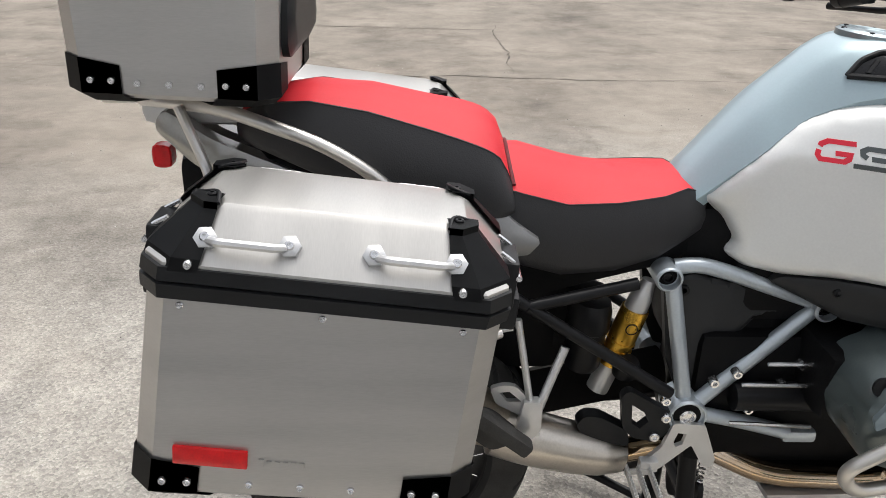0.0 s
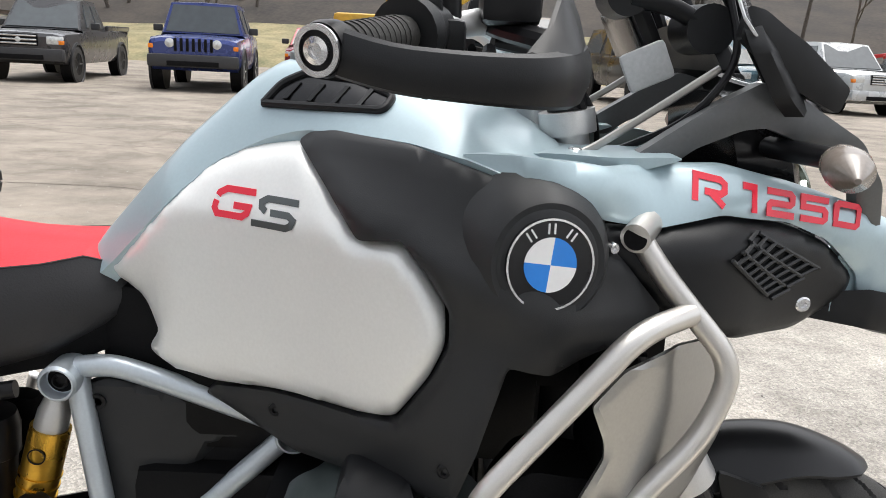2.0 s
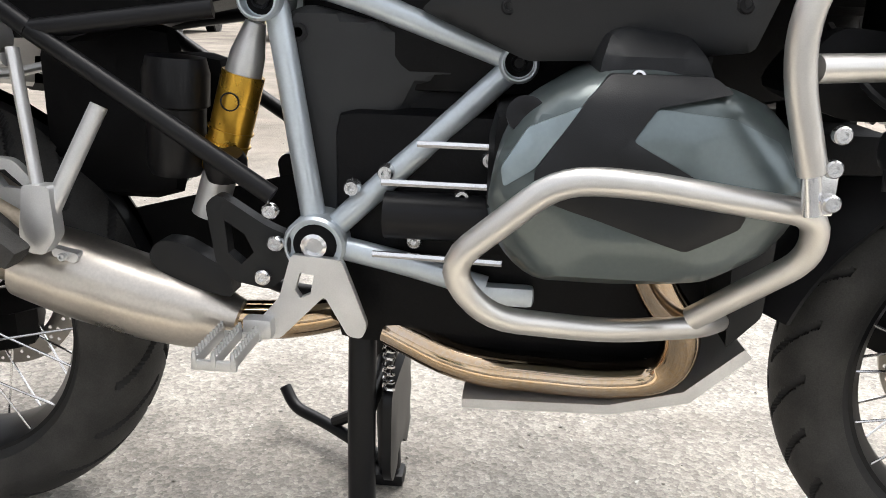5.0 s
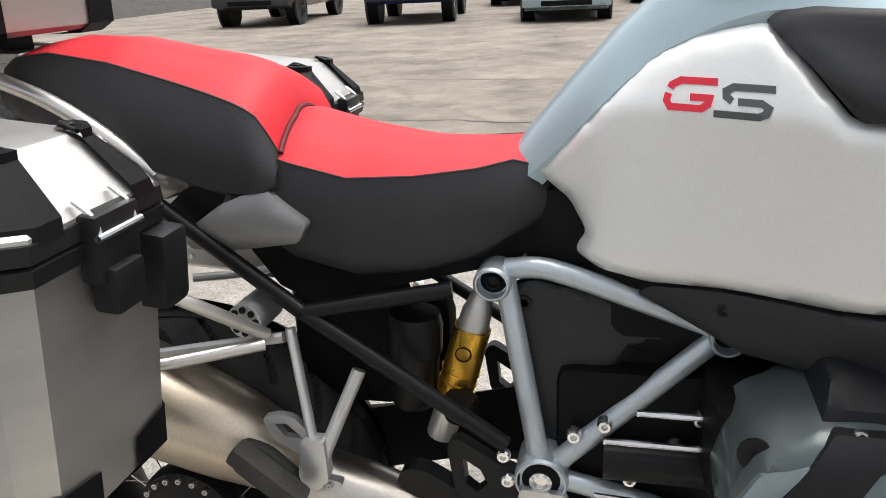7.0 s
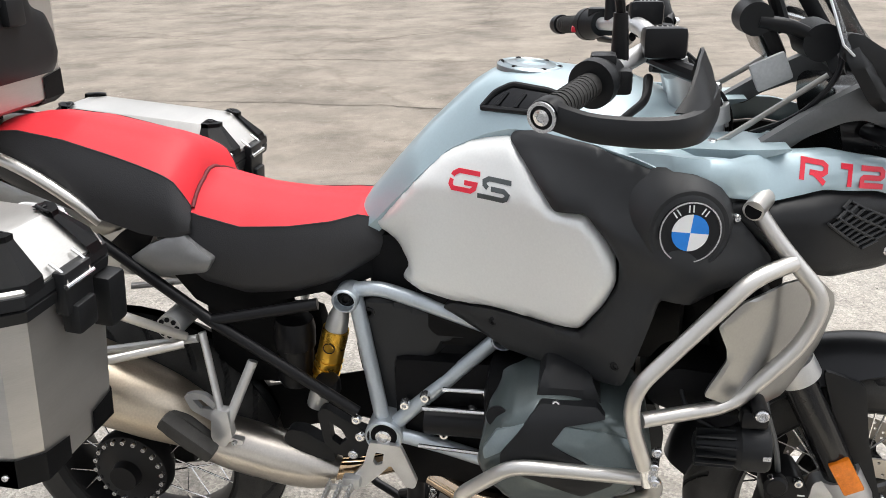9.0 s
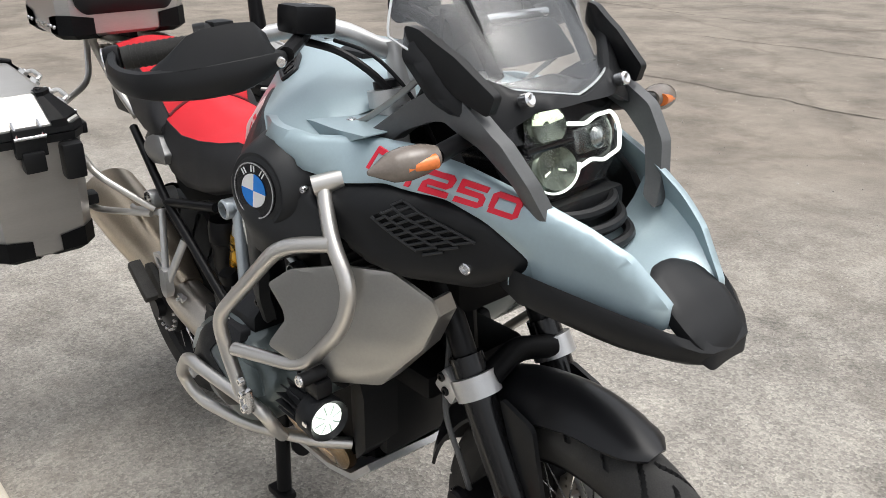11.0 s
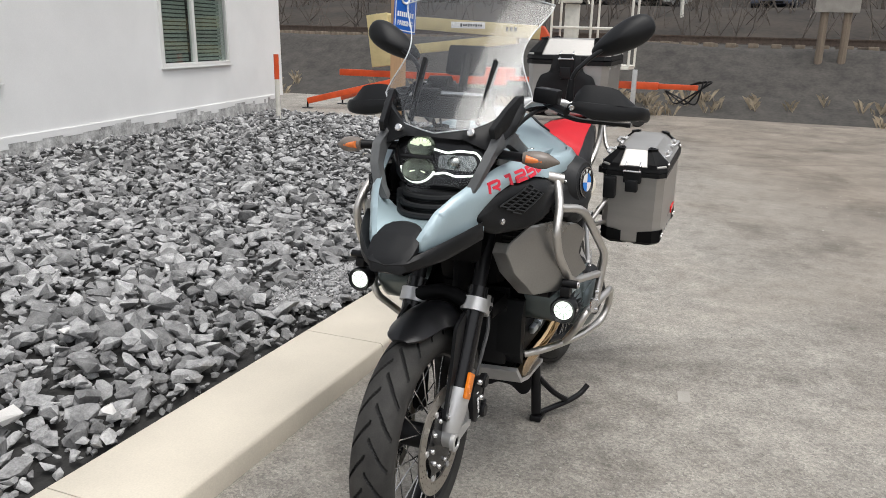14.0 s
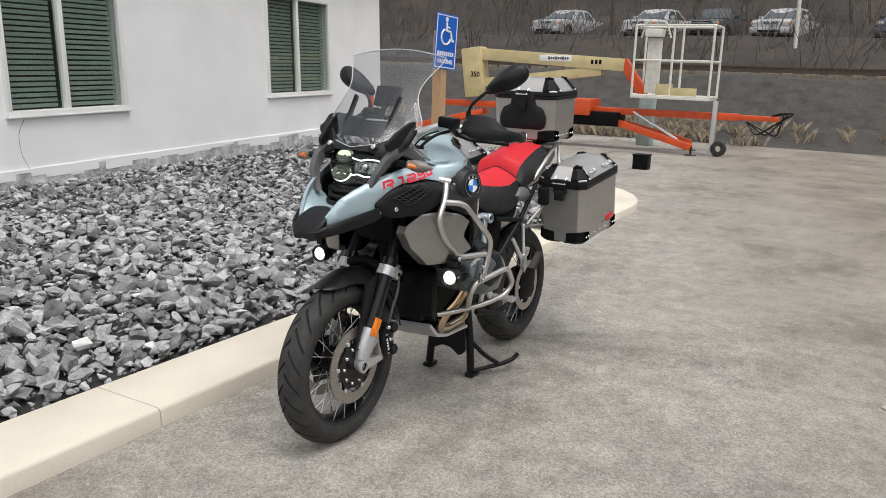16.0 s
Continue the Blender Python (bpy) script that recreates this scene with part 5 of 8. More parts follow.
    rs = part("radiator_shield", bm, SHIELD, bike, "grey brushed folded radiator shield", 12)
    bm = B()
    lip = [(1.366, 0.862), (1.372, 0.835), (1.352, 0.776), (1.296, 0.704)]
    loft(bm, [[(x - 0.001, s * (sh(x, z) - 0.004), z), (x - 0.012, s * (sh(x, z) - 0.050), z - 0.004), (x - 0.018, s * (sh(x, z) - 0.050), z - 0.004), (x - 0.008, s * (sh(x, z) - 0.008), z)] for x, z in lip], True, True)
    part("folded_edge", bm, SHIELD, rs)
    FIT = inward(-0.022, 0.012)
    bm = B()
    box(bm, (1.235, s * 0.215, 0.83), (0.03, 0.16, 0.21), 0.006, None)
    rad = part("radiator", bm, DARK, bike)
    for k in range(12):
        bm = B()
        box(bm, (1.254, s * 0.215, 0.74 + k * 0.016), (0.010, 0.15, 0.003))
        part("fin", bm, SATIN, rad)
    bm = B()
    slab(bm, [(1.10, 0.70), (1.14, 0.76), (1.24, 0.75), (1.29, 0.72), (1.26, 0.68), (1.16, 0.675)], s * 0.20, s * 0.30, 0.012, corner=0.02)
    part("side_duct", bm, DARK, bike)
    # auxiliary lamp
    FIT = inward(0.004, 0.006)
    fc = Vector((1.190, s * 0.335, 0.658))
    bm = B()
    lathe(bm, [(0.008, -0.040), (0.017, -0.037), (0.022, -0.02), (0.030, 0.02), (0.037, 0.028), (0.038, 0.066), (0.035, 0.071), (0.0275, 0.062)], fc, (1, 0, 0), 32)
    lampo = part("auxiliary_lamp", bm, PLASTIC, bike, "round black auxiliary lamp, switched on")
    for k in range(7):
        a = radians(25 * k - 75)
        bm = B()
        box(bm, (0, 0.025, 0), (0.058, 0.020, 0.0028), 0.0008, Matrix.Translation(fc + Vector((-0.009, 0, 0))) @ Matrix.Rotation(a + (0 if s > 0 else math.pi), 4, "X"))
        part("fin", bm, PLASTIC, lampo)
    bm = B()
    lathe(bm, [(0.028, 0.060), (0.027, 0.064), (0.018, 0.066), (0, 0.067)], fc, (1, 0, 0), 28)
    part("lens", bm, LAMP, lampo)
    for k in range(8):
        a = k * math.pi / 4 + 0.2
        bm = B()
        tube(bm, [fc + Vector((0.0665, math.cos(a) * 0.008, math.sin(a) * 0.008)), fc + Vector((0.0655, math.cos(a) * 0.025, math.sin(a) * 0.025))], 0.0013, 5, 0)
        part("facet", bm, LAMPRIB, lampo)
    bm = B()
    box(bm, (fc.x + 0.045, fc.y, fc.z + 0.055), (0.04, 0.03, 0.03), 0.006)
    tube(bm, [(fc.x + 0.048, s * 0.325, fc.z + 0.078), (fc.x + 0.048, s * 0.368, fc.z + 0.078)], 0.012, 14, 0)
    part("lamp_bracket", bm, SATIN, lampo)
    bm = B()
    screw(bm, (fc.x + 0.048, s * 0.369, fc.z + 0.078), (0, s, 0), 0.010, 0.004)
    part("screw", bm, CHROME, lampo)
    bm = B()
    box(bm, (fc.x + 0.062, s * 0.3755, fc.z + 0.008), (0.012, 0.002, 0.007))
    part("type_plate", bm, CHROME, lampo)
    bm = B()
    tube(bm, [(fc.x, s * 0.33, fc.z + 0.02), (1.14, s * 0.32, 0.70), (1.12, s * 0.25, 0.76)], 0.004, 6, 0.03)
    part("cable", bm, SATIN, lampo)

# skid plate
FIT = inward(-0.008, 0.028)
bm = B()
prof = [(0.80, 0.285), (0.98, 0.290), (1.07, 0.312), (1.135, 0.375), (1.125, 0.385), (1.062, 0.326), (0.975, 0.302), (0.80, 0.297)]
loft(bm, [[(x, y, z + abs(y) * 0.06) for x, z in prof] for y in np.linspace(-0.192, 0.192, 9)], True, True)
sk = part("skid_plate", bm, CAST, bike, "silver aluminium skid plate")
bm = B()
box(bm, (0.89, 0, 0.33), (0.28, 0.26, 0.05), 0.02)
part("sump", bm, DARK, bike)
bm = B()
slab(bm, [(1.10, 0.40), (1.135, 0.44), (1.14, 0.56), (1.12, 0.62), (1.10, 0.62), (1.095, 0.50)], -0.12, -0.205, 0.006)
slab(bm, [(1.10, 0.40), (1.135, 0.44), (1.14, 0.56), (1.12, 0.62), (1.10, 0.62), (1.095, 0.50)], 0.12, 0.205, 0.006)
box(bm, (1.12, 0, 0.5), (0.03, 0.3, 0.2), 0.01)
part("front_engine_guard", bm, PLASTIC, bike)

# ---- frame
FIT = lambda p: inward(-0.012, 0.080)(p) + Vector((curve(p.x, [0.50, 0.66, 0.90], [0.0, 0.008, 0.012]), 0, 0))
for s in (-1, 1):
    top, fro, piv = Vector((0.552, s * 0.180, 0.768)), Vector((0.840, s * 0.182, 0.708)), Vector((0.615, s * 0.215, 0.490))
    for a, b, r in ((top + Vector((0.01, 0, 0.01)), piv, 0.0145), (fro, piv, 0.0145)):
        bm = B()
        tube(bm, [a, b], r, 16, 0)
        part("frame_tube", bm, FRAME, bike)
    bm = B()
    tube(bm, [top + Vector((0.015, 0, 0.012)), (0.61, s * 0.185, 0.787), (0.66, s * 0.185, 0.772), fro], 0.0145, 16, 0.04)
    part("frame_tube", bm, FRAME, bike)
    bm = B()
    tube(bm, [piv, (0.72, s * 0.215, 0.468), (0.815, s * 0.22, 0.445)], 0.0145, 16, 0.02)
    box(bm, (0.840, s * 0.215, 0.436), (0.065, 0.022, 0.026), 0.008)
    part("frame_tube", bm, FRAME, bike)
    for p, r0, yy in ((top, 0.024, 0.045), (fro, 0.0225, 0.04), (piv, 0.036, 0.05)):
        bm = B()
        o = 0.034 if r0 < 0.03 else 0.024
        lathe(bm, [(r0, -yy), (r0, o - 0.004), (r0 - 0.003, o), (r0 - 0.005, o), (r0 - 0.0055, 0.0155), (0, 0.0155)], p, (0, s, 0), 28)
        jn = part("frame_joint", bm, FRAME, bike)
        # dark disc at the bore's floor paints the shade of the open joint
        bm = B()
        q = 0.0165
        lathe(bm, [(r0 * 0.70, q - 0.004), (r0 * 0.70, q), (r0 * 0.66, q + 0.001), (0, q + 0.001)], p, (0, s, 0), 24)
        part("bore_plug", bm, DARK, jn)
        bm = B()
        lathe(bm, [(r0 * 0.42, q), (r0 * 0.42, q + 0.006), (r0 * 0.3, q + 0.008), (r0 * 0.25, q + 0.002), (0, q + 0.002)], p, (0, s, 0), 16)
        part("bolt", bm, CHROME if r0 > 0.03 else SATIN, jn)
    bm = B()
    panel(bm, [(0.553, 0.745), (0.60, 0.765), (0.70, 0.742), (0.815, 0.705), (0.80, 0.675), (0.70, 0.585), (0.635, 0.51), (0.605, 0.515), (0.578, 0.58)], lambda x, z: 0.182 - min(0.020, max(0.0, min(0.681 + (x - 0.718) * 0.23 - z, (x - 0.682 - (z - 0.615) * 0.545) * 0.85)) * 0.9), 0.02, 0.006, 0.009, 0.010, s)
    sc = part("side_cover", bm, CHARCOAL, bike, "charcoal plastic side cover", 22)
    bm = B()
    lathe(bm, [(0.011, 0), (0.011, 0.004), (0.006, 0.004), (0.005, 0.001), (0, 0.001)], (0.588, s * 0.181, 0.733), (0, s, 0), 16)
    part("screw", bm, SATIN, sc)
    for a, b in (((0.075, s * 0.215, 0.875), (0.301, s * 0.243, 0.728)), ((0.301, s * 0.243, 0.728), (0.572, s * 0.246, 0.551)), ((0.301, s * 0.243, 0.728), (0.50, s * 0.205, 0.757))):
        bm = B()
        tube(bm, [a, b], 0.0115, 12, 0)
        part("subframe_tube", bm, SATIN, bike)
    # pillion footrest bracket
    bm = B()
    tube(bm, [(0.284, s * 0.253, 0.708), (0.300, s * 0.268, 0.62), (0.318, s * 0.285, 0.515)], 0.0095, 12, 0.03, True, None, 0.7)
    tube(bm, [(0.374, s * 0.242, 0.646), (0.348, s * 0.262, 0.585), (0.320, s * 0.285, 0.515)], 0.0105, 12, 0.03, True, None, 0.7)
    tube(bm, [(0.275, s * 0.255, 0.695), (0.16, s * 0.255, 0.672), (0.05, s * 0.245, 0.645), (-0.05, s * 0.22, 0.64)], 0.008, 10, 0.03)
    slab(bm, [(0.300, 0.560), (0.332, 0.560), (0.334, 0.50), (0.318, 0.478), (0.298, 0.480), (0.290, 0.50)], s * 0.272, s * 0.296, 0.005)
    slab(bm, [(0.238, 0.580), (0.262, 0.588), (0.284, 0.586), (0.318, 0.550), (0.322, 0.516), (0.300, 0.520), (0.250, 0.548)], s * 0.268, s * 0.282, 0.004, [[(0.256, 0.572), (0.274, 0.574), (0.298, 0.552), (0.270, 0.553)]], 0.008)
    br = part("pillion_bracket", bm, CAST, bike, "silver tubular pillion footrest bracket")
    bm = B()
    box(bm, (0, 0, 0), (0.12, 0.035, 0.028), 0.008, Matrix.Translation((0.262, s * 0.325, 0.520)) @ Matrix.Rotation(radians(38), 4, "Y"))
    part("pillion_peg", bm, RUBBER, br)
    bm = B()
    tube(bm, [(0.222, s * 0.19, 0.716), (0.222, s * 0.262, 0.718)], 0.025, 20, 0)
    knob = part("mount_knob", bm, CAST, bike)
    bm = B()
    for k in range(8):
        a = 2 * math.pi * k / 8
        lathe(bm, [(0.005, 0), (0.005, 0.002), (0, 0.002)], (0.222 + 0.017 * math.cos(a), s * 0.2625, 0.718 + 0.017 * math.sin(a)), (0, s, 0.1), 8)
    part("knob_holes", bm, SATIN, knob)
    # rider footrest
    bm = B()
    slab(bm, [(0.590, 0.480), (0.648, 0.476), (0.678, 0.395), (0.672, 0.378), (0.655, 0.380), (0.628, 0.430), (0.605, 0.405), (0.575, 0.372), (0.556, 0.370), (0.548, 0.392), (0.575, 0.425)], s * 0.232, s * 0.246, 0.004,
         [[(0.600, 0.458), (0.616, 0.456), (0.612, 0.432), (0.600, 0.426), (0.594, 0.436)]], 0.006)
    fb = part("footrest_bracket", bm, CAST, bike)
    peg = B()
    for sy in (-1, 0, 1):
        box(peg, (0.532 + sy * 0.021, s * 0.300, 0.382), (0.006, 0.092, 0.014), 0.002)
        for k in range(11):
            tube(peg, [(0.532 + sy * 0.021, s * (0.258 + k * 0.0086), 0.387), (0.532 + sy * 0.021, s * (0.258 + k * 0.0086), 0.396)], 0.0034, 5, 0, True, [0.0036, 0.0016])
    for k in (0, 3):
        box(peg, (0.532, s * (0.258 + k * 0.028), 0.378), (0.05, 0.006, 0.012), 0.002)
    box(peg, (0.552, s * 0.248, 0.388), (0.035, 0.022, 0.026), 0.006)
    part("footrest", peg, CAST, fb, "serrated steel footrest")
    bm = B()
    slab(bm, [(0.490, 0.535), (0.505, 0.548), (0.560, 0.512), (0.588, 0.500), (0.585, 0.452), (0.562, 0.432), (0.520, 0.440), (0.500, 0.462)], s * 0.215, s * 0.240, 0.006, [[(0.512, 0.516), (0.535, 0.500), (0.545, 0.478), (0.530, 0.462), (0.515, 0.475)]], 0.008)
    hg = part("heel_guard", bm, PLASTIC, bike)
    for q in ((0.568, 0.532), (0.573, 0.493), (0.557, 0.450)):
        part("bolt", screw(B(), (q[0], s * 0.243, q[1]), (0, s, 0), 0.0095, 0.006), CHROME, hg)
bm = B()
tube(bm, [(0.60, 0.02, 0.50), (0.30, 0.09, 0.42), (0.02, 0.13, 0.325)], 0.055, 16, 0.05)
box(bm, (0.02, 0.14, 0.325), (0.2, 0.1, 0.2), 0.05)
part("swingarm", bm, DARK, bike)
bm = B()
rows = []
for k in range(18):
    a = radians(20 + k * 7.2)
    r = 0.345
    rows.append([(REAR.x + r * math.cos(a), y, REAR.z + r * math.sin(a) - abs(y) * 0.25) for y in np.linspace(-0.10, 0.10, 7)] +
                [(REAR.x + (r - 0.006) * math.cos(a), y, REAR.z + (r - 0.006) * math.sin(a) - abs(y) * 0.25) for y in np.linspace(0.10, -0.10, 7)])
loft(bm, rows, True, True)
part("rear_fender", bm, PLASTIC, bike)
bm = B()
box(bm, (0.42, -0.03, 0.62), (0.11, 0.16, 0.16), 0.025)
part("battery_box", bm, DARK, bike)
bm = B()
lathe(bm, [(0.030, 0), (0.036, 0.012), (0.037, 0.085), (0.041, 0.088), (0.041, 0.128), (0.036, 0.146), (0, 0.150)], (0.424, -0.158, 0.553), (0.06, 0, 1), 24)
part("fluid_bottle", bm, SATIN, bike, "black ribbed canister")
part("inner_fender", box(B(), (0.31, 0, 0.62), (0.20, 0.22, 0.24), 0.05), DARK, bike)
# rear shock
sa, sb = Vector((0.527, -0.158, 0.722)), Vector((0.482, -0.155, 0.560))
bm = B()
tube(bm, [sa.lerp(sb, 0.25), sa.lerp(sb, 0.27), sa.lerp(sb, 0.6), sa.lerp(sb, 0.98), sb], 0.0265, 28, 0, True, [0.0255, 0.0265, 0.0265, 0.0265, 0.0265, 0.0265, 0.0265, 0.025])
sh_ = part("rear_shock", bm, GOLD, bike, "gold rear shock absorber")
bm = B()
for t in (0.68, 0.78, 0.88):
    p = sa.lerp(sb, t)
    d = (sb - sa).normalized()
    part("ring", tube(B(), [p - d * 0.0015, p + d * 0.0015], 0.0282, 24, 0), GOLD, sh_)
bm = B()
tube(bm, [sa.lerp(sb, 0.27), sa.lerp(sb, 0.10), sa.lerp(sb, 0.06), sa + Vector((0.006, 0, 0.02))], 0.02, 18, 0, True, [0.022, 0.022, 0.016, 0.012])
part("shock_head", bm, CAST, sh_)
bm = B()
tube(bm, [sb, sb + Vector((-0.02, 0, -0.06))], 0.022, 14, 0)
part("shock_eye", bm, CAST, sh_)
bm = B()
lathe(bm, [(0.024, 0), (0.026, 0.02), (0.022, 0.03), (0, 0.03)], sb + Vector((0.02, -0.035, 0.0)), (0, -0.3, 1), 18)
part("adjuster_cap", bm, SATIN, sh_)
bm = B()
lathe(bm, [(0.0115, 0), (0.0115, 0.0015), (0.0098, 0.0015), (0.0098, 0)], sa.lerp(sb, 0.45) + Vector((0.0, -0.0262, 0)), (0, -1, 0), 24, True)
part("maker_mark", bm, SATIN, sh_)

# ---- exhaust silencer on the right
bm = B()
tube(bm, [(0.70, -0.10, 0.385), (0.58, -0.16, 0.365), (0.50, -0.19, 0.37)], 0.026, 16, 0.05)
part("link_pipe", bm, BRONZE, bike)
bm = B()
tube(bm, [(0.512, -0.205, 0.372), (0.47, -0.208, 0.384), (0.40, -0.212, 0.402), (0.33, -0.216, 0.424), (0.262, -0.220, 0.446), (0.252, -0.220, 0.449)], 0.05, 32, 0.02, True, [0.032, 0.046, 0.051, 0.053, 0.054, 0.054, 0.050])
si = part("silencer", bm, STEEL, bike, "stainless steel silencer")
bm = B()
tube(bm, [(0.262, -0.212, 0.455), (0.235, -0.214, 0.470), (0.16, -0.220, 0.508), (0.0, -0.228, 0.575), (-0.16, -0.235, 0.635)], 0.085, 28, 0.03, True, [0.048, 0.070, 0.082, 0.086, 0.086])
part("silencer_can", bm, TANNED, si, "heat-stained silencer can")
bm = B()
lathe(bm, [(0.045, 0), (0.05, 0.01), (0.05, 0.03), (0.042, 0.03), (0.04, 0.0)], (-0.16, -0.235, 0.635), (-0.92, 0, 0.38), 24, True)
part("end_cap", bm, SATIN, si)
bm = B()
slab(bm, [(0.305, 0.478), (0.340, 0.470), (0.336, 0.458), (0.308, 0.464)], -0.240, -0.262, 0.004, corner=0.006)
screw(bm, (0.322, -0.263, 0.467), (0, -1, 0.2), 0.005)
part("hanger", bm, CAST, si)
bm = B()
slab(bm, [(0.410, 0.462), (0.425, 0.485), (0.455, 0.484), (0.512, 0.452), (0.518, 0.415), (0.47, 0.425), (0.43, 0.440)], -0.20, -0.236, 0.008, corner=0.012)
part("heat_guard", bm, PLASTIC, si)
bm = B()
slab(bm, [(0.205, 0.545), (0.245, 0.535), (0.292, 0.492), (0.288, 0.470), (0.245, 0.452), (0.185, 0.500)], -0.275, -0.298, 0.008, corner=0.014)
part("heat_guard", bm, RUBBER, si)

# ---- centre stand
FIT = inward(-0.012, 0.02)
bm = B()
for s in (-1, 1):
    tube(bm, [(0.665, s * 0.10, 0.36), (0.668, s * 0.125, 0.20), (0.672, s * 0.138, 0.03)], 0.019, 14, 0.05)
    box(bm, (0.66, s * 0.14, 0.012), (0.075, 0.045, 0.022), 0.008)
tube(bm, [(0.67, -0.12, 0.24), (0.67, 0.12, 0.24)], 0.014, 12, 0)
cs = part("centre_stand", bm, SATIN, bike, "black steel centre stand, lowered")
bm = B()
pl = [(-0.115, 0.27), (0.115, 0.27), (0.12, 0.13), (0.09, 0.105), (0.03, 0.14), (-0.04, 0.145), (-0.09, 0.12), (-0.12, 0.15)]
panel(bm, pl, lambda x, z: 0.010, 0.012, 0.004, 0.03, 0.02, 1, (), lambda x, y, z: (0.700 + y, x, z))
part("stand_plate", bm, SATIN, cs)
bm = B()
tube(bm, [(0.665, 0.14, 0.17), (0.62, 0.19, 0.10), (0.56, 0.225, 0.055)], 0.011, 10, 0.04)
tube(bm, [(0.665, 0.15, 0.03), (0.54, 0.235, 0.045), (0.475, 0.265, 0.055), (0.452, 0.285, 0.085)], 0.011, 12, 0.03)
part("stand_lever", bm, SATIN, cs)
bm = B()
tube(bm, [(0.70 + 0.007 * math.cos(k * 0.9), -0.10 + 0.007 * math.sin(k * 0.9), 0.36 - k * 0.0016) for k in range(60)], 0.0022, 5, 0)
tube(bm, [(0.70, -0.10, 0.265), (0.70, -0.10, 0.235)], 0.004, 6, 0)
part("stand_spring", bm, CHROME, cs)
bm = B()
tube(bm, [(0.70, 0.17, 0.34), (0.52, 0.20, 0.30), (0.42, 0.21, 0.33)], 0.013, 12, 0.05)
part("side_stand", bm, SATIN, bike)

# ---- tank and body panels
FIT = fairing
XS = [0.555, 0.575, 0.60, 0.645, 0.70, 0.75, 0.785, 0.82, 0.86, 0.92, 1.0, 1.06, 1.12, 1.17]
ZC = [0.900, 0.935, 0.964, 1.016, 1.075, 1.121, 1.151, 1.172, 1.180, 1.177, 1.165, 1.155, 1.130, 1.105]
ZL = [0.880, 0.890, 0.908, 0.955, 1.012, 1.056, 1.074, 1.090, 1.102, 1.106, 1.104, 1.095, 1.078, 1.06]
bm = B()
rows = []
for x in np.linspace(0.555, 1.17, 46):
    zc, zl = curve(x, XS, ZC), curve(x, XS, ZL)
    w = half_width(x, zl) - 0.004
    half = []
    for f in np.linspace(0, 1, 13):
        y = w * f
        flat = 0.42
        g = max(0.0, (f - flat) / (1 - flat))
        z = zc - (zc - zl) * (g ** 1.55) + 0.006 * (1 - min(1, f / flat) ** 2)
        half.append((y, z))
    half.append((w - 0.012, zl - 0.03))
    rows.append([(x, -y, z) for y, z in half[::-1]] + [(x, y, z) for y, z in half[1:]])
loft(bm, rows, False)
bm.faces.new([v for v in bm.verts[:]][:27])


def tank_y(x, z):
    """The tank cover's half width at a height above its shoulder line."""
    zc, zl = curve(x, XS, ZC), curve(x, XS, ZL)
    g = max(0.0, min(1.0, (zc - z) / (zc - zl))) ** (1 / 1.55)
    return (half_width(x, zl) - 0.004) * (0.42 + 0.58 * g)


tank = part("tank_cover", bm, BLUE, bike, "glossy ice-blue tank cover", 28)
bm = B()
lathe(bm, [(0.062, -0.01), (0.062, 0.006), (0.056, 0.010), (0.050, 0.006), (0.046, 0.010), (0.030, 0.012), (0.026, 0.008), (0, 0.008)], (0.885, 0, 1.176), (0.09, 0, 1), 40)
cap = part("fuel_cap", bm, ENGPALE, tank, "bare metal fuel cap")
for k in range(6):
    a = k * math.pi / 3
    bm = B()
    screw(bm, (0.885 + 0.053 * math.cos(a), 0.053 * math.sin(a), 1.184 - 0.0048 * math.cos(a)), (0.09, 0, 1), 0.005, 0.003)
    part("cap_screw", bm, SATIN, cap)
bm = B()
box(bm, (1.0, 0, 1.152), (0.10, 0.12, 0.05), 0.02, None)
part("tank_lock_panel", bm, PLASTIC, tank)
SILV = [(0.603, 0.908), (0.684, 0.996), (0.741, 1.052), (0.790, 1.077), (0.866, 1.091), (0.905, 1.046), (0.944, 0.999), (0.992, 1.009), (1.020, 0.982), (1.044, 0.949), (1.046, 0.911), (1.030, 0.872), (0.993, 0.813),
        (0.950, 0.803), (0.83, 0.791), (0.752, 0.778), (0.690, 0.785), (0.653, 0.807), (0.671, 0.833), (0.645, 0.870)]
SHROUD = [(0.860, 1.092), (0.872, 1.101), (0.905, 1.107), (1.0, 1.103), (1.10, 1.079), (1.178, 1.049), (1.225, 1.005), (1.270, 0.955), (1.260, 0.928), (1.213, 0.916), (1.156, 0.890), (1.112, 0.90), (1.085, 0.80), (1.066, 0.735), (0.973, 0.722),
          (0.86, 0.713), (0.736, 0.762), (0.752, 0.776), (0.83, 0.789), (0.950, 0.800), (0.996, 0.810), (1.034, 0.872), (1.050, 0.911), (1.048, 0.951), (1.024, 0.986), (0.994, 1.014), (0.944, 1.003), (0.905, 1.047)]
BLADE = [(1.05, 1.100), (1.11, 1.104), (1.17, 1.100), (1.210, 1.094), (1.279, 1.094), (1.346, 1.095), (1.429, 1.076), (1.537, 1.042), (1.596, 1.018), (1.648, 0.988), (1.702, 0.925), (1.698, 0.892), (1.541, 0.918), (1.530, 0.964),
         (1.477, 1.011), (1.425, 1.034), (1.339, 1.046), (1.259, 1.032), (1.205, 1.043), (1.178, 1.053), (1.11, 1.081)]
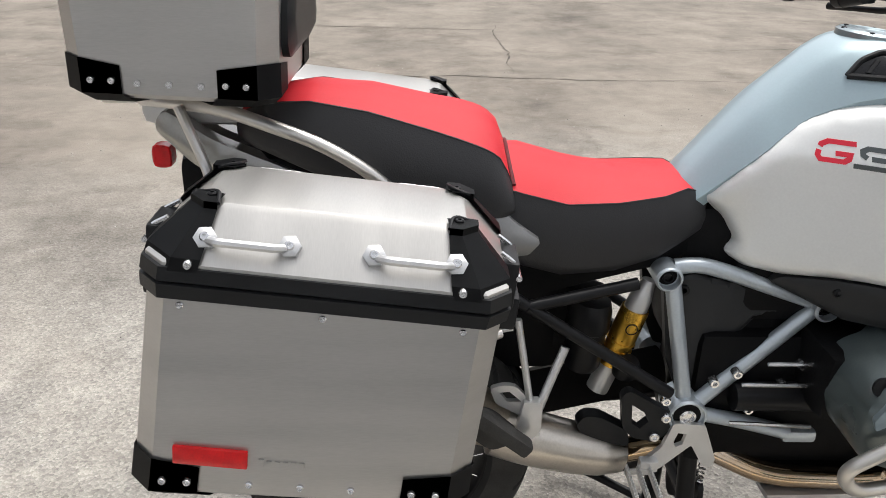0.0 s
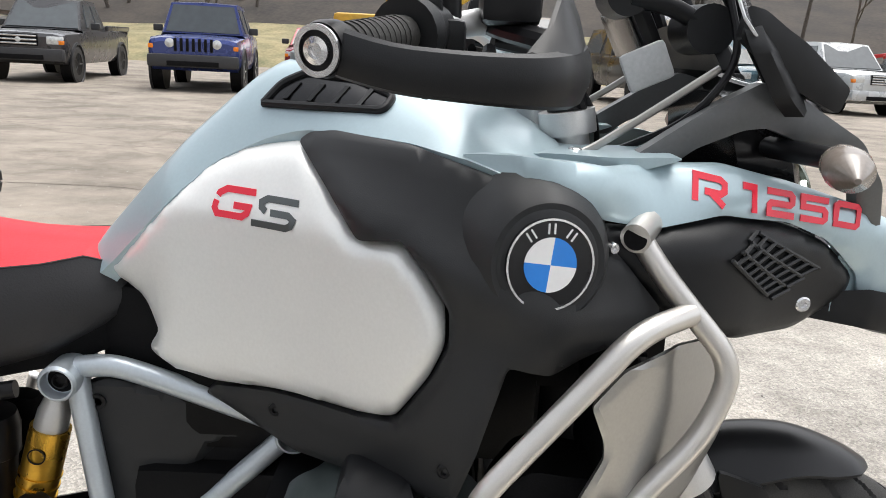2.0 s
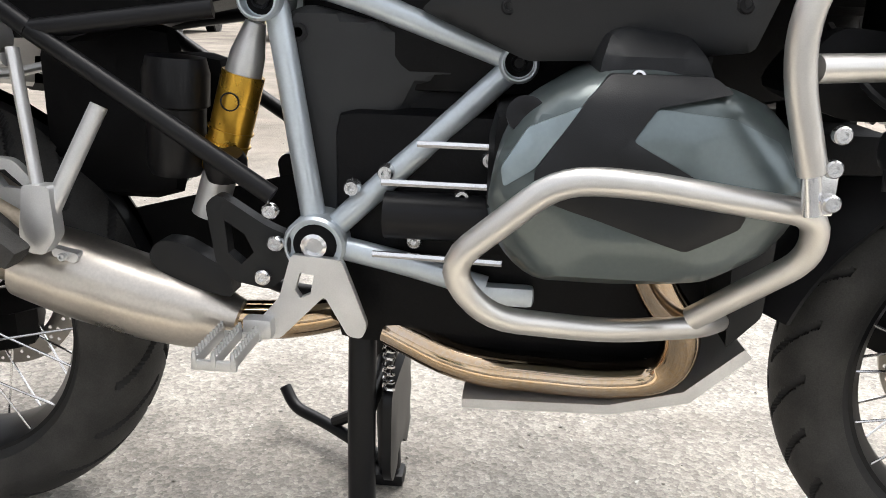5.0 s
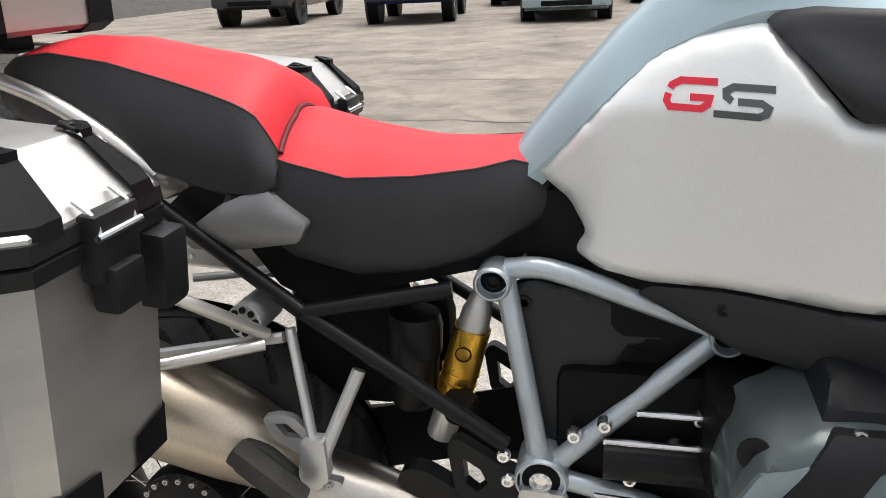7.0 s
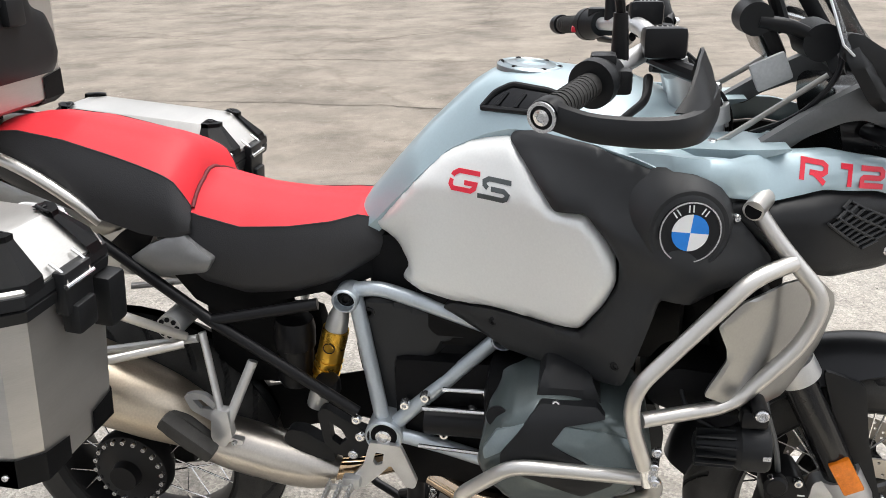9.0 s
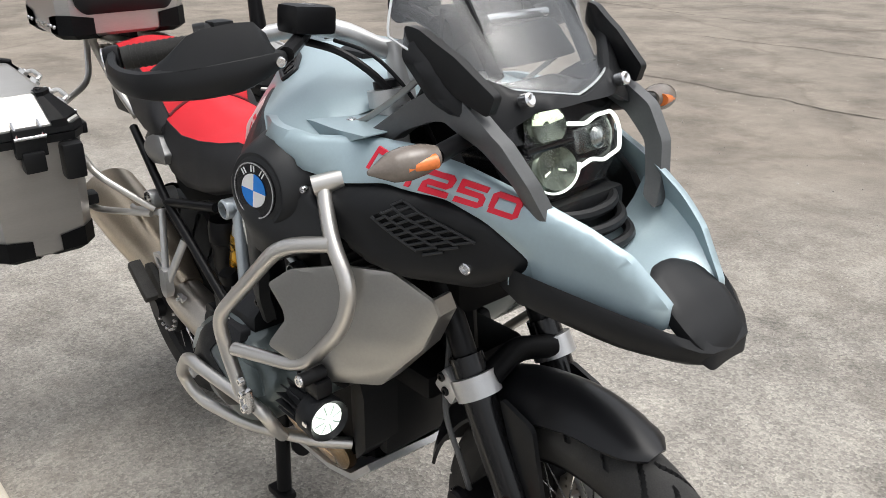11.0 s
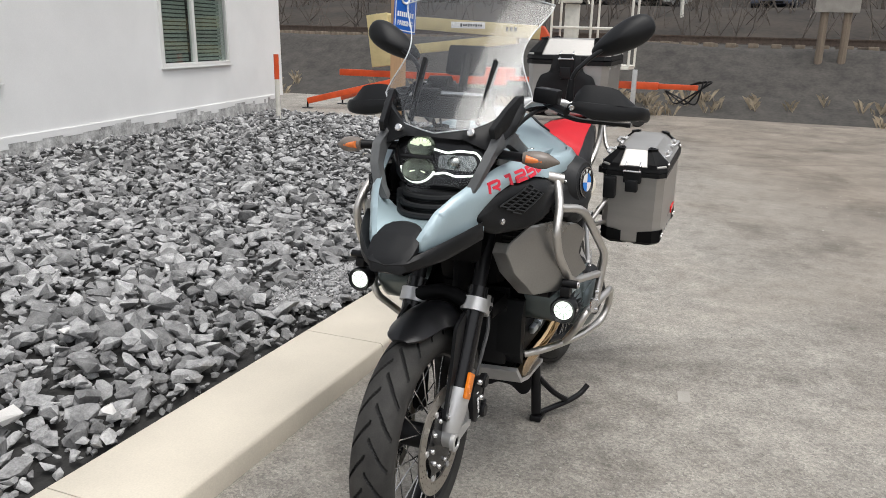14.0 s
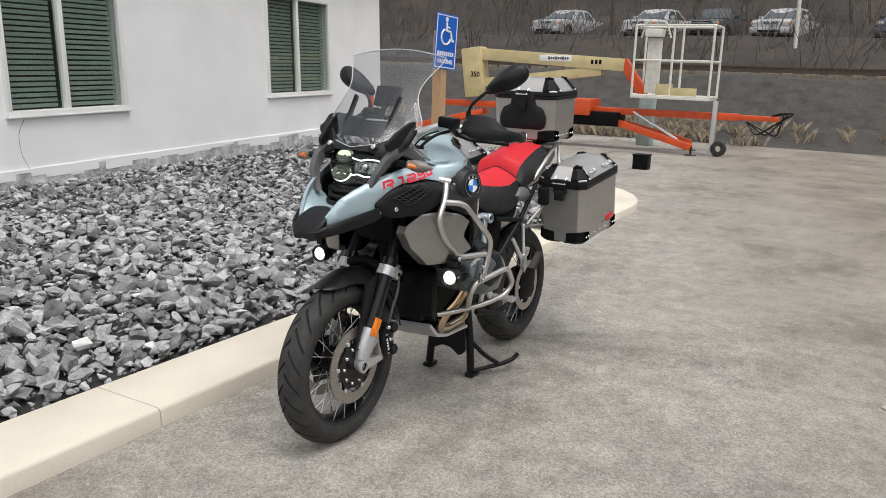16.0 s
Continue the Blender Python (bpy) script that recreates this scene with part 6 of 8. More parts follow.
VENT = [(1.200, 1.036), (1.259, 1.029), (1.339, 1.043), (1.425, 1.031), (1.477, 1.008), (1.528, 0.962), (1.524, 0.943), (1.457, 0.900), (1.374, 0.905), (1.319, 0.925), (1.272, 0.950), (1.232, 0.99)]
GRILLE = [(1.345, 1.004), (1.382, 1.028), (1.468, 0.980), (1.402, 0.958)]


def silver_surf(x, z):
    dent = 0.016 * math.exp(-(((x - 0.645) / 0.035) ** 2 + ((z - 0.872) / 0.05) ** 2))
    return half_width(x, z) + 0.010 - dent


def ribbon(pts, w):
    """The outline of a flat stroke of even width along a polyline."""
    ps = [Vector(p) for p in pts]
    left, right = [], []
    for i, p in enumerate(ps):
        d0 = (p - ps[i - 1]).normalized() if i else (ps[1] - p).normalized()
        d1 = (ps[i + 1] - p).normalized() if i < len(ps) - 1 else d0
        n = (Vector((-d0.y, d0.x)) + Vector((-d1.y, d1.x))).normalized()
        k = w / max(0.5, n.dot(Vector((-d0.y, d0.x))))
        left.append(tuple(p + n * k))
        right.append(tuple(p - n * k))
    return left + right[::-1]


def emblem(s, parent):
    """The tank emblem: two square letters in red and grey, cut by thin gaps."""
    red = [[(0.054, 0.0395), (0.016, 0.0395), (0.007, 0.033), (0.0055, 0.0285)], [(0.0045, 0.022), (0.0035, 0.012), (0.008, 0.0045), (0.041, 0.0045), (0.047, 0.0105), (0.048, 0.0185), (0.028, 0.0185)]]
    grey = [[(0.056, 0.0395), (0.016, 0.0395), (0.009, 0.034), (0.010, 0.027), (0.016, 0.022)], [(0.022, 0.0215), (0.045, 0.0215), (0.052, 0.0165), (0.050, 0.0085), (0.044, 0.0045), (0.0, 0.0045)]]
    for colour, x0, z0, strokes in ((REDINK, 0.757, 0.993, red), (GREYINK, 0.811, 0.989, grey)):
        for st in strokes:
            if s > 0:
                st = [(0.056 - u, v) for u, v in st]
                xo = 0.757 + 0.811 - x0
            else:
                xo = x0
            bm = B()
            panel(bm, ribbon([(xo + u + (0.10 if s < 0 else -0.10) * (v - 0.02), z0 + 0.006 + v * 0.80) for u, v in st], 0.0037), lambda x, z: silver_surf(x, z) + 0.0015, 0.003, 0.0005, 0.012, 0, s)
            part("emblem", bm, colour, parent)


for s in (-1, 1):
    bm = B()
    panel(bm, SILV, silver_surf, 0.02, 0.026, 0.012, 0.012, s)
    sil = part("tank_side_panel", bm, SILVER, bike, "matt silver tank side panel", 60)
    emblem(s, sil)
    bm = B()
    panel(bm, SHROUD, lambda x, z: half_width(x, z) + 0.004 + 0.016 * math.exp(-((z - 1.06 + (x - 0.85) * 0.35) / 0.035) ** 2), 0.02, 0.007, 0.012, 0.007, s)
    shr = part("side_shroud", bm, CHARCOAL, bike, "matt black side shroud", 50)
    for q in ((0.837, 0.768), (1.052, 0.775)):
        bm = B()
        screw(bm, (q[0], s * (half_width(*q) + 0.002), q[1]), (0, s, 0), 0.0085, 0.004)
        part("screw", bm, SATIN, shr)
    part("screw", screw(B(), (1.212, s * 0.292, 1.018), (0.3, s, 0), 0.006, 0.005), CHROME, shr)
    bm = B()
    tube(bm, [(x, s * (half_width(x, z) + 0.0045), z) for x, z in ((1.190, 1.036), (1.166, 1.056), (1.138, 1.066), (1.108, 1.060), (1.086, 1.042), (1.076, 1.012), (1.078, 0.980), (1.094, 0.952), (1.124, 0.928), (1.168, 0.902))], 0.0020, 6, 0.012)
    part("seam", bm, GROOVE, shr)
    # round badge in its dish
    RB = Vector((1.142, s * 0.335, 1.010))
    ax = Vector((0.22, s, 0.06)).normalized()
    bm = B()
    lathe(bm, [(0.088, -0.060), (0.072, -0.022), (0.061, -0.004), (0.058, -0.001), (0.052, -0.002), (0.049, 0.0), (0, 0.0)], RB, ax, 48)
    dish = part("badge_dish", bm, CHARCOAL, shr)
    bm = B()
    lathe(bm, [(0.0445, 0), (0.0445, 0.004), (0.043, 0.0055), (0.0415, 0.004), (0, 0.0042)], RB, ax, 48)
    badge = part("round_badge", bm, GLOSSB, shr, "round black, blue and white badge")
    u = ax.cross(Vector((0, 0, 1))).normalized()
    v = u.cross(ax)
    o = RB + ax * 0.0048
    bm = B()
    lathe(bm, [(0.0446, 0.004), (0.0446, 0.006), (0.0425, 0.006), (0.0425, 0.004)], RB, ax, 48, True)
    part("badge_ring", bm, CHROME, badge)
    for k, mt in enumerate((WHITEINK, BLUEINK, WHITEINK, BLUEINK)):
        bm = B()
        a0 = math.pi / 2 * k + (0.12 if s < 0 else 0.12)
        fan = [o + (u * math.cos(a) + v * math.sin(a)) * 0.0265 for a in np.linspace(a0, a0 + math.pi / 2, 10)]
        bm.faces.new([bm.verts.new(p) for p in [o] + fan])
        ret = bmesh.ops.extrude_face_region(bm, geom=bm.faces[:])
        bmesh.ops.translate(bm, verts=[e for e in ret["geom"] if isinstance(e, bmesh.types.BMVert)], vec=ax * 0.0012)
        part("badge_quarter", bm, mt, badge)
    bm = B()
    for k in (-1, 0, 1):
        a = math.pi / 2 + k * 0.62
        p = o + (u * math.cos(a) + v * math.sin(a)) * 0.0345
        for e in (-1, 1):
            q = p + (u * math.sin(a) - v * math.cos(a)) * 0.003 * e
            d = (u * math.cos(a) + v * math.sin(a)) * 0.005
            tube(bm, [q - d, q + d], 0.0011, 5, 0)
    part("badge_marks", bm, WHITEINK, badge)
    bm = B()
    panel(bm, BLADE, lambda x, z: half_width(x, z) + 0.002, 0.014, 0.010, 0.016, 0.010, s)
    bl = part("beak_side", bm, BLUE, bike, "glossy ice-blue beak side panel", 50)
    # red model lettering in square strokes
    glyphs = ((0.040, (((0.1, 0), (0.1, 0.9), (0.8, 0.9), (0.94, 0.78), (0.94, 0.52), (0.82, 0.40), (0.36, 0.40)), ((0.52, 0.40), (0.92, 0.0)))), (0.003, ()),
              (0.024, (((0.0, 0.9), (0.62, 0.9), (0.62, 0.0)),)),
              (0.034, (((0.0, 0.9), (0.84, 0.9), (0.93, 0.80), (0.93, 0.58), (0.84, 0.48), (0.16, 0.48), (0.07, 0.38), (0.07, 0.1), (1.0, 0.1)),)),
              (0.034, (((1.0, 0.9), (0.08, 0.9), (0.08, 0.54), (0.84, 0.54), (0.93, 0.44), (0.93, 0.20), (0.84, 0.1), (0.0, 0.1)),)),
              (0.036, (((0.0, 0.1), (0.84, 0.1), (0.93, 0.2), (0.93, 0.8), (0.84, 0.9), (0.16, 0.9), (0.07, 0.8), (0.07, 0.22)),)))
    u, (x0, z0, slope, go) = 0.0, ((1.302, 1.062, -0.19, 1) if s < 0 else (1.503, 1.017, 0.21, -1))
    for wd, strokes in glyphs:
        for st in strokes:
            bm = B()
            pts = [(x0 + go * (u + p * wd + 0.004 * q), z0 + slope * (u + p * wd) + q * 0.0275) for p, q in st]
            panel(bm, ribbon(pts, 0.0034), lambda x, z: half_width(x, z) + 0.0036, 0.003, 0.0004, 0.010, 0, s)
            part("lettering", bm, REDINK, bl)
        u += wd + 0.0085
    bm = B()
    panel(bm, VENT, lambda x, z: half_width(x, z) - 0.004 - 0.02 * max(0, 0.93 - z) / 0.05, 0.02, 0.012, 0.014, 0.014, s)
    ve = part("side_vent", bm, PLASTIC, bike, "black vented side fairing", 50)
    bm = B()
    vsurf = lambda x, z: half_width(x, z) - 0.004 - 0.02 * max(0, 0.93 - z) / 0.05
    # near-black panel paints the recess shade; paler bars paint the light they catch
    panel(bm, GRILLE, lambda x, z: vsurf(x, z) + 0.0015, 0.004, 0.001, 0.02, 0.004, s)
    vg = part("vent_grille", bm, DARK, ve, "honeycomb vent grille, near-black panel for the shaded recess under paler bars")
    ga, gb, gc, gd = [Vector(q) for q in GRILLE]
    spot = lambda u, v: gb.lerp(gc, u).lerp(ga.lerp(gd, u), v)
    lines = [[spot(u, v) for u in np.linspace(0, 1, 5)] for v in (0, 1 / 3, 2 / 3, 1)]
    lines += [[spot(j / 7 + 0.07 * k - 0.03, k / 3), spot(j / 7 + 0.07 * k - 0.03, (k + 1) / 3)] for k in range(3) for j in range(8)]
    for ln in lines:
        bar = tube(B(), [(p.x, s * (vsurf(p.x, p.y) + 0.0035), p.y) for p in ln], 0.0024, 6, 0)
        part("grille_bar", bar, CHARCOAL, vg)
    bm = B()
    screw(bm, (1.455, s * (half_width(1.455, 0.94) - 0.0035), 0.938), (0.2, s, 0), 0.009, 0.004)
    part("screw", bm, CHROME, ve)
    # tank vent with slats
    bm = B()
    vs = lambda x, z: tank_y(x, z) + 0.0035
    panel(bm, [(0.812, 1.130), (0.832, 1.150), (0.862, 1.163), (0.925, 1.158), (0.968, 1.146), (0.960, 1.136)], vs, 0.012, 0.002, 0.010, 0.008, s)
    tv = part("tank_vent", bm, GLOSSB, bike)
    for k in range(4):
        bm = B()
        xa = 0.832 + k * 0.032
        panel(bm, [(xa, 1.135), (xa + 0.006, 1.135), (xa + 0.022, 1.154), (xa + 0.016, 1.154)], lambda x, z: vs(x, z) + 0.004, 0.006, 0.001, 0.02, 0, s)
        part("slat", bm, PLASTIC, tv)
    bm = B()
    loop = [(0.807, 1.127), (0.829, 1.152), (0.860, 1.166), (0.928, 1.161), (0.974, 1.147), (0.964, 1.132), (0.807, 1.127)]
    tube(bm, [(x, s * vs(x, z), z) for x, z in loop], 0.005, 8, 0.01)
    part("vent_frame", bm, PLASTIC, tv)
    # grey strut beside the headlight
    bm = B()
    panel(bm, [(1.234, 1.088), (1.331, 1.153), (1.390, 1.184), (1.418, 1.176), (1.497, 1.124), (1.534, 1.075), (1.564, 0.986), (1.534, 0.998), (1.505, 1.070), (1.462, 1.108), (1.400, 1.134), (1.372, 1.130), (1.319, 1.108), (1.29, 1.086)],
          lambda x, z: curve(x, [1.23, 1.39, 1.44], [0.196, 0.174, 0.168]) + (curve(z, [0.985, 1.02, 1.08, 1.13, 1.18], [0.116, 0.142, 0.166, 0.178, 0.172]) - 0.168) * min(1.0, max(0.0, (x - 1.385) / 0.05)), 0.024, 0.005, 0.012, 0.008, s)
    part("fairing_strut", bm, STRUT, bike, "grey plastic strut beside the headlight")
    # inner screen side and chrome edge
    bm = B()
    panel(bm, [(1.345, 1.228), (1.350, 1.262), (1.372, 1.258), (1.425, 1.226), (1.480, 1.180), (1.470, 1.152), (1.42, 1.176)], lambda x, z: 0.200 - 0.26 * (x - 1.35), 0.014, 0.004, 0.012, 0.006, s)
    part("cockpit_side", bm, PLASTIC, bike)
    bm = B()
    slab(bm, [(1.08, 1.092), (1.14, 1.102), (1.22, 1.100), (1.30, 1.104), (1.24, 1.085), (1.15, 1.080)], s * 0.12, s * 0.240, 0.012, corner=0.02)
    part("inner_cowl", bm, BLUE, bike)
    bm = B()
    tube(bm, [(1.160, s * 0.185, 1.085), (1.20, s * 0.172, 1.098), (1.266, s * 0.157, 1.140), (1.345, s * 0.150, 1.195)], 0.005, 8, 0.05, True, None, 0.5)
    part("cowl_edge", bm, SHIELD, bike)
    for q in ((1.109, 0.20, 1.099), (1.185, 0.18, 1.099)):
        part("cowl_screw", screw(B(), (q[0], s * q[1], q[2]), (0, 0, 1), 0.008, 0.004), CHROME, bike)
    # turn signal
    bm = B()
    tube(bm, [(1.415, s * 0.14, 1.110), (1.448, s * 0.235, 1.110)], 0.0125, 12, 0)
    ts = part("turn_signal", bm, SATIN, bike)
    bm = B()
    tube(bm, [(1.448, s * 0.232, 1.110), (1.444, s * 0.245, 1.109), (1.436, s * 0.285, 1.105), (1.425, s * 0.325, 1.101)], 0.022, 18, 0.01, True, [0.014, 0.024, 0.020, 0.003])
    part("lens", bm, mat("smoke_lens" if s < 0 else "smoke_lens_2", (0.17, 0.145, 0.125), 0.2, var=0.1), ts)
    bm = B()
    tube(bm, [(1.460, s * 0.245, 1.109), (1.450, s * 0.285, 1.105)], 0.010, 12, 0, True, [0.010, 0.008])
    part("amber_reflector", bm, AMBERGLASS, ts)

# beak middle
bm = B()
rows = []
for x in np.linspace(1.50, 1.70, 10):
    w = half_width(x, 0.95) - 0.012
    zc = curve(x, [1.50, 1.58, 1.64, 1.70], [0.938, 0.944, 0.943, 0.912])
    zb = curve(x, [1.50, 1.70], [0.92, 0.895])
    rise = curve(x, [1.50, 1.60, 1.70], [0.085, 0.052, 0.012])
    rows.append([(x, w * f, zc + rise * abs(f) ** 3) for f in np.linspace(-1, 1, 11)] + [(x, w * f, zb) for f in np.linspace(1, -1, 11)])
loft(bm, rows, True, True)
part("beak_middle", bm, BLUE, bike, "ice-blue beak centre", 50)
bm = B()
INS = [(-0.024, 1.640), (0.024, 1.640), (0.050, 1.656), (0.064, 1.700), (0.060, 1.735), (0.042, 1.757), (-0.042, 1.757), (-0.060, 1.735), (-0.064, 1.700), (-0.050, 1.656)]


def ins_z(x):
    return curve(x, [1.63, 1.66, 1.70, 1.735, 1.757], [0.952, 0.943, 0.922, 0.892, 0.866])


panel(bm, INS, lambda y, x: 0.0, 0.02, 0.006, 0.012, 0.010, 1, (), lambda y, d, x: (x, y, ins_z(x) + d + 0.011 - abs(y) * 0.10))
part("beak_insert", bm, PLASTIC, bike, "black beak nose insert")
bm = B()
rows = []
for y in np.linspace(-1, 1, 25):
    a = abs(y)
    xf = curve(a, [0, 0.25, 0.4, 0.62, 0.85, 1.0], [1.758, 1.756, 1.738, 1.695, 1.62, 1.55])
    yy = y * 0.166
    zt = curve(a, [0, 0.35, 0.7, 1.0], [0.882, 0.890, 0.922, 0.952])
    zb = curve(a, [0, 0.3, 0.7, 1.0], [0.846, 0.850, 0.872, 0.905])
    rows.append([(xf - 0.012, yy, zt), (xf, yy, zt - 0.012), (xf - 0.004, yy, zb + 0.008), (xf - 0.02, yy, zb), (xf - 0.07, yy * 0.9, zb + 0.004), (xf - 0.06, yy * 0.9, zt - 0.01)])
loft(bm, rows, True, True)
part("beak_lip", bm, PLASTIC, bike, "black lower beak lip", 50)
bm = B()
for k in range(3):
    z = 0.996 - k * 0.021
    tube(bm, [(1.44 + k * 0.02, -0.112 + k * 0.008, z + 0.012), (1.515 + k * 0.018, -0.06, z), (1.525 + k * 0.018, 0, z - 0.003), (1.515 + k * 0.018, 0.06, z), (1.44 + k * 0.02, 0.112 - k * 0.008, z + 0.012)], 0.009, 8, 0.05)
box(bm, (1.46, 0, 0.975), (0.08, 0.2, 0.07), 0.01)
part("front_grille", bm, PLASTIC, bike)
bm = B()
box(bm, (1.52, 0, 0.895), (0.26, 0.10, 0.05), 0.02)
part("beak_support", bm, DARK, bike)

# headlight
FIT = lambda p: fairing(p) + Vector((0, 0, 0.008))
HL = lambda y, z: 1.492 - 0.9 * y * y - (z - 1.0) * 0.28
FACE = lambda y, d, z: (HL(y, z) + d, y, z)
bm = B()
panel(bm, [(-0.138, 1.085), (-0.122, 1.135), (-0.085, 1.156), (0.085, 1.156), (0.130, 1.135), (0.146, 1.090), (0.132, 1.035), (0.085, 1.008), (-0.07, 0.998), (-0.118, 1.03)], lambda y, z: 0.0, 0.06, 0.010, 0.016, 0.02, 1, (), FACE)
hl = part("headlight", bm, GLOSSB, bike, "asymmetrical twin headlight, switched on")
for cz, r, mt in ((1.112, 0.040, LAMPLIT), (1.052, 0.047, LAMPLIT)):
    bm = B()
    c = Vector(FACE(-0.045, 0.002, cz))
    lathe(bm, [(r, 0), (r, 0.006), (r * 0.9, 0.010), (r * 0.5, 0.005), (0, 0.003)], c, (1, 0, 0.25), 32)
    for v in bm.verts:
        v.co.z = c.z + (v.co.z - c.z) * (0.74 if cz > 1.08 else 0.70)
    refl = part("reflector", bm, mt, hl)
    for k in range(7):
        bm = B()
        a = radians(-66 + k * 22) + (math.pi / 2 if cz > 1.07 else -math.pi / 2)
        tube(bm, [c + Vector((0.004, math.cos(a) * r * 0.2, math.sin(a) * r * 0.15)), c + Vector((0.006, math.cos(a) * r * 0.82, math.sin(a) * r * 0.58))], 0.004, 6, 0, True, [0.0018, 0.0048])
        part("rib", bm, LAMPDIM, refl)
bm = B()
tube(bm, [FACE(-0.045 + 0.052 * math.cos(a), 0.008, 1.066 + 0.046 * math.sin(a)) for a in np.linspace(radians(190), radians(342), 22)], 0.0035, 8, 0)
part("light_ring", bm, LAMP, hl, "lit daytime running light")
bm = B()
q = [(-0.004, 1.108), (0.035, 1.101), (0.065, 1.108), (0.110, 1.106), (0.125, 1.092), (0.129, 1.074), (0.117, 1.048), (0.065, 1.043), (0.035, 1.051), (0.004, 1.045)]
tube(bm, [FACE(y, 0.008, z) for y, z in q], 0.0032, 8, 0.008)
part("light_ring", bm, LAMP, hl, "lit daytime running light")
bm = B()
panel(bm, [(0.010, 1.094), (0.104, 1.097), (0.116, 1.076), (0.104, 1.056), (0.010, 1.060)], lambda y, z: 0.004, 0.004, 0.002, 0.02, 0.008, 1, (), FACE)
part("projector", bm, LAMPGLASS, hl)
bm = B()
lathe(bm, [(0.017, 0), (0.017, 0.008), (0.010, 0.014), (0, 0.016)], FACE(0.055, 0.003, 1.077), (1, 0, 0.25), 24)
part("projector_lens", bm, LAMPGLASS, hl)
bm = B()
box(bm, FACE(-0.05, 0.006, 1.086), (0.02, 0.10, 0.012), 0.005)
part("lamp_divider", bm, GLOSSB, hl)
bm = B()
panel(bm, [(-0.100, 1.07), (-0.085, 1.125), (-0.045, 1.138), (-0.005, 1.118), (0.02, 1.096), (0.10, 1.096), (0.120, 1.07), (0.115, 1.03), (0.09, 1.018), (0.02, 1.022), (-0.02, 0.998), (-0.06, 0.994), (-0.092, 1.015)], lambda y, z: 0.014, 0.002, 0.002, 0.03, 0.012, 1, (), FACE)
gl = part("lamp_cover", bm, GLASS, hl)
gl.visible_shadow = False

# windscreen and cockpit
FIT = fairing


def screen_at(y, z):
    t = (z - 1.16) / 0.36
    return 1.485 - 0.27 * t - 0.02 * t * t - max(0.3, 2.0 - 1.6 * t) * y * y


HWV = [(1.248, 0.220), (1.275, 0.208), (1.335, 0.176), (1.375, 0.166), (1.42, 0.180), (1.47, 0.214), (1.50, 0.226)]


def screen_point(u, v):
    """A point of the screen: u across from edge to edge, v from the lower edge to the top."""
    zs = 1.248 + 0.252 * v
    hw = sum(curve(zs + d, [p[0] for p in HWV], [p[1] for p in HWV]) for d in (-0.02, -0.01, 0, 0.01, 0.02)) / 5
    low = curve(abs(u), [0, 0.5, 0.83, 1.0], [1.160, 1.178, 1.210, 1.248])
    z = zs - (1 - v) ** 1.6 * (1.248 - low) + 0.030 * v ** 3 * (1 - u * u)
    return Vector((screen_at(u * hw, z), u * hw, z))


bm = B()
rows = []
for v in np.linspace(0, 1, 30):
    face = [screen_point(u, v) for u in np.linspace(-1, 1, 29)]
    rows.append(face + [p - Vector((0.004, 0, 0)) for p in face[::-1]])
loft(bm, rows, True, True)
ws = part("windscreen", bm, SCREEN, bike, "tall clear plastic windscreen", 60)
ws.visible_shadow = False
bm = B()
rim = [screen_point(u, 0) for u in np.linspace(-1, 1, 25)] + [screen_point(1, v) for v in np.linspace(0, 1, 25)][1:] + [screen_point(u, 1) for u in np.linspace(1, -1, 25)][1:] + [screen_point(-1, v) for v in np.linspace(1, 0, 25)][1:]
tube(bm, [p - Vector((0.002, 0, 0)) for p in rim], 0.0019, 5, 0)
part("screen_edge", bm, mat("frosted_edge", (0.62, 0.64, 0.65), 0.3, var=0.03), ws)
for s in (-1, 1):
    bm = B()
    tube(bm, [(screen_at(s * 0.098, 1.185) - 0.022, s * 0.098, 1.185), (screen_at(s * 0.10, 1.34) - 0.012, s * 0.105, 1.343)], 0.013, 10, 0, True, [0.012, 0.014], 0.6)
    part("screen_arm", bm, SATIN, bike)
    bm = B()
    lathe(bm, [(0.010, -0.01), (0.010, 0.004), (0.007, 0.006), (0, 0.005)], (1.482, s * 0.103, 1.168), (1, 0, 0.4), 16)
    part("screen_screw", bm, CHROME, ws)
bm = B()
sur = [(0.0, 1.158), (0.10, 1.176), (0.168, 1.212), (0.195, 1.246), (0.207, 1.220), (0.192, 1.165), (0.150, 1.12), (0.085, 1.148), (0.0, 1.152)]
sur = sur + [(-y, z) for y, z in sur[::-1]][1:-1]
panel(bm, sur, lambda y, z: 0.0, 0.02, 0.006, 0.016, 0.008, 1, (), lambda y, d, z: (screen_at(y, z) + d + 0.012 - max(0, 1.2 - z) * 0.1, y, z))
part("headlight_surround", bm, PLASTIC, bike, "black headlight surround", 50)
bm = B()
panel(bm, [(-0.13, 1.19), (0.13, 1.19), (0.10, 1.245), (-0.10, 1.245)], lambda y, z: 0.0, 0.02, 0.008, 0.02, 0.01, 1, (), lambda y, d, z: (1.40 + d - (z - 1.19) * 0.6 - y * y, y, z))
part("cockpit_cowl", bm, PLASTIC, bike)
bm = B()
box(bm, (0, 0, 0), (0.025, 0.18, 0.075), 0.012, Matrix.Translation((1.275, 0, 1.235)) @ Matrix.Rotation(radians(-28), 4, "Y"))
dash = part("instrument_display", bm, SATIN, bike, "black rider display behind the screen")
bm = B()
box(bm, (0, 0, 0), (0.003, 0.160, 0.060), 0.002, Matrix.Translation((1.275, 0, 1.235)) @ Matrix.Rotation(radians(-28), 4, "Y") @ Matrix.Translation((-0.0135, 0, 0)))
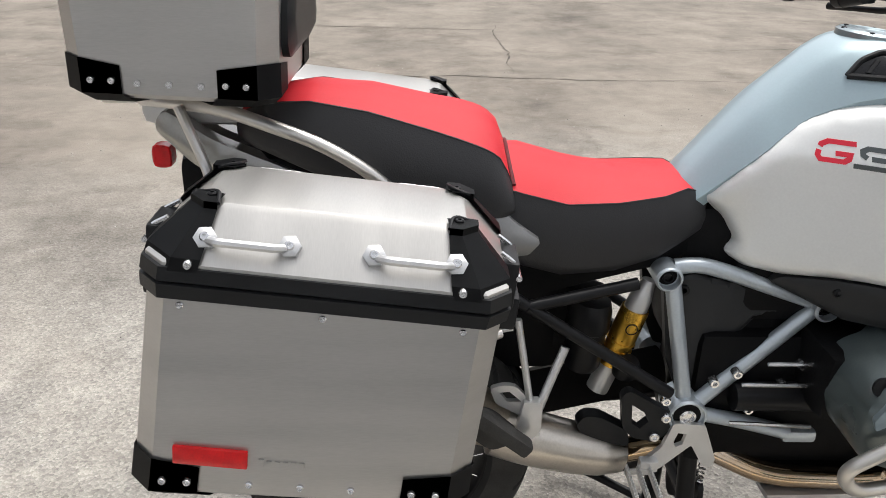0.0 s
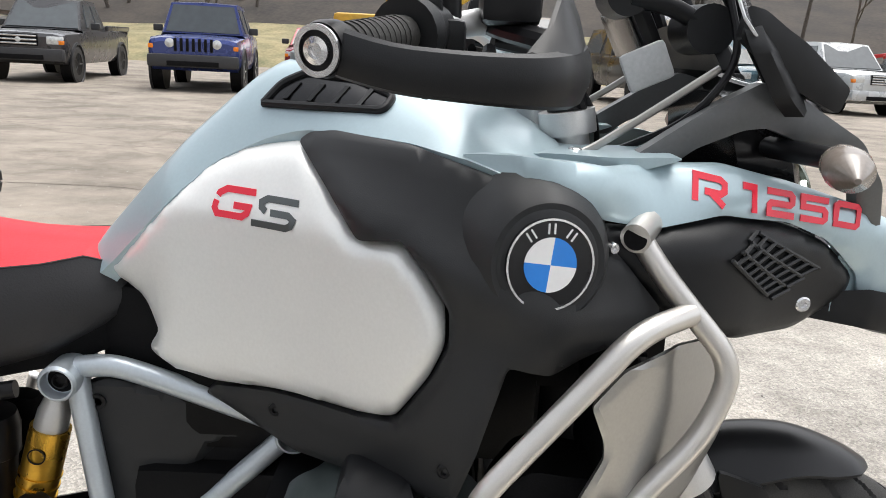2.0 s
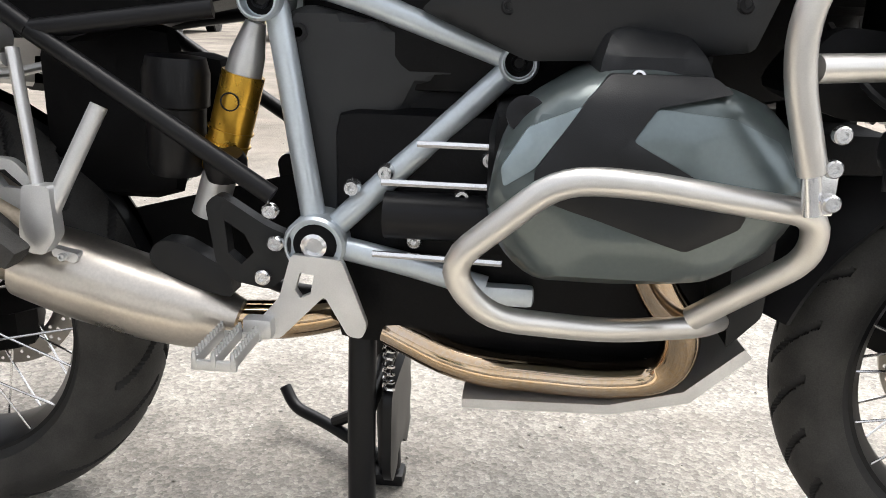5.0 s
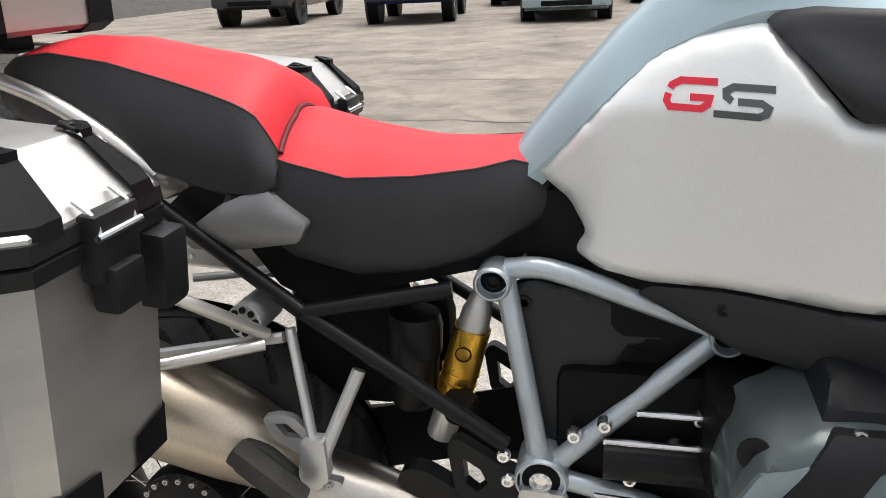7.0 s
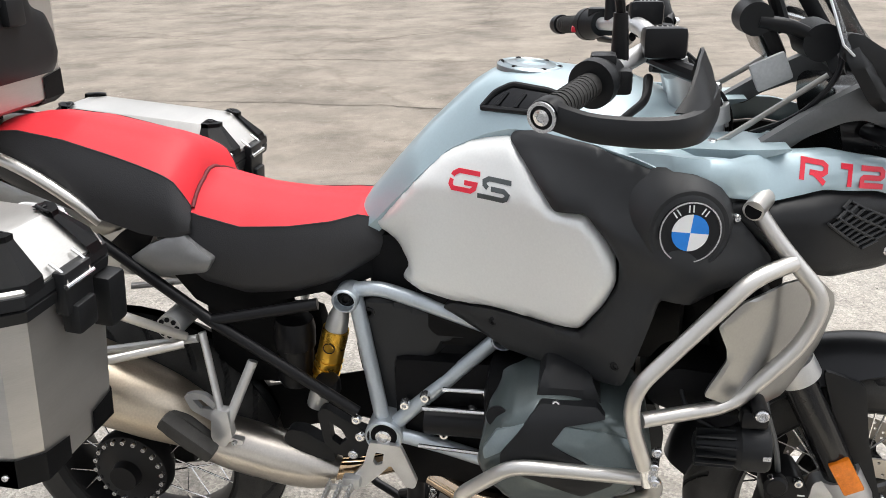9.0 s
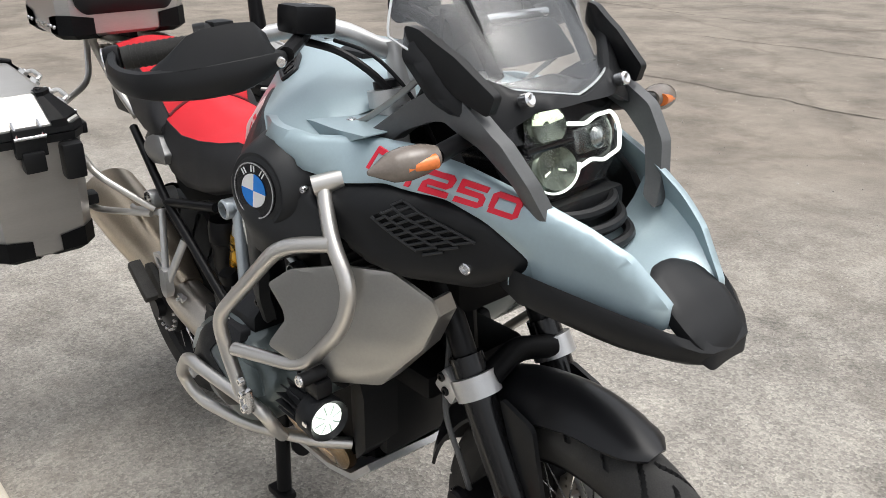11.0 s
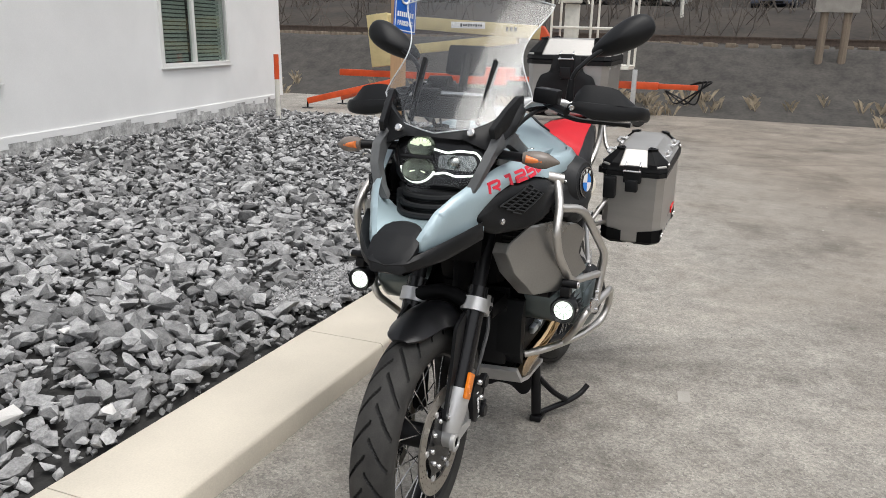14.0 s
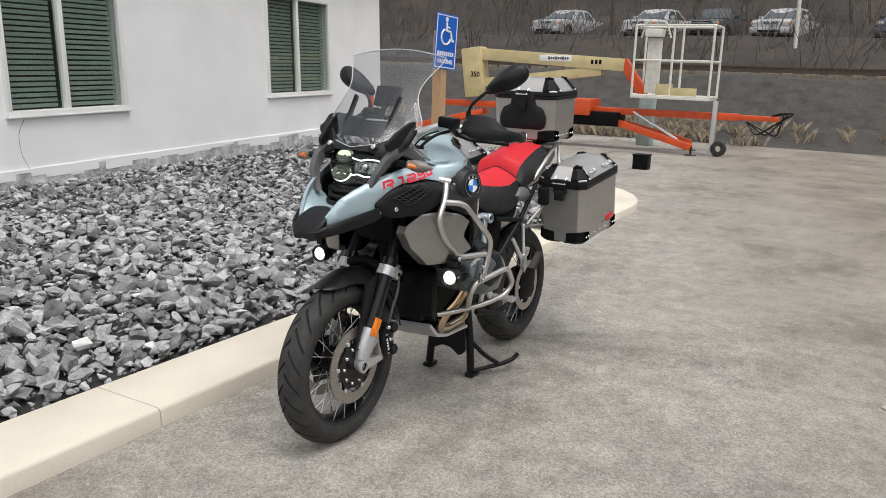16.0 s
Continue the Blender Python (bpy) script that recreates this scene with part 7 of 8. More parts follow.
part("display_glass", bm, GLOSSB, dash)
bm = B()
box(bm, (0, 0, 0), (0.03, 0.115, 0.085), 0.01, Matrix.Translation((1.240, -0.010, 1.343)) @ Matrix.Rotation(radians(-20), 4, "Y"))
tube(bm, [(1.31, 0, 1.24), (1.26, 0, 1.36)], 0.012, 10, 0)
part("navigator_mount", bm, SATIN, bike)
bm = B()
tube(bm, [(1.335, -0.10, 1.252), (1.345, 0, 1.254), (1.335, 0.10, 1.252)], 0.007, 10, 0.05)
part("screen_crossbar", bm, CHROME, bike)
bm = B()
tube(bm, [(1.338, -0.05, 1.238), (1.338, -0.125, 1.238)], 0.033, 24, 0, True, [0.030, 0.033, 0.033, 0.028])
part("horn_housing", bm, PLASTIC, bike)
bm = B()
tube(bm, [(1.240, -0.06, 1.272), (1.240, -0.122, 1.272)], 0.030, 24, 0, True, [0.027, 0.030, 0.030, 0.025])
kn = part("screen_knob", bm, PLASTIC, bike, "round black screen adjusting knob")
part("knob_arm", tube(B(), [(1.245, -0.115, 1.268), (1.29, -0.118, 1.262), (1.335, -0.112, 1.240)], 0.011, 12, 0.02), SATIN, kn)
bm = B()
box(bm, (0, 0, 0), (0.056, 0.012, 0.046), 0.006, Matrix.Translation((1.272, -0.112, 1.193)) @ Matrix.Rotation(radians(-25), 4, "Y"))
part("cowl_liner", bm, mat("pale_grey_plastic", (0.42, 0.43, 0.43), 0.45), bike)

# ---- handlebar
FIT = lambda p: inward(-0.021, 0.0)(p) - Vector((0, 0, 0.004))
BARP = [(0.945, -0.435, 1.203), (1.015, -0.285, 1.222), (1.085, -0.145, 1.240), (1.128, -0.06, 1.185), (1.130, 0.06, 1.185), (1.085, 0.145, 1.240), (1.015, 0.285, 1.222), (0.930, 0.435, 1.207)]
bm = B()
tube(bm, BARP, 0.0125, 16, 0.05, True, [0.0115, 0.012, 0.0135, 0.017, 0.0175, 0.017, 0.0135, 0.012, 0.0115])
hb = part("handlebar", bm, CAST, bike, "tapered silver handlebar")
bm = B()
slab(bm, [(1.12, 1.105), (1.20, 1.085), (1.20, 1.065), (1.12, 1.08)], -0.12, 0.12, 0.004)
clamp = part("triple_clamp", bm, CAST, hb, "silver fork bridge")
for s in (-1, 1):
    part("fork_tube", tube(B(), [(1.195, s * 0.105, 1.050), (1.180, s * 0.105, 1.132)], 0.024, 20, 0), CAST, clamp)
    part("fork_cap", tube(B(), [(1.183, s * 0.105, 1.115), (1.178, s * 0.105, 1.142)], 0.034, 20, 0), CAST, clamp)
    part("bar_riser", tube(B(), [(1.155, s * 0.05, 1.10), (1.128, s * 0.05, 1.205)], 0.021, 16, 0), CAST, clamp)
for s in (-1, 1):
    bm = B()
    lathe(bm, [(0.022, 0), (0.022, 0.012), (0.014, 0.014), (0, 0.012)], (1.177, s * 0.105, 1.143), (-0.2, 0, 0.98), 20)
    part("fork_cap", bm, SATIN, hb)
for s in (-1, 1):
    gx = 0.944 if s < 0 else 0.932
    e = Vector((gx, s * 0.440, 1.203))
    i_ = Vector((1.015, s * 0.285, 1.222))
    d = (i_ - e).normalized()
    bm = B()
    tube(bm, [e + d * 0.005, e + d * 0.055, e + d * 0.115], 0.0175, 18, 0, True, [0.017, 0.018, 0.0175])
    gp = part("grip", bm, RUBBER, hb, "black rubber grip")
    for k in range(10):
        part("rib", tube(B(), [e + d * (0.015 + k * 0.009), e + d * (0.019 + k * 0.009)], 0.0185, 18, 0), RUBBER, gp)
    bm = B()
    tube(bm, [e + d * 0.117, e + d * 0.135], 0.033, 22, 0)
    tube(bm, [e + d * 0.135, e + d * 0.178], 0.030, 22, 0, True, [0.032, 0.024])
    box(bm, e + d * 0.155 + Vector((0, 0, 0.022)), (0.035, 0.035, 0.022), 0.006)
    box(bm, e + d * 0.155 + Vector((0.02, 0, -0.005)), (0.04, 0.03, 0.035), 0.008)
    sw = part("switch_housing", bm, PLASTIC, hb)
    if s > 0:
        bm = B()
        box(bm, e + d * 0.13 + Vector((-0.03, 0, -0.01)), (0.016, 0.02, 0.012), 0.003)
        part("horn_button", bm, REDINK, sw, "red switch")
    bm = B()
    lathe(bm, [(0.020, 0), (0.0215, -0.006), (0.021, -0.02), (0.012, -0.022)], e - d * 0.018, d * -1, 28)
    lathe(bm, [(0.019, 0.0), (0.019, 0.003), (0.0165, 0.0035), (0.0165, 0.001), (0.0, 0.001)], e - d * 0.019, d * -1, 28)
    be = part("bar_end", bm, SATIN, hb)
    bm = B()
    lathe(bm, [(0.0195, 0.002), (0.0195, 0.0042), (0.0150, 0.0042), (0.0150, 0.002)], e - d * 0.019, d * -1, 28, True)
    lathe(bm, [(0.0105, 0.0), (0.0105, 0.005), (0.006, 0.006), (0.005, 0.003), (0, 0.003)], e - d * 0.019, d * -1, 20)
    part("bar_end_bolt", bm, CHROME, be)
    # hand guard: a strap from the bar end, a front blade and a raised wing on it
    up0, dx = (0.0, 0.0) if s < 0 else (0.028, -0.030)
    path = [(gx - 0.010, 0.452, 1.203, 0.019), (gx + 0.045, 0.476, 1.190 + up0 * 0.3, 0.018), (1.05 + dx, 0.482, 1.187 + up0 * 0.7, 0.0185), (1.095 + dx, 0.473, 1.186 + up0, 0.020),
            (1.122 + dx * 0.9, 0.450, 1.187 + up0, 0.022), (1.142 + dx * 0.5, 0.400, 1.188 + up0, 0.025), (1.156, 0.340, 1.193 + up0, 0.025), (1.158, 0.300, 1.202 + up0, 0.018), (1.150, 0.270, 1.208 + up0 * 0.6, 0.012)]
    fine = np.array([[a[k] + (b[k] - a[k]) * t for k in range(4)] for a, b in zip(path, path[1:]) for t in np.linspace(0, 1, 5)[:-1]] + [list(path[-1])])
    for _ in range(2):
        fine[1:-1] = (fine[:-2] + 2 * fine[1:-1] + fine[2:]) / 4
    rows = []
    for k, (x, y, z, hh) in enumerate(fine):
        a, b = fine[max(k - 1, 0)], fine[min(k + 1, len(fine) - 1)]
        t = Vector((b[0] - a[0], b[1] - a[1], 0)).normalized()
        n = Vector((-t.y, t.x, 0))
        n = n if n.dot(Vector((x - 1.0, y - 0.3, 0))) > 0 else -n
        prof = [(1, -0.008), (0.85, -0.001), (0.3, 0.004), (-0.3, 0.004), (-0.85, -0.001), (-1, -0.008), (-0.8, -0.012), (0.8, -0.012)]
        rows.append([(x + n.x * o, s * (y + n.y * o), z + hh * f) for f, o in prof])
    bm = B()
    loft(bm, rows, True, True)
    hg = part("hand_guard", bm, PLASTIC, hb, "matt black hand guard", 40)
    bm = B()
    rows = []
    for y, top_ in ((0.452, 0.003), (0.430, 0.020), (0.405, 0.042), (0.385, 0.048), (0.340, 0.050), (0.310, 0.047), (0.290, 0.028), (0.278, 0.004)):
        i = int(np.argmin(np.abs(fine[10:, 1] - y))) + 10
        x, _, z, hh = fine[i]
        b0 = z + hh - 0.004
        rows.append([(x - 0.002, s * y, b0), (x - 0.010, s * y, b0 + top_ * 0.5), (x - 0.022, s * y, b0 + top_), (x - 0.026, s * y, b0 + top_ - 0.001), (x - 0.015, s * y, b0 + top_ * 0.5 - 0.001), (x - 0.010, s * y, b0 - 0.004)])
    loft(bm, rows, True, True)
    part("wing", bm, PLASTIC, hg, "", 40)
    bm = B()
    screw(bm, (1.160, s * 0.284, 1.205 + up0 * 0.8), (0.8, s * 0.5, 0), 0.008, 0.006)
    part("screw", bm, CHROME, hg)
    bm = B()
    tube(bm, [(1.150, s * 0.268, 1.213), (1.09, s * 0.20, 1.228), (1.07, s * 0.18, 1.236)], 0.012, 10, 0.03)
    part("guard_arm", bm, SATIN, hg)
    # lever
    bm = B()
    tube(bm, [(1.075, s * 0.225, 1.205), (1.07, s * 0.28, 1.185), (1.03, s * 0.38, 1.178), (1.015, s * 0.43, 1.175)], 0.007, 10, 0.03, True, [0.009, 0.007, 0.006, 0.008], 0.8)
    part("lever", bm, SATIN, hb)
    # reservoir
    bm = B()
    box(bm, (0, 0, 0), (0.062, 0.075, 0.045), 0.010, Matrix.Translation((1.095, s * 0.195, 1.252)) @ Matrix.Rotation(radians(-6), 4, "X"))
    rs = part("fluid_reservoir", bm, SATIN, hb, "black brake fluid reservoir")
    bm = B()
    for k in range(5):
        box(bm, (1.085 + k * 0.007, s * 0.195, 1.2748), (0.002, 0.012 - 0.003 * (k % 2), 0.0012))
    part("writing_bars", bm, CAST, rs)
    # mirror
    bm = B()
    tube(bm, [(1.032, s * 0.245, 1.235), (1.030, s * 0.248, 1.300)], 0.012, 12, 0, True, [0.013, 0.010])
    tube(bm, [(1.030, s * 0.248, 1.300), (1.026, s * 0.258, 1.325), (1.00, s * 0.295, 1.350 + up0 * 0.6), (0.980, s * 0.335, 1.368 + up0)], 0.007, 10, 0.04)
    st = part("mirror_stem", bm, SATIN, hb)
    mc = Vector((0.968, s * 0.375, 1.392 if s < 0 else 1.425))
    lx, lz = Vector((0.10 * (1 if s < 0 else -1), s * 0.86, 0.50)).normalized(), Vector((0, s * -0.50, 0.86))
    ln = Vector((1, 0, 0))
    bm = B()
    rows = []
    for k in range(9):
        t = k / 8
        r = math.sin(math.pi * (0.04 + 0.5 * t)) if k else 0.05
        rows.append([mc + ln * (0.040 - 0.06 * t) + lx * (math.cos(a) * 0.100 * r) + lz * (math.copysign(abs(math.sin(a)) ** 0.85, math.sin(a)) * (0.043 + 0.014 * math.cos(a)) * r) for a in np.linspace(0, 2 * math.pi, 28, endpoint=False)])
    loft(bm, rows, True, True)
    mi = part("mirror", bm, PLASTIC, st, "black oval mirror")
    # wires
    bm = B()
    tube(bm, [(1.08, s * 0.19, 1.215), (1.14, s * 0.165, 1.205), (1.19, s * 0.13, 1.165), (1.21, s * 0.07, 1.08)], 0.0065, 8, 0.06)
    part("cable", bm, SATIN, hb)
    bm = B()
    tube(bm, [(1.10, s * 0.15, 1.215), (1.16, s * 0.12, 1.200), (1.22, s * 0.09, 1.14), (1.23, s * 0.05, 1.05)], 0.0035, 8, 0.06)
    part("cable", bm, SATIN, hb)
bm = B()
tube(bm, [(1.24, -0.12, 1.10), (1.31, -0.16, 1.14), (1.36, -0.155, 1.21), (1.345, -0.13, 1.28)], 0.0045, 8, 0.05)
part("screen_cable", bm, SATIN, bike)

# ---- seat
FIT = lambda p: inward(-0.008, 0.045)(p) + Vector((0, 0, 0.012))


def seat_rows(table, lo, hi, n):
    xs = [r[0] for r in table]
    rows = []
    for x in np.linspace(xs[0], xs[-1], n):
        zc, zr, yr, zb, yb = (curve(x, xs, [r[k] for r in table]) for k in range(1, 6))
        half = []
        if lo == 0:
            for f in np.linspace(0, 1, 9):
                half.append((yr * f, zc - (zc - zr) * f ** 2.3))
        else:
            for f in np.linspace(0, 1, 8):
                half.append((yr + (yb - yr) * f + 0.010 * math.sin(math.pi * f), zr - (zr - zb) * f))
            half.append((yb - 0.03, zb - 0.015))
        rows.append((x, half))
    return rows


def seat(table, n, name, label):
    bm = B()
    top = seat_rows(table, 0, 0, n)
    loft(bm, [[(x, -y, z) for y, z in h[::-1]] + [(x, y, z) for y, z in h[1:]] for x, h in top])
    ob = part(name, bm, RED, bike, label, 60)
    for s in (-1, 1):
        bm = B()
        side = seat_rows(table, 1, 0, n)
        loft(bm, [[(x, s * (y + 0.001), z) for y, z in h] for x, h in side])
        part("side_cover", bm, BLACKV, ob, "black vinyl seat side", 60)
        bm = B()
        tube(bm, [(x, s * (h[0][0] + 0.0008), h[0][1]) for x, h in side], 0.0014, 5, 0)
        part("seam", bm, BLACKV, ob)
    for k, mt in ((0, BLACKV), (-1, BLACKV)):
        bm = B()
        x, h = top[k]
        _, g = seat_rows(table, 1, 0, n)[k]
        outline = h + g
        bm.faces.new([bm.verts.new((x, -y, z)) for y, z in outline[::-1]] + [bm.verts.new((x, y, z)) for y, z in outline[1:]])
        part("end_cover", bm, mt if k else RED, ob)
    return ob


seat([(0.19, 0.955, 0.925, 0.150, 0.86, 0.165), (0.23, 0.965, 0.925, 0.158, 0.82, 0.172), (0.28, 0.966, 0.912, 0.166, 0.785, 0.176), (0.36, 0.944, 0.894, 0.170, 0.765, 0.176), (0.45, 0.926, 0.897, 0.166, 0.772, 0.172),
      (0.53, 0.920, 0.905, 0.152, 0.795, 0.160), (0.575, 0.922, 0.912, 0.128, 0.82, 0.146), (0.605, 0.908, 0.898, 0.108, 0.832, 0.128), (0.630, 0.875, 0.868, 0.090, 0.842, 0.105)], 40, "rider_seat", "bright red vinyl rider seat")
seat([(-0.215, 1.015, 1.008, 0.060, 0.985, 0.075), (-0.195, 1.042, 1.030, 0.095, 0.980, 0.110), (-0.15, 1.062, 1.050, 0.118, 0.970, 0.138), (-0.08, 1.074, 1.058, 0.136, 0.945, 0.155), (0.02, 1.070, 1.044, 0.146, 0.918, 0.170),
      (0.12, 1.050, 1.018, 0.154, 0.893, 0.182), (0.170, 1.042, 1.004, 0.160, 0.880, 0.188), (0.207, 1.032, 0.992, 0.164, 0.876, 0.190), (0.236, 1.014, 0.978, 0.164, 0.876, 0.190), (0.252, 0.975, 0.950, 0.160, 0.878, 0.188), (0.266, 0.925, 0.915, 0.152, 0.885, 0.182)], 36, "pillion_seat", "bright red vinyl pillion seat")
SEATJOIN = mat("crease_shade_seat_welt", (0.10, 0.004, 0.008), 0.7, var=0.05)
# piping where the pillion seat meets the rider seat, darkened for the crease's shadow
bm = B()
row = []
RX, PX = [0.19, 0.23, 0.28, 0.36], [0.170, 0.207, 0.236, 0.252, 0.266]
for y in np.linspace(-0.156, 0.156, 41):
    best = min(np.linspace(0.2, 0.27, 141), key=lambda x: abs(
        (lambda a, b, w: a - (a - b) * abs(y / w) ** 2.3)(curve(x, PX, [1.042, 1.032, 1.014, 0.975, 0.925]), curve(x, PX, [1.004, 0.992, 0.978, 0.950, 0.915]), curve(x, PX, [0.160, 0.164, 0.164, 0.160, 0.152]))
        - (lambda a, b, w: a - (a - b) * abs(y / w) ** 2.3)(curve(x, RX, [0.955, 0.965, 0.966, 0.944]), curve(x, RX, [0.925, 0.925, 0.912, 0.894]), curve(x, RX, [0.150, 0.158, 0.166, 0.170]))))
    a, b, w = curve(best, RX, [0.955, 0.965, 0.966, 0.944]), curve(best, RX, [0.925, 0.925, 0.912, 0.894]), curve(best, RX, [0.150, 0.158, 0.166, 0.170])
    row.append((best + 0.002, y, a - (a - b) * abs(y / w) ** 2.3 + 0.002))
tube(bm, row, 0.004, 8, 0)
part("piping", bm, SEATJOIN, bike, "red piping between the seats, darkened as the crease's shadow line")
bm = B()
loft(bm, [[(x, w, z1), (x, w, z0), (x, -w, z0), (x, -w, z1)] for x, w, z0, z1 in ((0.18, 0.14, 0.80, 0.87), (0.24, 0.15, 0.73, 0.84), (0.30, 0.15, 0.70, 0.80), (0.40, 0.15, 0.735, 0.80), (0.55, 0.13, 0.765, 0.83), (0.63, 0.11, 0.80, 0.85))], True, True)
part("seat_base", bm, DARK, bike)
FIT = inward(-0.012, 0.060)
for s in (-1, 1):
    bm = B()
    panel(bm, [(0.10, 0.812), (0.19, 0.872), (0.253, 0.897), (0.272, 0.880), (0.316, 0.850), (0.298, 0.822), (0.20, 0.806), (0.12, 0.795)], lambda x, z: 0.222 - abs(z - 0.845) * 0.35 - max(0, 0.2 - x) * 0.3, 0.03, 0.006, 0.014, 0.006, s)
    part("tail_cover", bm, TAILGREY, bike, "grey metallic tail side cover")
    bm = B()
    slab(bm, [(0.06, 0.835), (0.12, 0.885), (0.185, 0.885), (0.16, 0.845), (0.10, 0.815)], s * 0.135, s * 0.172, 0.008, corner=0.012)
    part("tail_clip", bm, SATIN, bike)
    bm = B()
    tube(bm, [(-0.36, s * 0.12, 1.062), (-0.22, s * 0.165, 1.060), (-0.05, s * 0.195, 1.010), (0.03, s * 0.198, 0.962), (0.085, s * 0.185, 0.905)], 0.0115, 14, 0.05)
    part("grab_rail", bm, BARS, bike, "brushed steel grab rail")
    bm = B()
    panel(bm, [(-0.33, 1.045), (-0.25, 0.99), (-0.10, 0.93), (0.05, 0.90), (0.10, 0.87), (0.03, 0.845), (-0.12, 0.87), (-0.28, 0.94), (-0.35, 1.01)], lambda x, z: 0.125, 0.04, 0.012, 0.02, 0.02, s)
    part("tail_panel", bm, SHIELD, bike)
bm = B()
box(bm, (-0.29, 0, 1.060), (0.28, 0.24, 0.016), 0.006)
part("luggage_rack", bm, BARS, bike)
part("rack_riser", box(B(), (-0.26, 0, 1.079), (0.16, 0.10, 0.030), 0.006), SATIN, bike)
part("rack_foot", box(B(), (-0.28, 0, 1.03), (0.20, 0.12, 0.05), 0.02), CAST, bike)
bm = B()
box(bm, (-0.355, 0, 0.945), (0.035, 0.13, 0.042), 0.012)
part("tail_light", bm, REDLENS, bike)
bm = B()
box(bm, (-0.13, 0, 0.90), (0.38, 0.22, 0.12), 0.03)
part("tail_unit", bm, DARK, bike)

FIT = None

# ---------------------------------------------------------------- luggage cases


def case(name, label, cx, cy, cz, L, D, H, tilt, s, lid=0.115, pad=False, yaw=0):
    """An aluminium case: a body with chamfered corners, a banded lid, corner caps, latches, handles, rivets.
    Its own frame: x along the bike, y outwards, z up, the base at z = 0."""
    root = base(name, cx, cy, cz, label, "luggage case", "aluminium luggage cases")
    M = Matrix.Translation((cx, cy, cz)) @ Matrix.Rotation(radians(yaw), 4, "Z") @ Matrix.Rotation(radians(tilt), 4, "Y") @ Matrix.Diagonal((1, s, 1, 1))

    def low_rear(x, y, z):
        """The base runs a little longer and lower to the rear than the lid."""
        k = 0.0 if pad else max(0.0, 1 - z / (H - lid)) * min(1.0, max(0.0, (L / 2 - x) / L))
        return Vector((x - 0.036 * k, y, z - 0.020 * k))

    def ring(z, e, ch=0.028):
        l, d = L / 2 + e, D / 2 + e
        pts = [(-l + ch, -d), (l - ch, -d), (l, -d + ch), (l, d - ch), (l - ch, d), (-l + ch, d), (-l, d - ch), (-l, -d + ch)]
        return [M @ low_rear(x, y, z) for x, y in pts]
    hb_ = H - lid
    bm = B()
    loft(bm, [ring(0.0, -0.008), ring(0.008, 0.0), ring(hb_ * 0.5, 0.003), ring(hb_, 0.006)], True, True)
    bmesh.ops.bevel(bm, geom=[e for e in bm.edges if e.is_manifold and e.calc_face_angle(0) > 0.3], offset=0.003, segments=2, affect="EDGES")
    body = part("body", bm, ALU, root, "brushed aluminium case body", 25)
    bm = B()
    loft(bm, [ring(hb_ - 0.022, 0.008), ring(hb_ - 0.022, 0.012), ring(hb_ - 0.004, 0.014), ring(hb_ - 0.002, 0.010), ring(hb_ + 0.001, 0.014), ring(hb_ + 0.018, 0.012), ring(hb_ + 0.018, 0.006)], True)
    part("band", bm, PLASTIC, root, "black plastic lid band", 25)
    bm = B()
    loft(bm, [ring(hb_ + 0.014, 0.009), ring(hb_ + 0.022, 0.008), ring(H - 0.006, -0.043), ring(H, -0.050), ring(H + 0.001, -0.055)], True, True)
    lidp = part("lid", bm, ALU_LID, root, "pale aluminium lid", 25)
    for ex in (-1, 1):
        for ey in (-1, 1):
            l, d = L / 2, D / 2
            bm = B()
            low = [(l - 0.060, d + 0.013), (l - 0.026, d + 0.013), (l + 0.013, d - 0.026), (l + 0.013, d - 0.060)]
            top = [(l - 0.072, d - 0.036), (l - 0.056, d - 0.036), (l - 0.036, d - 0.056), (l - 0.036, d - 0.072)]
            inn = [(l - 0.075, d - 0.066), (l - 0.066, d - 0.068), (l - 0.066, d - 0.070), (l - 0.066, d - 0.075)]
            loft(bm, [[M @ Vector((ex * x, ey * y, hb_ + 0.014)) for x, y in low], [M @ Vector((ex * x, ey * y, hb_ + 0.030)) for x, y in [(p[0] - 0.004, p[1] - 0.004) for p in low]],
                      [M @ Vector((ex * x, ey * y, H - 0.004)) for x, y in top], [M @ Vector((ex * x, ey * y, H + 0.005)) for x, y in top], [M @ Vector((ex * x, ey * y, H + 0.005)) for x, y in inn]])
            bmesh.ops.solidify(bm, geom=bm.faces[:], thickness=0.003)
            c = part("corner_cap", bm, PLASTIC, root, "", 25)
            bm = B()
            tube(bm, [M @ Vector((ex * (l - 0.072), ey * (d - 0.040), H + 0.002)), M @ Vector((ex * (l - 0.068), ey * (d - 0.068), H + 0.009)), M @ Vector((ex * (l - 0.042), ey * (d - 0.070), H + 0.002))], 0.0025, 8, 0.012)
            screw(bm, M @ Vector((ex * (l - 0.060), ey * (d - 0.060), H + 0.005)), (0, 0, 1), 0.006, 0.003)
            part("tie_loop", bm, SATIN, c)
            bm = B()
            low0 = [(l - 0.085, d + 0.004), (l - 0.026, d + 0.004), (l + 0.004, d - 0.026), (l + 0.004, d - 0.085)]
            loft(bm, [[M @ low_rear(ex * x, ey * y, 0.050 if k in (0, 3) else 0.060) for k, (x, y) in enumerate(low0)], [M @ low_rear(ex * x, ey * y, 0.008) for x, y in low0],
                      [M @ low_rear(ex * (x - 0.014), ey * (y - 0.014), -0.006) for x, y in low0], [M @ low_rear(ex * (x - 0.05), ey * (y - 0.05), -0.006) for x, y in low0]])
            bmesh.ops.solidify(bm, geom=bm.faces[:], thickness=0.003)
            c = part("base_corner", bm, PLASTIC, root, "", 25)
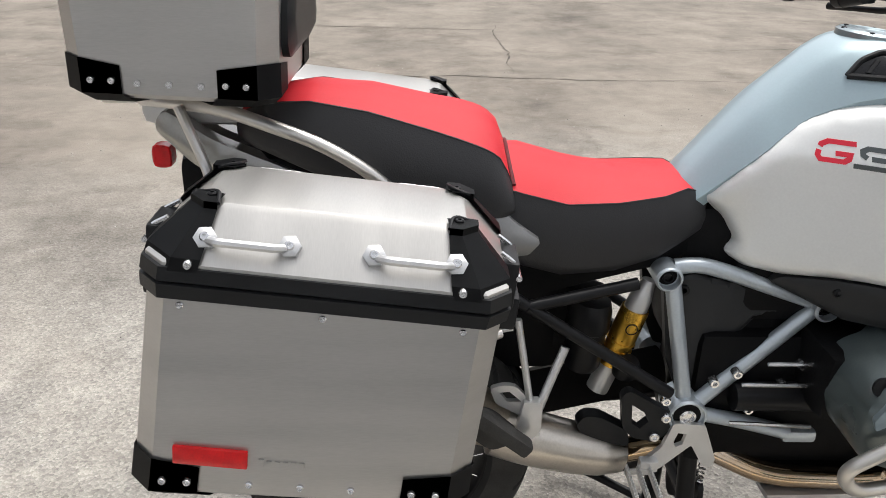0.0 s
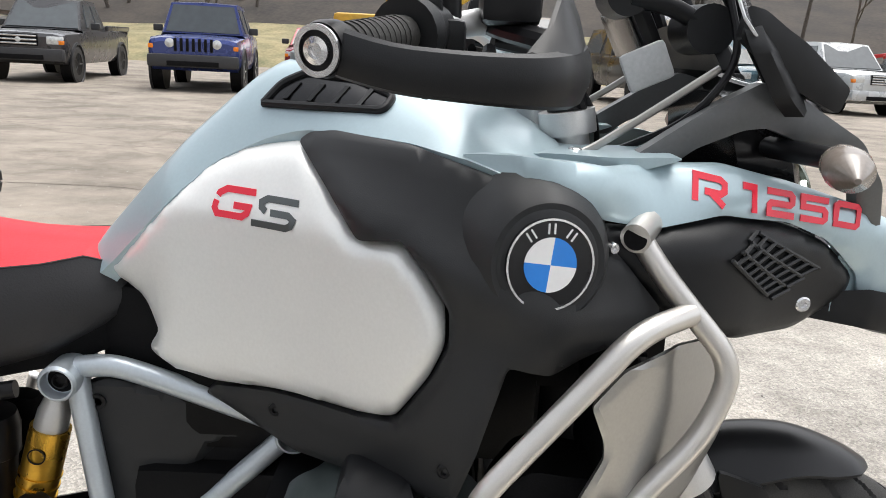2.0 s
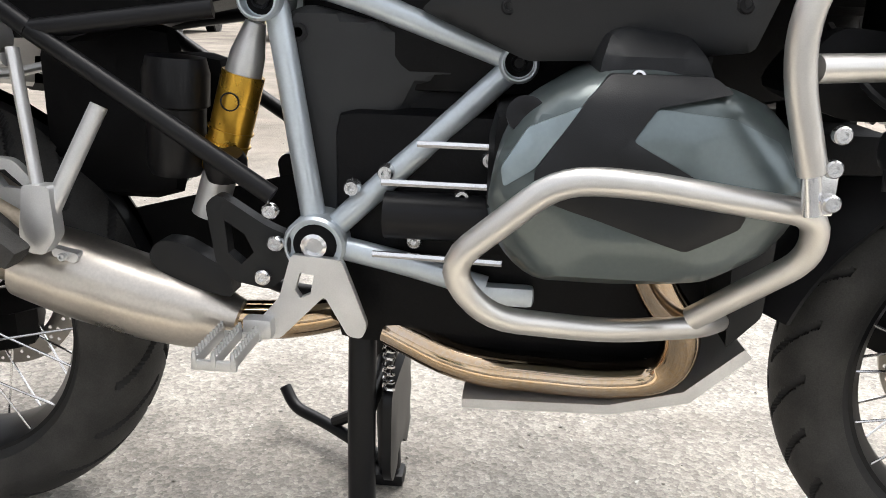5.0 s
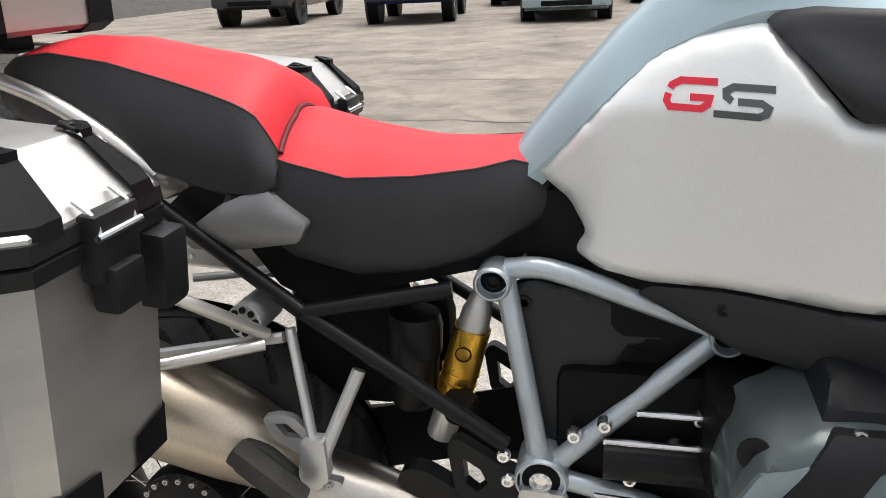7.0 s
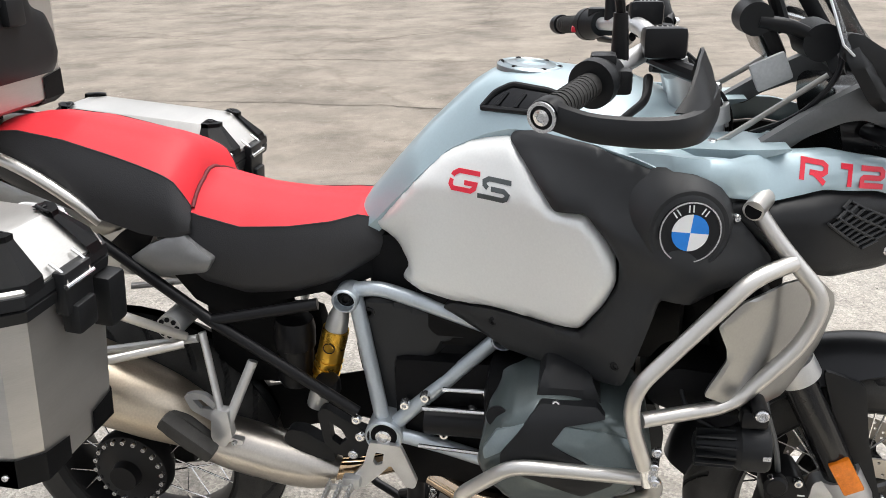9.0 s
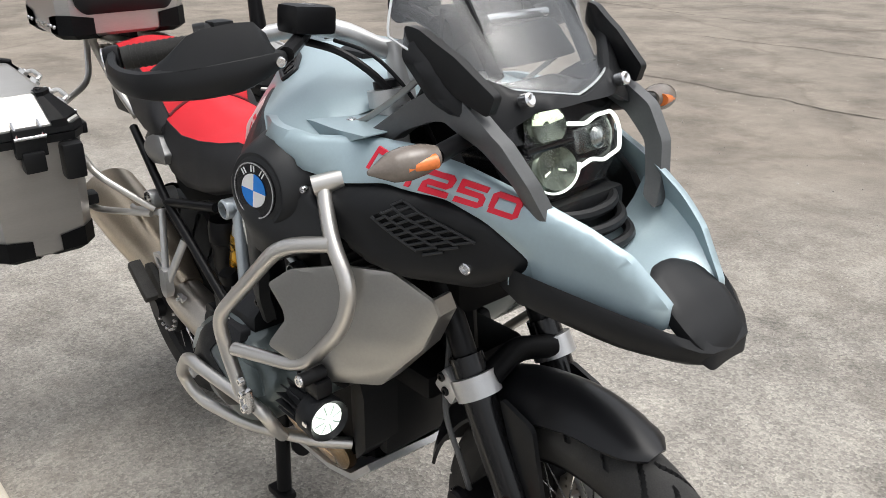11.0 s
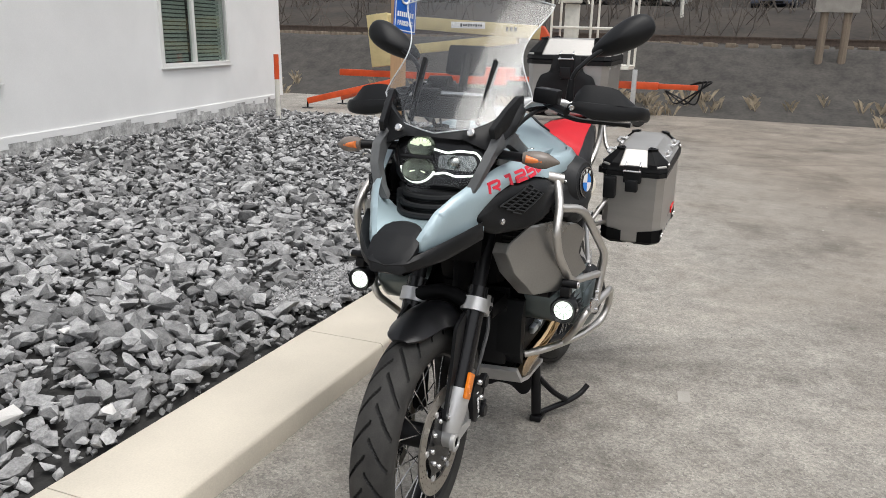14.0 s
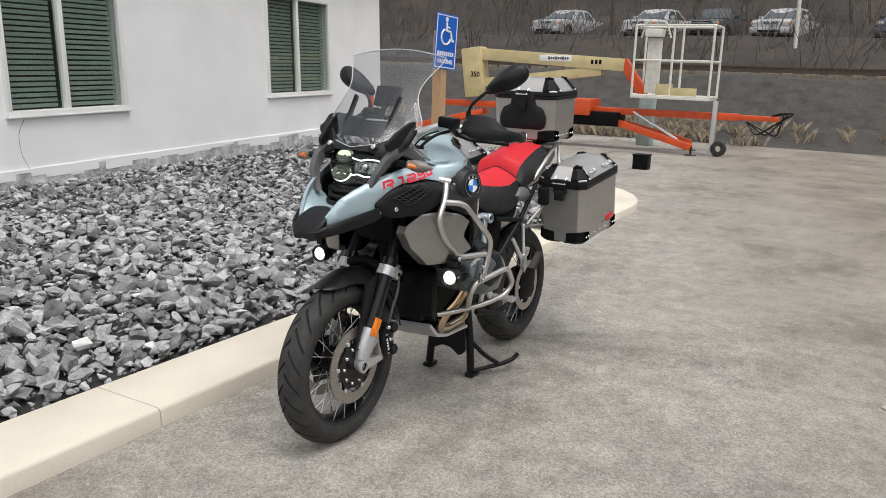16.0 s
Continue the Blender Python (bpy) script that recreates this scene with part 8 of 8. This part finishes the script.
            nrm = M.to_3x3() @ Vector((0, ey, 0))
            for q in (low_rear(ex * (l - 0.072), ey * (d + 0.006), 0.028), low_rear(ex * (l - 0.042), ey * (d + 0.006), 0.028), Vector((ex * (l - 0.050), ey * (d + 0.012), hb_ + 0.024))):
                bm = B()
                screw(bm, M @ q, nrm, 0.0055, 0.004)
                part("rivet", bm, CHROME, c)
    nrm = M.to_3x3() @ Vector((0, 1, 0))
    bm = B()
    screw(bm, (0, 0, 0), nrm, 0.005, 0.003)
    me = finish("rivet", bm, CHROME)
    for ey in (-1, 1):
        for fx, z in ((-0.40, hb_ - 0.032), (0, hb_ - 0.032), (0.40, hb_ - 0.032), (-0.15, 0.025), (0.0, 0.025), (0.15, 0.025)):
            o = part("rivet", me, CHROME, body)
            o.matrix_basis = Matrix.Translation(M @ low_rear(fx * L, ey * (D / 2 + 0.002 + 0.004 * z / hb_), z))
    if not pad:
        for fx in (-0.23, 0.24):
            for ey in (1, -1):
                bm = B()
                zz, yy = (hb_ + H) / 2 + 0.008, D / 2 - 0.012
                a, b = fx * L - 0.045, fx * L + 0.045
                tube(bm, [M @ Vector((a, ey * (yy + 0.004), zz)), M @ Vector((a + 0.012, ey * (yy + 0.02), zz + 0.006)), M @ Vector((b - 0.012, ey * (yy + 0.02), zz + 0.006)), M @ Vector((b, ey * (yy + 0.004), zz))], 0.0055, 8, 0.008)
                for q in (a - 0.004, b + 0.004):
                    lathe(bm, [(0.014, -0.004), (0.014, 0.005), (0.010, 0.007), (0, 0.007)], M @ Vector((q, ey * (yy - 0.001), zz)), M.to_3x3() @ Vector((0, ey, 0.85)), 6)
                hd = part("lid_handle", bm, CAST, lidp, "cast aluminium lid handle")
                for q in (a - 0.004, b + 0.004):
                    bm = B()
                    screw(bm, M @ Vector((q, ey * (yy + 0.004), zz + 0.004)), M.to_3x3() @ Vector((0, ey, 0.85)), 0.006, 0.004)
                    part("screw", bm, CHROME, hd)
    for ex in (-1, 1):
        bm = B()
        xx = ex * (L / 2 + 0.018)
        wide = 0.035
        box(bm, (0, 0, 0), (0.022, wide * 2, 0.07), 0.005, M @ Matrix.Translation((xx, 0.0, hb_ - 0.010)))
        box(bm, (0, 0, 0), (0.030, wide * 1.4, 0.05), 0.006, M @ Matrix.Translation((xx + ex * 0.006, 0.0, hb_ - 0.055)))
        la = part("latch", bm, PLASTIC, root)
        bm = B()
        for yy in (-wide * 0.8, wide * 0.8):
            tube(bm, [M @ Vector((xx + ex * 0.010, yy, hb_ + 0.005)), M @ Vector((xx + ex * 0.006, yy, hb_ + 0.022)), M @ Vector((xx - ex * 0.016, yy, hb_ + 0.036))], 0.0032, 6, 0.01)
        tube(bm, [M @ Vector((xx + ex * 0.012, -wide, hb_ + 0.004)), M @ Vector((xx + ex * 0.012, wide, hb_ + 0.004))], 0.0042, 10, 0)
        part("latch_bail", bm, CHROME, la, "bright steel latch bail")
    if pad:
        bm = B()
        panel(bm, [(-0.115, 0.060), (-0.135, 0.085), (-0.135, 0.130), (-0.115, 0.175), (-0.075, 0.190), (-0.060, 0.262), (0.060, 0.262), (0.075, 0.190), (0.115, 0.175), (0.135, 0.130), (0.135, 0.085), (0.115, 0.060)],
              lambda y, z: L / 2 + 0.022, 0.02, 0.012, 0.02, 0.012, 1, (), lambda y, d, z: tuple(M @ Vector((d, y, z))))
        part("backrest_pad", bm, PLASTIC, root, "black padded backrest")
    else:
        bm = B()
        box(bm, (0, 0, 0), (0.097, 0.006, 0.028), 0.002, M @ Matrix.Translation(low_rear(-L * 0.27, D / 2 + 0.004, 0.068)))
        part("reflector", bm, REDLENS, root, "red rectangular reflector")
        bm = B()
        for k in range(6):
            box(bm, (0, 0, 0), (0.007, 0.0015, 0.012 if k == 0 else 0.007), 0, M @ Matrix.Translation(low_rear(-L * 0.27 + 0.062 + k * 0.010, D / 2 + 0.0025, 0.062)))
        part("embossed_bars", bm, ALU, root)
        for yy, zz in ((-D / 2 - 0.02, hb_ - 0.03), (-D / 2 - 0.02, 0.09)):
            for xx in (-0.12, 0.12):
                bm = B()
                box(bm, (0, 0, 0), (0.04, 0.045, 0.03), 0.006, M @ Matrix.Translation((xx, yy, zz)))
                part("mount", bm, PLASTIC, root)
        bm = B()
        box(bm, (0, 0, 0), (0.05, 0.05, 0.09), 0.010, M @ Matrix.Translation((L / 2 + 0.012, -D / 2 + 0.03, hb_ - 0.07)))
        part("mount", bm, PLASTIC, root)
    return root


case("pannier", "brushed aluminium pannier with black corners and a red reflector", -0.041, -0.430, 0.643, 0.420, 0.235, 0.394, 6.0, -1, 0.080)
case("pannier", "brushed aluminium pannier hanging on the far side from the silencer", -0.088, 0.328, 0.640, 0.470, 0.235, 0.380, 6.0, 1, 0.076)
case("top_case", "brushed aluminium top case with a black padded backrest", -0.272, -0.04, 1.098, 0.310, 0.35, 0.328, 2.0, 1, 0.085, True, 0)
for s in (-1, 1):
    bm = B()
    PY = 0.285 if s < 0 else 0.235
    tube(bm, [(0.24, s * 0.18, 0.70), (0.17, s * PY, 0.80), (0.0, s * PY, 0.86), (-0.25, s * PY, 0.88), (-0.28, s * PY, 0.80), (-0.26, s * PY, 0.72), (0.10, s * PY, 0.69), (0.24, s * 0.19, 0.69)], 0.009, 12, 0.04)
    tube(bm, [(-0.2, s * PY, 0.875), (-0.25, s * 0.13, 0.95), (-0.30, s * 0.1, 1.06)], 0.009, 10, 0.04)
    part("pannier_rack", bm, BARS, bike)

# ---------------------------------------------------------------- parked cars across the lot
built = so_far()
CARGLASS = mat("dark_car_glass", (0.05, 0.06, 0.065), 0.06, var=0.1, coat=0.8)
CARLAMP = mat("car_lamp_glass", (0.62, 0.63, 0.62), 0.12, 0.3, var=0.15, scale=20, coat=0.6)
TRIM = mat("dark_car_trim", (0.03, 0.03, 0.032), 0.55)
CHROMETRIM = mat("car_chrome", (0.6, 0.6, 0.6), 0.18, 0.9)
ALLOY = mat("alloy_wheel", (0.45, 0.45, 0.46), 0.35, 0.7)


def car(name, label, x, y, turn, colour, L, W, H, hood_z, hood_len, clearance, wheel_r, style="suv", lamps="square", dark_wheels=False, bars=3):
    """A parked car; its front bumper's middle stands at x, y and faces the near side of the lot, turned by some degrees."""
    paint = mat(name + "_paint", colour, 0.28, 0.35, var=0.06, scale=3, coat=0.6)
    root = base(name, x, y, 0, label, "car", "cars parked across the lot")
    M = Matrix.Translation((x, y, 0)) @ Matrix.Rotation(radians(turn), 4, "Z")

    def P(a, b, c):
        return M @ Vector((a, b, c))
    w = W / 2
    hz, belt = hood_z, hood_z + 0.06
    front = [(0.0, 0.42, 0.90), (0.06, 0.20, 0.97), (0.22, 0.0, 1.0)]
    secs = []
    for d, k, hw in ((0.0, 0.80, 0.90), (0.05, 0.90, 0.955), (0.25, 0.96, 0.985), (hood_len, 1.0, 1.0), (hood_len + 0.1, 1.06, 1.0), (L * 0.7, 1.08, 1.0), (L - 0.15, 1.06, 0.98), (L, 0.98, 0.93)):
        zt, b = clearance + (hz - clearance) * k, w * hw
        zb = clearance + (0.12 if d < 0.06 else 0.0)
        secs.append([P(-b * 0.93, d, zb), P(-b, d, zb + 0.16), P(-b, d, zt - 0.16), P(-b * 0.96, d, zt - 0.04), P(-b * 0.75, d, zt), P(0, d, zt + 0.02), P(b * 0.75, d, zt), P(b * 0.96, d, zt - 0.04), P(b, d, zt - 0.16), P(b, d, zb + 0.16), P(b * 0.93, d, zb)])
    bm = B()
    loft(bm, secs, True, True)
    body = part("body", bm, paint, root, "", 30)
    c0, c1 = hood_len, (L - 0.1 if style == "suv" else L * 0.62 if style == "pickup" else L * 0.80)
    rake, rear = (0.75 if style == "sedan" else 0.55 if style != "jeep" else 0.22), (0.7 if style == "sedan" else 0.25)
    zb = hz + 0.03
    cab = [(c0, zb, 0.90, 0), (c0 + rake, H - 0.03, 0.74, 1), (c0 + rake + 0.3, H, 0.73, 1), (c1 - rear, H - 0.01, 0.72, 1), (c1, zb, 0.88, 0)]
    bm = B()
    loft(bm, [[P(-w * 0.95, d, zb - 0.05), P(-w * k, d, z), P(0, d, z + (0.02 if r else 0)), P(w * k, d, z), P(w * 0.95, d, zb - 0.05)] for d, z, k, r in cab], False)
    part("cabin", bm, paint, root, "", 30)

    def glass(nm, q, off):
        a, b, c, e = [Vector(t) for t in q]
        n = (b - a).cross(e - a).normalized() * off
        bm = B()
        ctr = (a + b + c + e) / 4
        pts = [ctr + (t - ctr) * 0.93 for t in (a, b, c, e)]
        vs = [bm.verts.new(t + n) for t in pts] + [bm.verts.new(t - n * 0.5) for t in pts]
        bm.faces.new(vs[:4])
        bm.faces.new(vs[7:3:-1])
        for k in range(4):
            bm.faces.new((vs[k], vs[k + 4], vs[(k + 1) % 4 + 4], vs[(k + 1) % 4]))
        return part(nm, bm, CARGLASS, root)
    glass("windscreen", [P(-w * 0.90, c0 - 0.005, zb + 0.01), P(w * 0.90, c0 - 0.005, zb + 0.01), P(w * 0.74, c0 + rake, H - 0.05), P(-w * 0.74, c0 + rake, H - 0.05)], 0.015)
    for s in (-1, 1):
        m_ = (c0 + rake + c1 - rear) / 2
        for a, b in (((c0 + 0.35, c0 + rake + 0.05), (m_, m_)), ((m_ + 0.08, m_ + 0.08), (c1 - 0.2, c1 - rear - 0.1))):
            q = [P(s * w * 0.935, a[0], zb + 0.03), P(s * w * 0.925, b[0], zb + 0.03), P(s * w * 0.755, b[1], H - 0.09), P(s * w * 0.765, a[1], H - 0.09)]
            glass("side_window", q if s < 0 else q[::-1], 0.015)
        bm = B()
        box(bm, (s * (w + 0.10), c0 + 0.45, zb + 0.10), (0.20, 0.10, 0.15), 0.03, M)
        part("door_mirror", bm, TRIM if style != "sedan" else paint, root)
        # lamps
        bm = B()
        if lamps == "round":
            lathe(bm, [(0.095, 0.0), (0.095, 0.03), (0.07, 0.045), (0, 0.05)], P(s * w * 0.50, 0.02, hz - 0.17), M.to_3x3() @ Vector((0, -1, 0)), 20)
        else:
            hgt = 0.17 if lamps == "square" else 0.12
            box(bm, (s * w * 0.76, 0.05, hz - 0.20), (w * 0.36, 0.12, hgt), 0.03, M)
        part("headlight", bm, CARLAMP, root)
        bm = B()
        box(bm, (s * w * 0.90, 0.03, hz - 0.24), (0.10, 0.10, 0.09), 0.02, M)
        part("side_lamp", bm, ORANGE, root)
        bm = B()
        lathe(bm, [(0.05, 0.0), (0.05, 0.02), (0, 0.025)], P(s * w * 0.68, 0.0, clearance + 0.22), M.to_3x3() @ Vector((0, -1, 0)), 14)
        part("fog_lamp", bm, CARLAMP, root)
        for d in (0.75, L - 0.85):
            c = P(s * (w - 0.10), d, wheel_r)
            ax = M.to_3x3() @ Vector((s, 0, 0))
            bm = B()
            lathe(bm, [(wheel_r * 0.62, -0.11), (wheel_r * 0.93, -0.11), (wheel_r, -0.07), (wheel_r, 0.07), (wheel_r * 0.93, 0.11), (wheel_r * 0.62, 0.11)], c, ax, 28, True)
            wh = part("wheel", bm, RUBBER, root)
            bm = B()
            lathe(bm, [(wheel_r * 0.63, 0.09), (wheel_r * 0.58, 0.05), (wheel_r * 0.2, 0.06), (wheel_r * 0.18, 0.08), (0, 0.08)], c, ax, 24)
            for k in range(5):
                a = 2 * math.pi * k / 5
                tube(bm, [c + ax * 0.07, c + ax * 0.085 + M.to_3x3() @ Vector((0, math.cos(a), math.sin(a))) * wheel_r * 0.6], 0.03, 6, 0)
            part("rim", bm, TRIM if dark_wheels else ALLOY, wh)
            bm = B()
            lathe(bm, [(wheel_r * 1.16, -0.02), (wheel_r * 1.18, 0.022), (wheel_r * 1.05, 0.03), (wheel_r * 1.02, -0.02)], P(s * (w - 0.005), d, wheel_r * 1.02), ax, 28, True)
            part("wheel_arch", bm, TRIM, body)
            # dark disc flush with the body side paints the shade inside the arch
            bm = B()
            lathe(bm, [(wheel_r * 1.1, -0.25), (wheel_r * 1.1, 0.004), (0, 0.004)], P(s * (w - 0.004), d, wheel_r * 1.02), ax, 24)
            part("wheel_well", bm, DARK, body)
    bm = B()
    box(bm, (0, -0.02, clearance + 0.20), (W * 0.97, 0.22, 0.26), 0.06, M)
    bp = part("front_bumper", bm, paint if style in ("sedan", "suv") else TRIM, root)
    bm = B()
    box(bm, (0, -0.125, clearance + 0.15), (W * 0.55, 0.03, 0.10), 0.01, M)
    part("air_intake", bm, DARK, bp)
    bm = B()
    gw = W * (0.40 if style != "sedan" else 0.34)
    gh = 0.24 if style != "sedan" else 0.10
    if style == "jeep":
        for k in range(7):
            box(bm, (-0.36 + k * 0.12, 0.0, hz - 0.20), (0.055, 0.05, 0.26), 0.01, M)
        part("grille", bm, DARK, root)
    else:
        box(bm, (0, 0.0, hz - 0.20), (gw, 0.07, gh), 0.015, M)
        gr = part("grille", bm, DARK, root)
        for k in range(bars):
            bm = B()
            box(bm, (0, -0.04, hz - 0.20 + (k - (bars - 1) / 2) * gh / bars), (gw * 0.98, 0.025, gh * 0.14), 0.004, M)
            part("grille_bar", bm, CHROMETRIM, gr)
        bm = B()
        lathe(bm, [(0.055, 0), (0.055, 0.02), (0, 0.025)], P(0, -0.05, hz - 0.20), M.to_3x3() @ Vector((0, -1, 0)), 16)
        part("badge", bm, CARLAMP, gr)
    if style == "pickup":
        bm = B()
        for q in ((-w * 0.95, 0.06), (w * 0.95, 0.06)):
            box(bm, (q[0], (c1 + L) / 2, hz + 0.10), (0.08, L - c1, 0.12), 0.02, M)
        box(bm, (0, L - 0.04, hz + 0.05), (W * 0.95, 0.07, 0.2), 0.02, M)
        part("cargo_bed", bm, paint, root)
    return root


car("pickup", "dark grey pickup truck parked facing the lot", -9.3, 15.2, 12, (0.045, 0.045, 0.048), 5.2, 1.85, 1.78, 1.08, 1.35, 0.38, 0.39, "pickup", "square", True)
car("off_roader", "blue open-styled off-roader with round headlamps", -5.55, 15.2, 13, (0.018, 0.035, 0.17), 4.3, 1.88, 1.84, 1.14, 1.35, 0.42, 0.42, "jeep", "round")
car("sedan", "light blue older sedan with plain bumper", -2.15, 15.0, 11, (0.30, 0.40, 0.44), 4.6, 1.78, 1.40, 0.86, 1.25, 0.22, 0.31, "sedan", "slim", False, 2)
car("white_sedan", "white sedan parked in the row behind", -0.6, 21.0, 10, (0.62, 0.62, 0.61), 4.6, 1.80, 1.45, 0.9, 1.2, 0.22, 0.31, "sedan", "slim")
car("red_hatchback", "dark red car parked in the row behind", -4.6, 21.5, 10, (0.22, 0.02, 0.03), 4.2, 1.75, 1.5, 0.95, 1.0, 0.22, 0.31, "suv", "slim")
car("brown_truck", "dusty brown large pickup truck", 1.35, 16.0, 9, (0.10, 0.085, 0.075), 5.6, 2.0, 1.95, 1.25, 1.45, 0.42, 0.41, "pickup", "square")
car("black_suv", "black off-road vehicle with bright wheels", 4.95, 17.9, 16, (0.016, 0.016, 0.018), 4.7, 1.90, 1.83, 1.12, 1.35, 0.40, 0.41, "suv", "slim")
car("white_suv", "white tall estate car behind the others", 6.6, 21.5, 12, (0.62, 0.62, 0.60), 4.7, 1.85, 1.75, 1.05, 1.2, 0.28, 0.35, "suv", "slim")
car("teal_suv", "dark teal compact off-road car", 7.2, 19.2, 12, (0.035, 0.09, 0.12), 4.45, 1.82, 1.72, 1.06, 1.15, 0.27, 0.355, "suv", "square")
car("silver_suv", "pale silver large off-road car", 10.2, 20.1, 14, (0.50, 0.51, 0.51), 4.85, 1.88, 1.80, 1.10, 1.25, 0.30, 0.37, "suv", "square", False, 4)
car("grey_suv", "dark grey rounded compact off-road car", 13.4, 21.0, 6, (0.06, 0.06, 0.065), 4.5, 1.84, 1.68, 1.02, 1.05, 0.24, 0.35, "suv", "slim")
turn_about(built, -5.5, 1.165, -0.3)
built = so_far()
for k, (cx, cy, col, nm) in enumerate(((-35.2, -10.2, (0.55, 0.55, 0.55), "white"), (-35.2, -7.2, (0.10, 0.10, 0.11), "dark"), (-35.2, -4.2, (0.5, 0.5, 0.5), "silver"), (-35.2, 0.8, (0.09, 0.10, 0.14), "navy"), (-35.2, -15.0, (0.45, 0.45, 0.46), "grey"))):
    c = car(nm + "_far_car", nm + " car parked above the railway, half hidden by brush", 0, 0, 0, col, 4.6, 1.8, 1.5, 0.95, 1.15, 0.22, 0.32, "suv" if k % 2 else "sedan", "slim")
    c.matrix_basis = Matrix.Translation((cx, cy, 3.15)) @ Matrix.Rotation(radians(80), 4, "Z")

turn_about(built, 0.9, 0, 0, 0.04, -0.055)

# ---------------------------------------------------------------- far side of the lot
built = so_far()


def north(x, y):
    z = curve(y, [30, 34, 40, 52, 70, 130], [-0.05, 0.9, 1.6, 5.5, 13, 36])
    return z + (0.7 * noise.noise((x * 0.08, y * 0.08, 5)) if y > 36 else 0)


terrain("grass_bank", north, -60, 70, 30, 40, 60, 10, GREENBANK, "low grassy bank at the edge of the lot", "bank")
terrain("far_hillside", north, -110, 120, 40, 130, 60, 24, HILL, "bare brown wooded hillside", "hillside")
rng = np.random.default_rng(77)
for k in range(110):
    y = rng.uniform(0, 1) ** 1.4 * 50 + 38
    x = rng.uniform(-60, 60)
    ob = new("bare_tree", shapes[k % 7])
    ob.matrix_basis = Matrix.Translation((x, y, north(x, y) - 0.1)) @ Matrix.Rotation(rng.uniform(0, 6.28), 4, "Z") @ Matrix.Scale(rng.uniform(0.7, 1.3), 4)
    tagged(ob, "leafless grey-brown tree on the hillside", "tree", "hillside trees")
dig = base("excavator", -3.3, 26, 0, "yellow excavator with its arm folded", "excavator")
bm = B()
box(bm, (-3.3, 26, 0.5), (3.4, 2.4, 0.8), 0.2)
part("tracks", bm, DARK, dig)
YEL = mat("yellow_machine_paint", (0.55, 0.33, 0.03), 0.5, var=0.1)
bm = B()
box(bm, (-3.6, 26, 1.5), (2.6, 2.2, 1.1), 0.15)
box(bm, (-2.7, 25.6, 2.3), (1.1, 1.0, 1.2), 0.1)
part("cab", bm, YEL, dig)
bm = B()
beam((-2.3, 26.2, 1.8), (0.1, 26.2, 3.4), 0.3, 0.4, 0.02, bm)
beam((0.1, 26.2, 3.4), (1.0, 26.2, 1.5), 0.25, 0.3, 0.02, bm)
part("arm", bm, YEL, dig)
hoist = base("red_conveyor", 21, 27.5, 0, "red lattice conveyor standing on its legs", "conveyor")
REDM = mat("red_machine_paint", (0.45, 0.02, 0.02), 0.5, var=0.1)
for dz in (0.0, 0.45):
    for yy in (27, 28):
        part("chord", beam((13, yy, 1.1 + dz), (30, yy, 3.9 + dz), 0.12, 0.12), REDM, hoist)
for k in range(16):
    t = k / 15
    part("strut", beam((13 + 17 * t, 27, 1.1 + 2.8 * t), (13 + 17 * min(1, t + 0.05), 27, 1.55 + 2.8 * t), 0.08, 0.08), REDM, hoist)
for xx, zz in ((17, 1.7), (26, 3.2)):
    for yy in (27, 28):
        part("leg", beam((xx, yy, zz), (xx, yy, 0), 0.12, 0.12), REDM, hoist)
bm = B()
box(bm, (34, 42, 3.6), (14, 6, 4.2), 0.05)
lone("storage_shed", bm, mat("red_brown_siding", (0.16, 0.06, 0.05), 0.7, var=0.1), "low red-brown storage shed on the bank", "shed")
turn_about(built, -5.5, 1.165, -0.3)
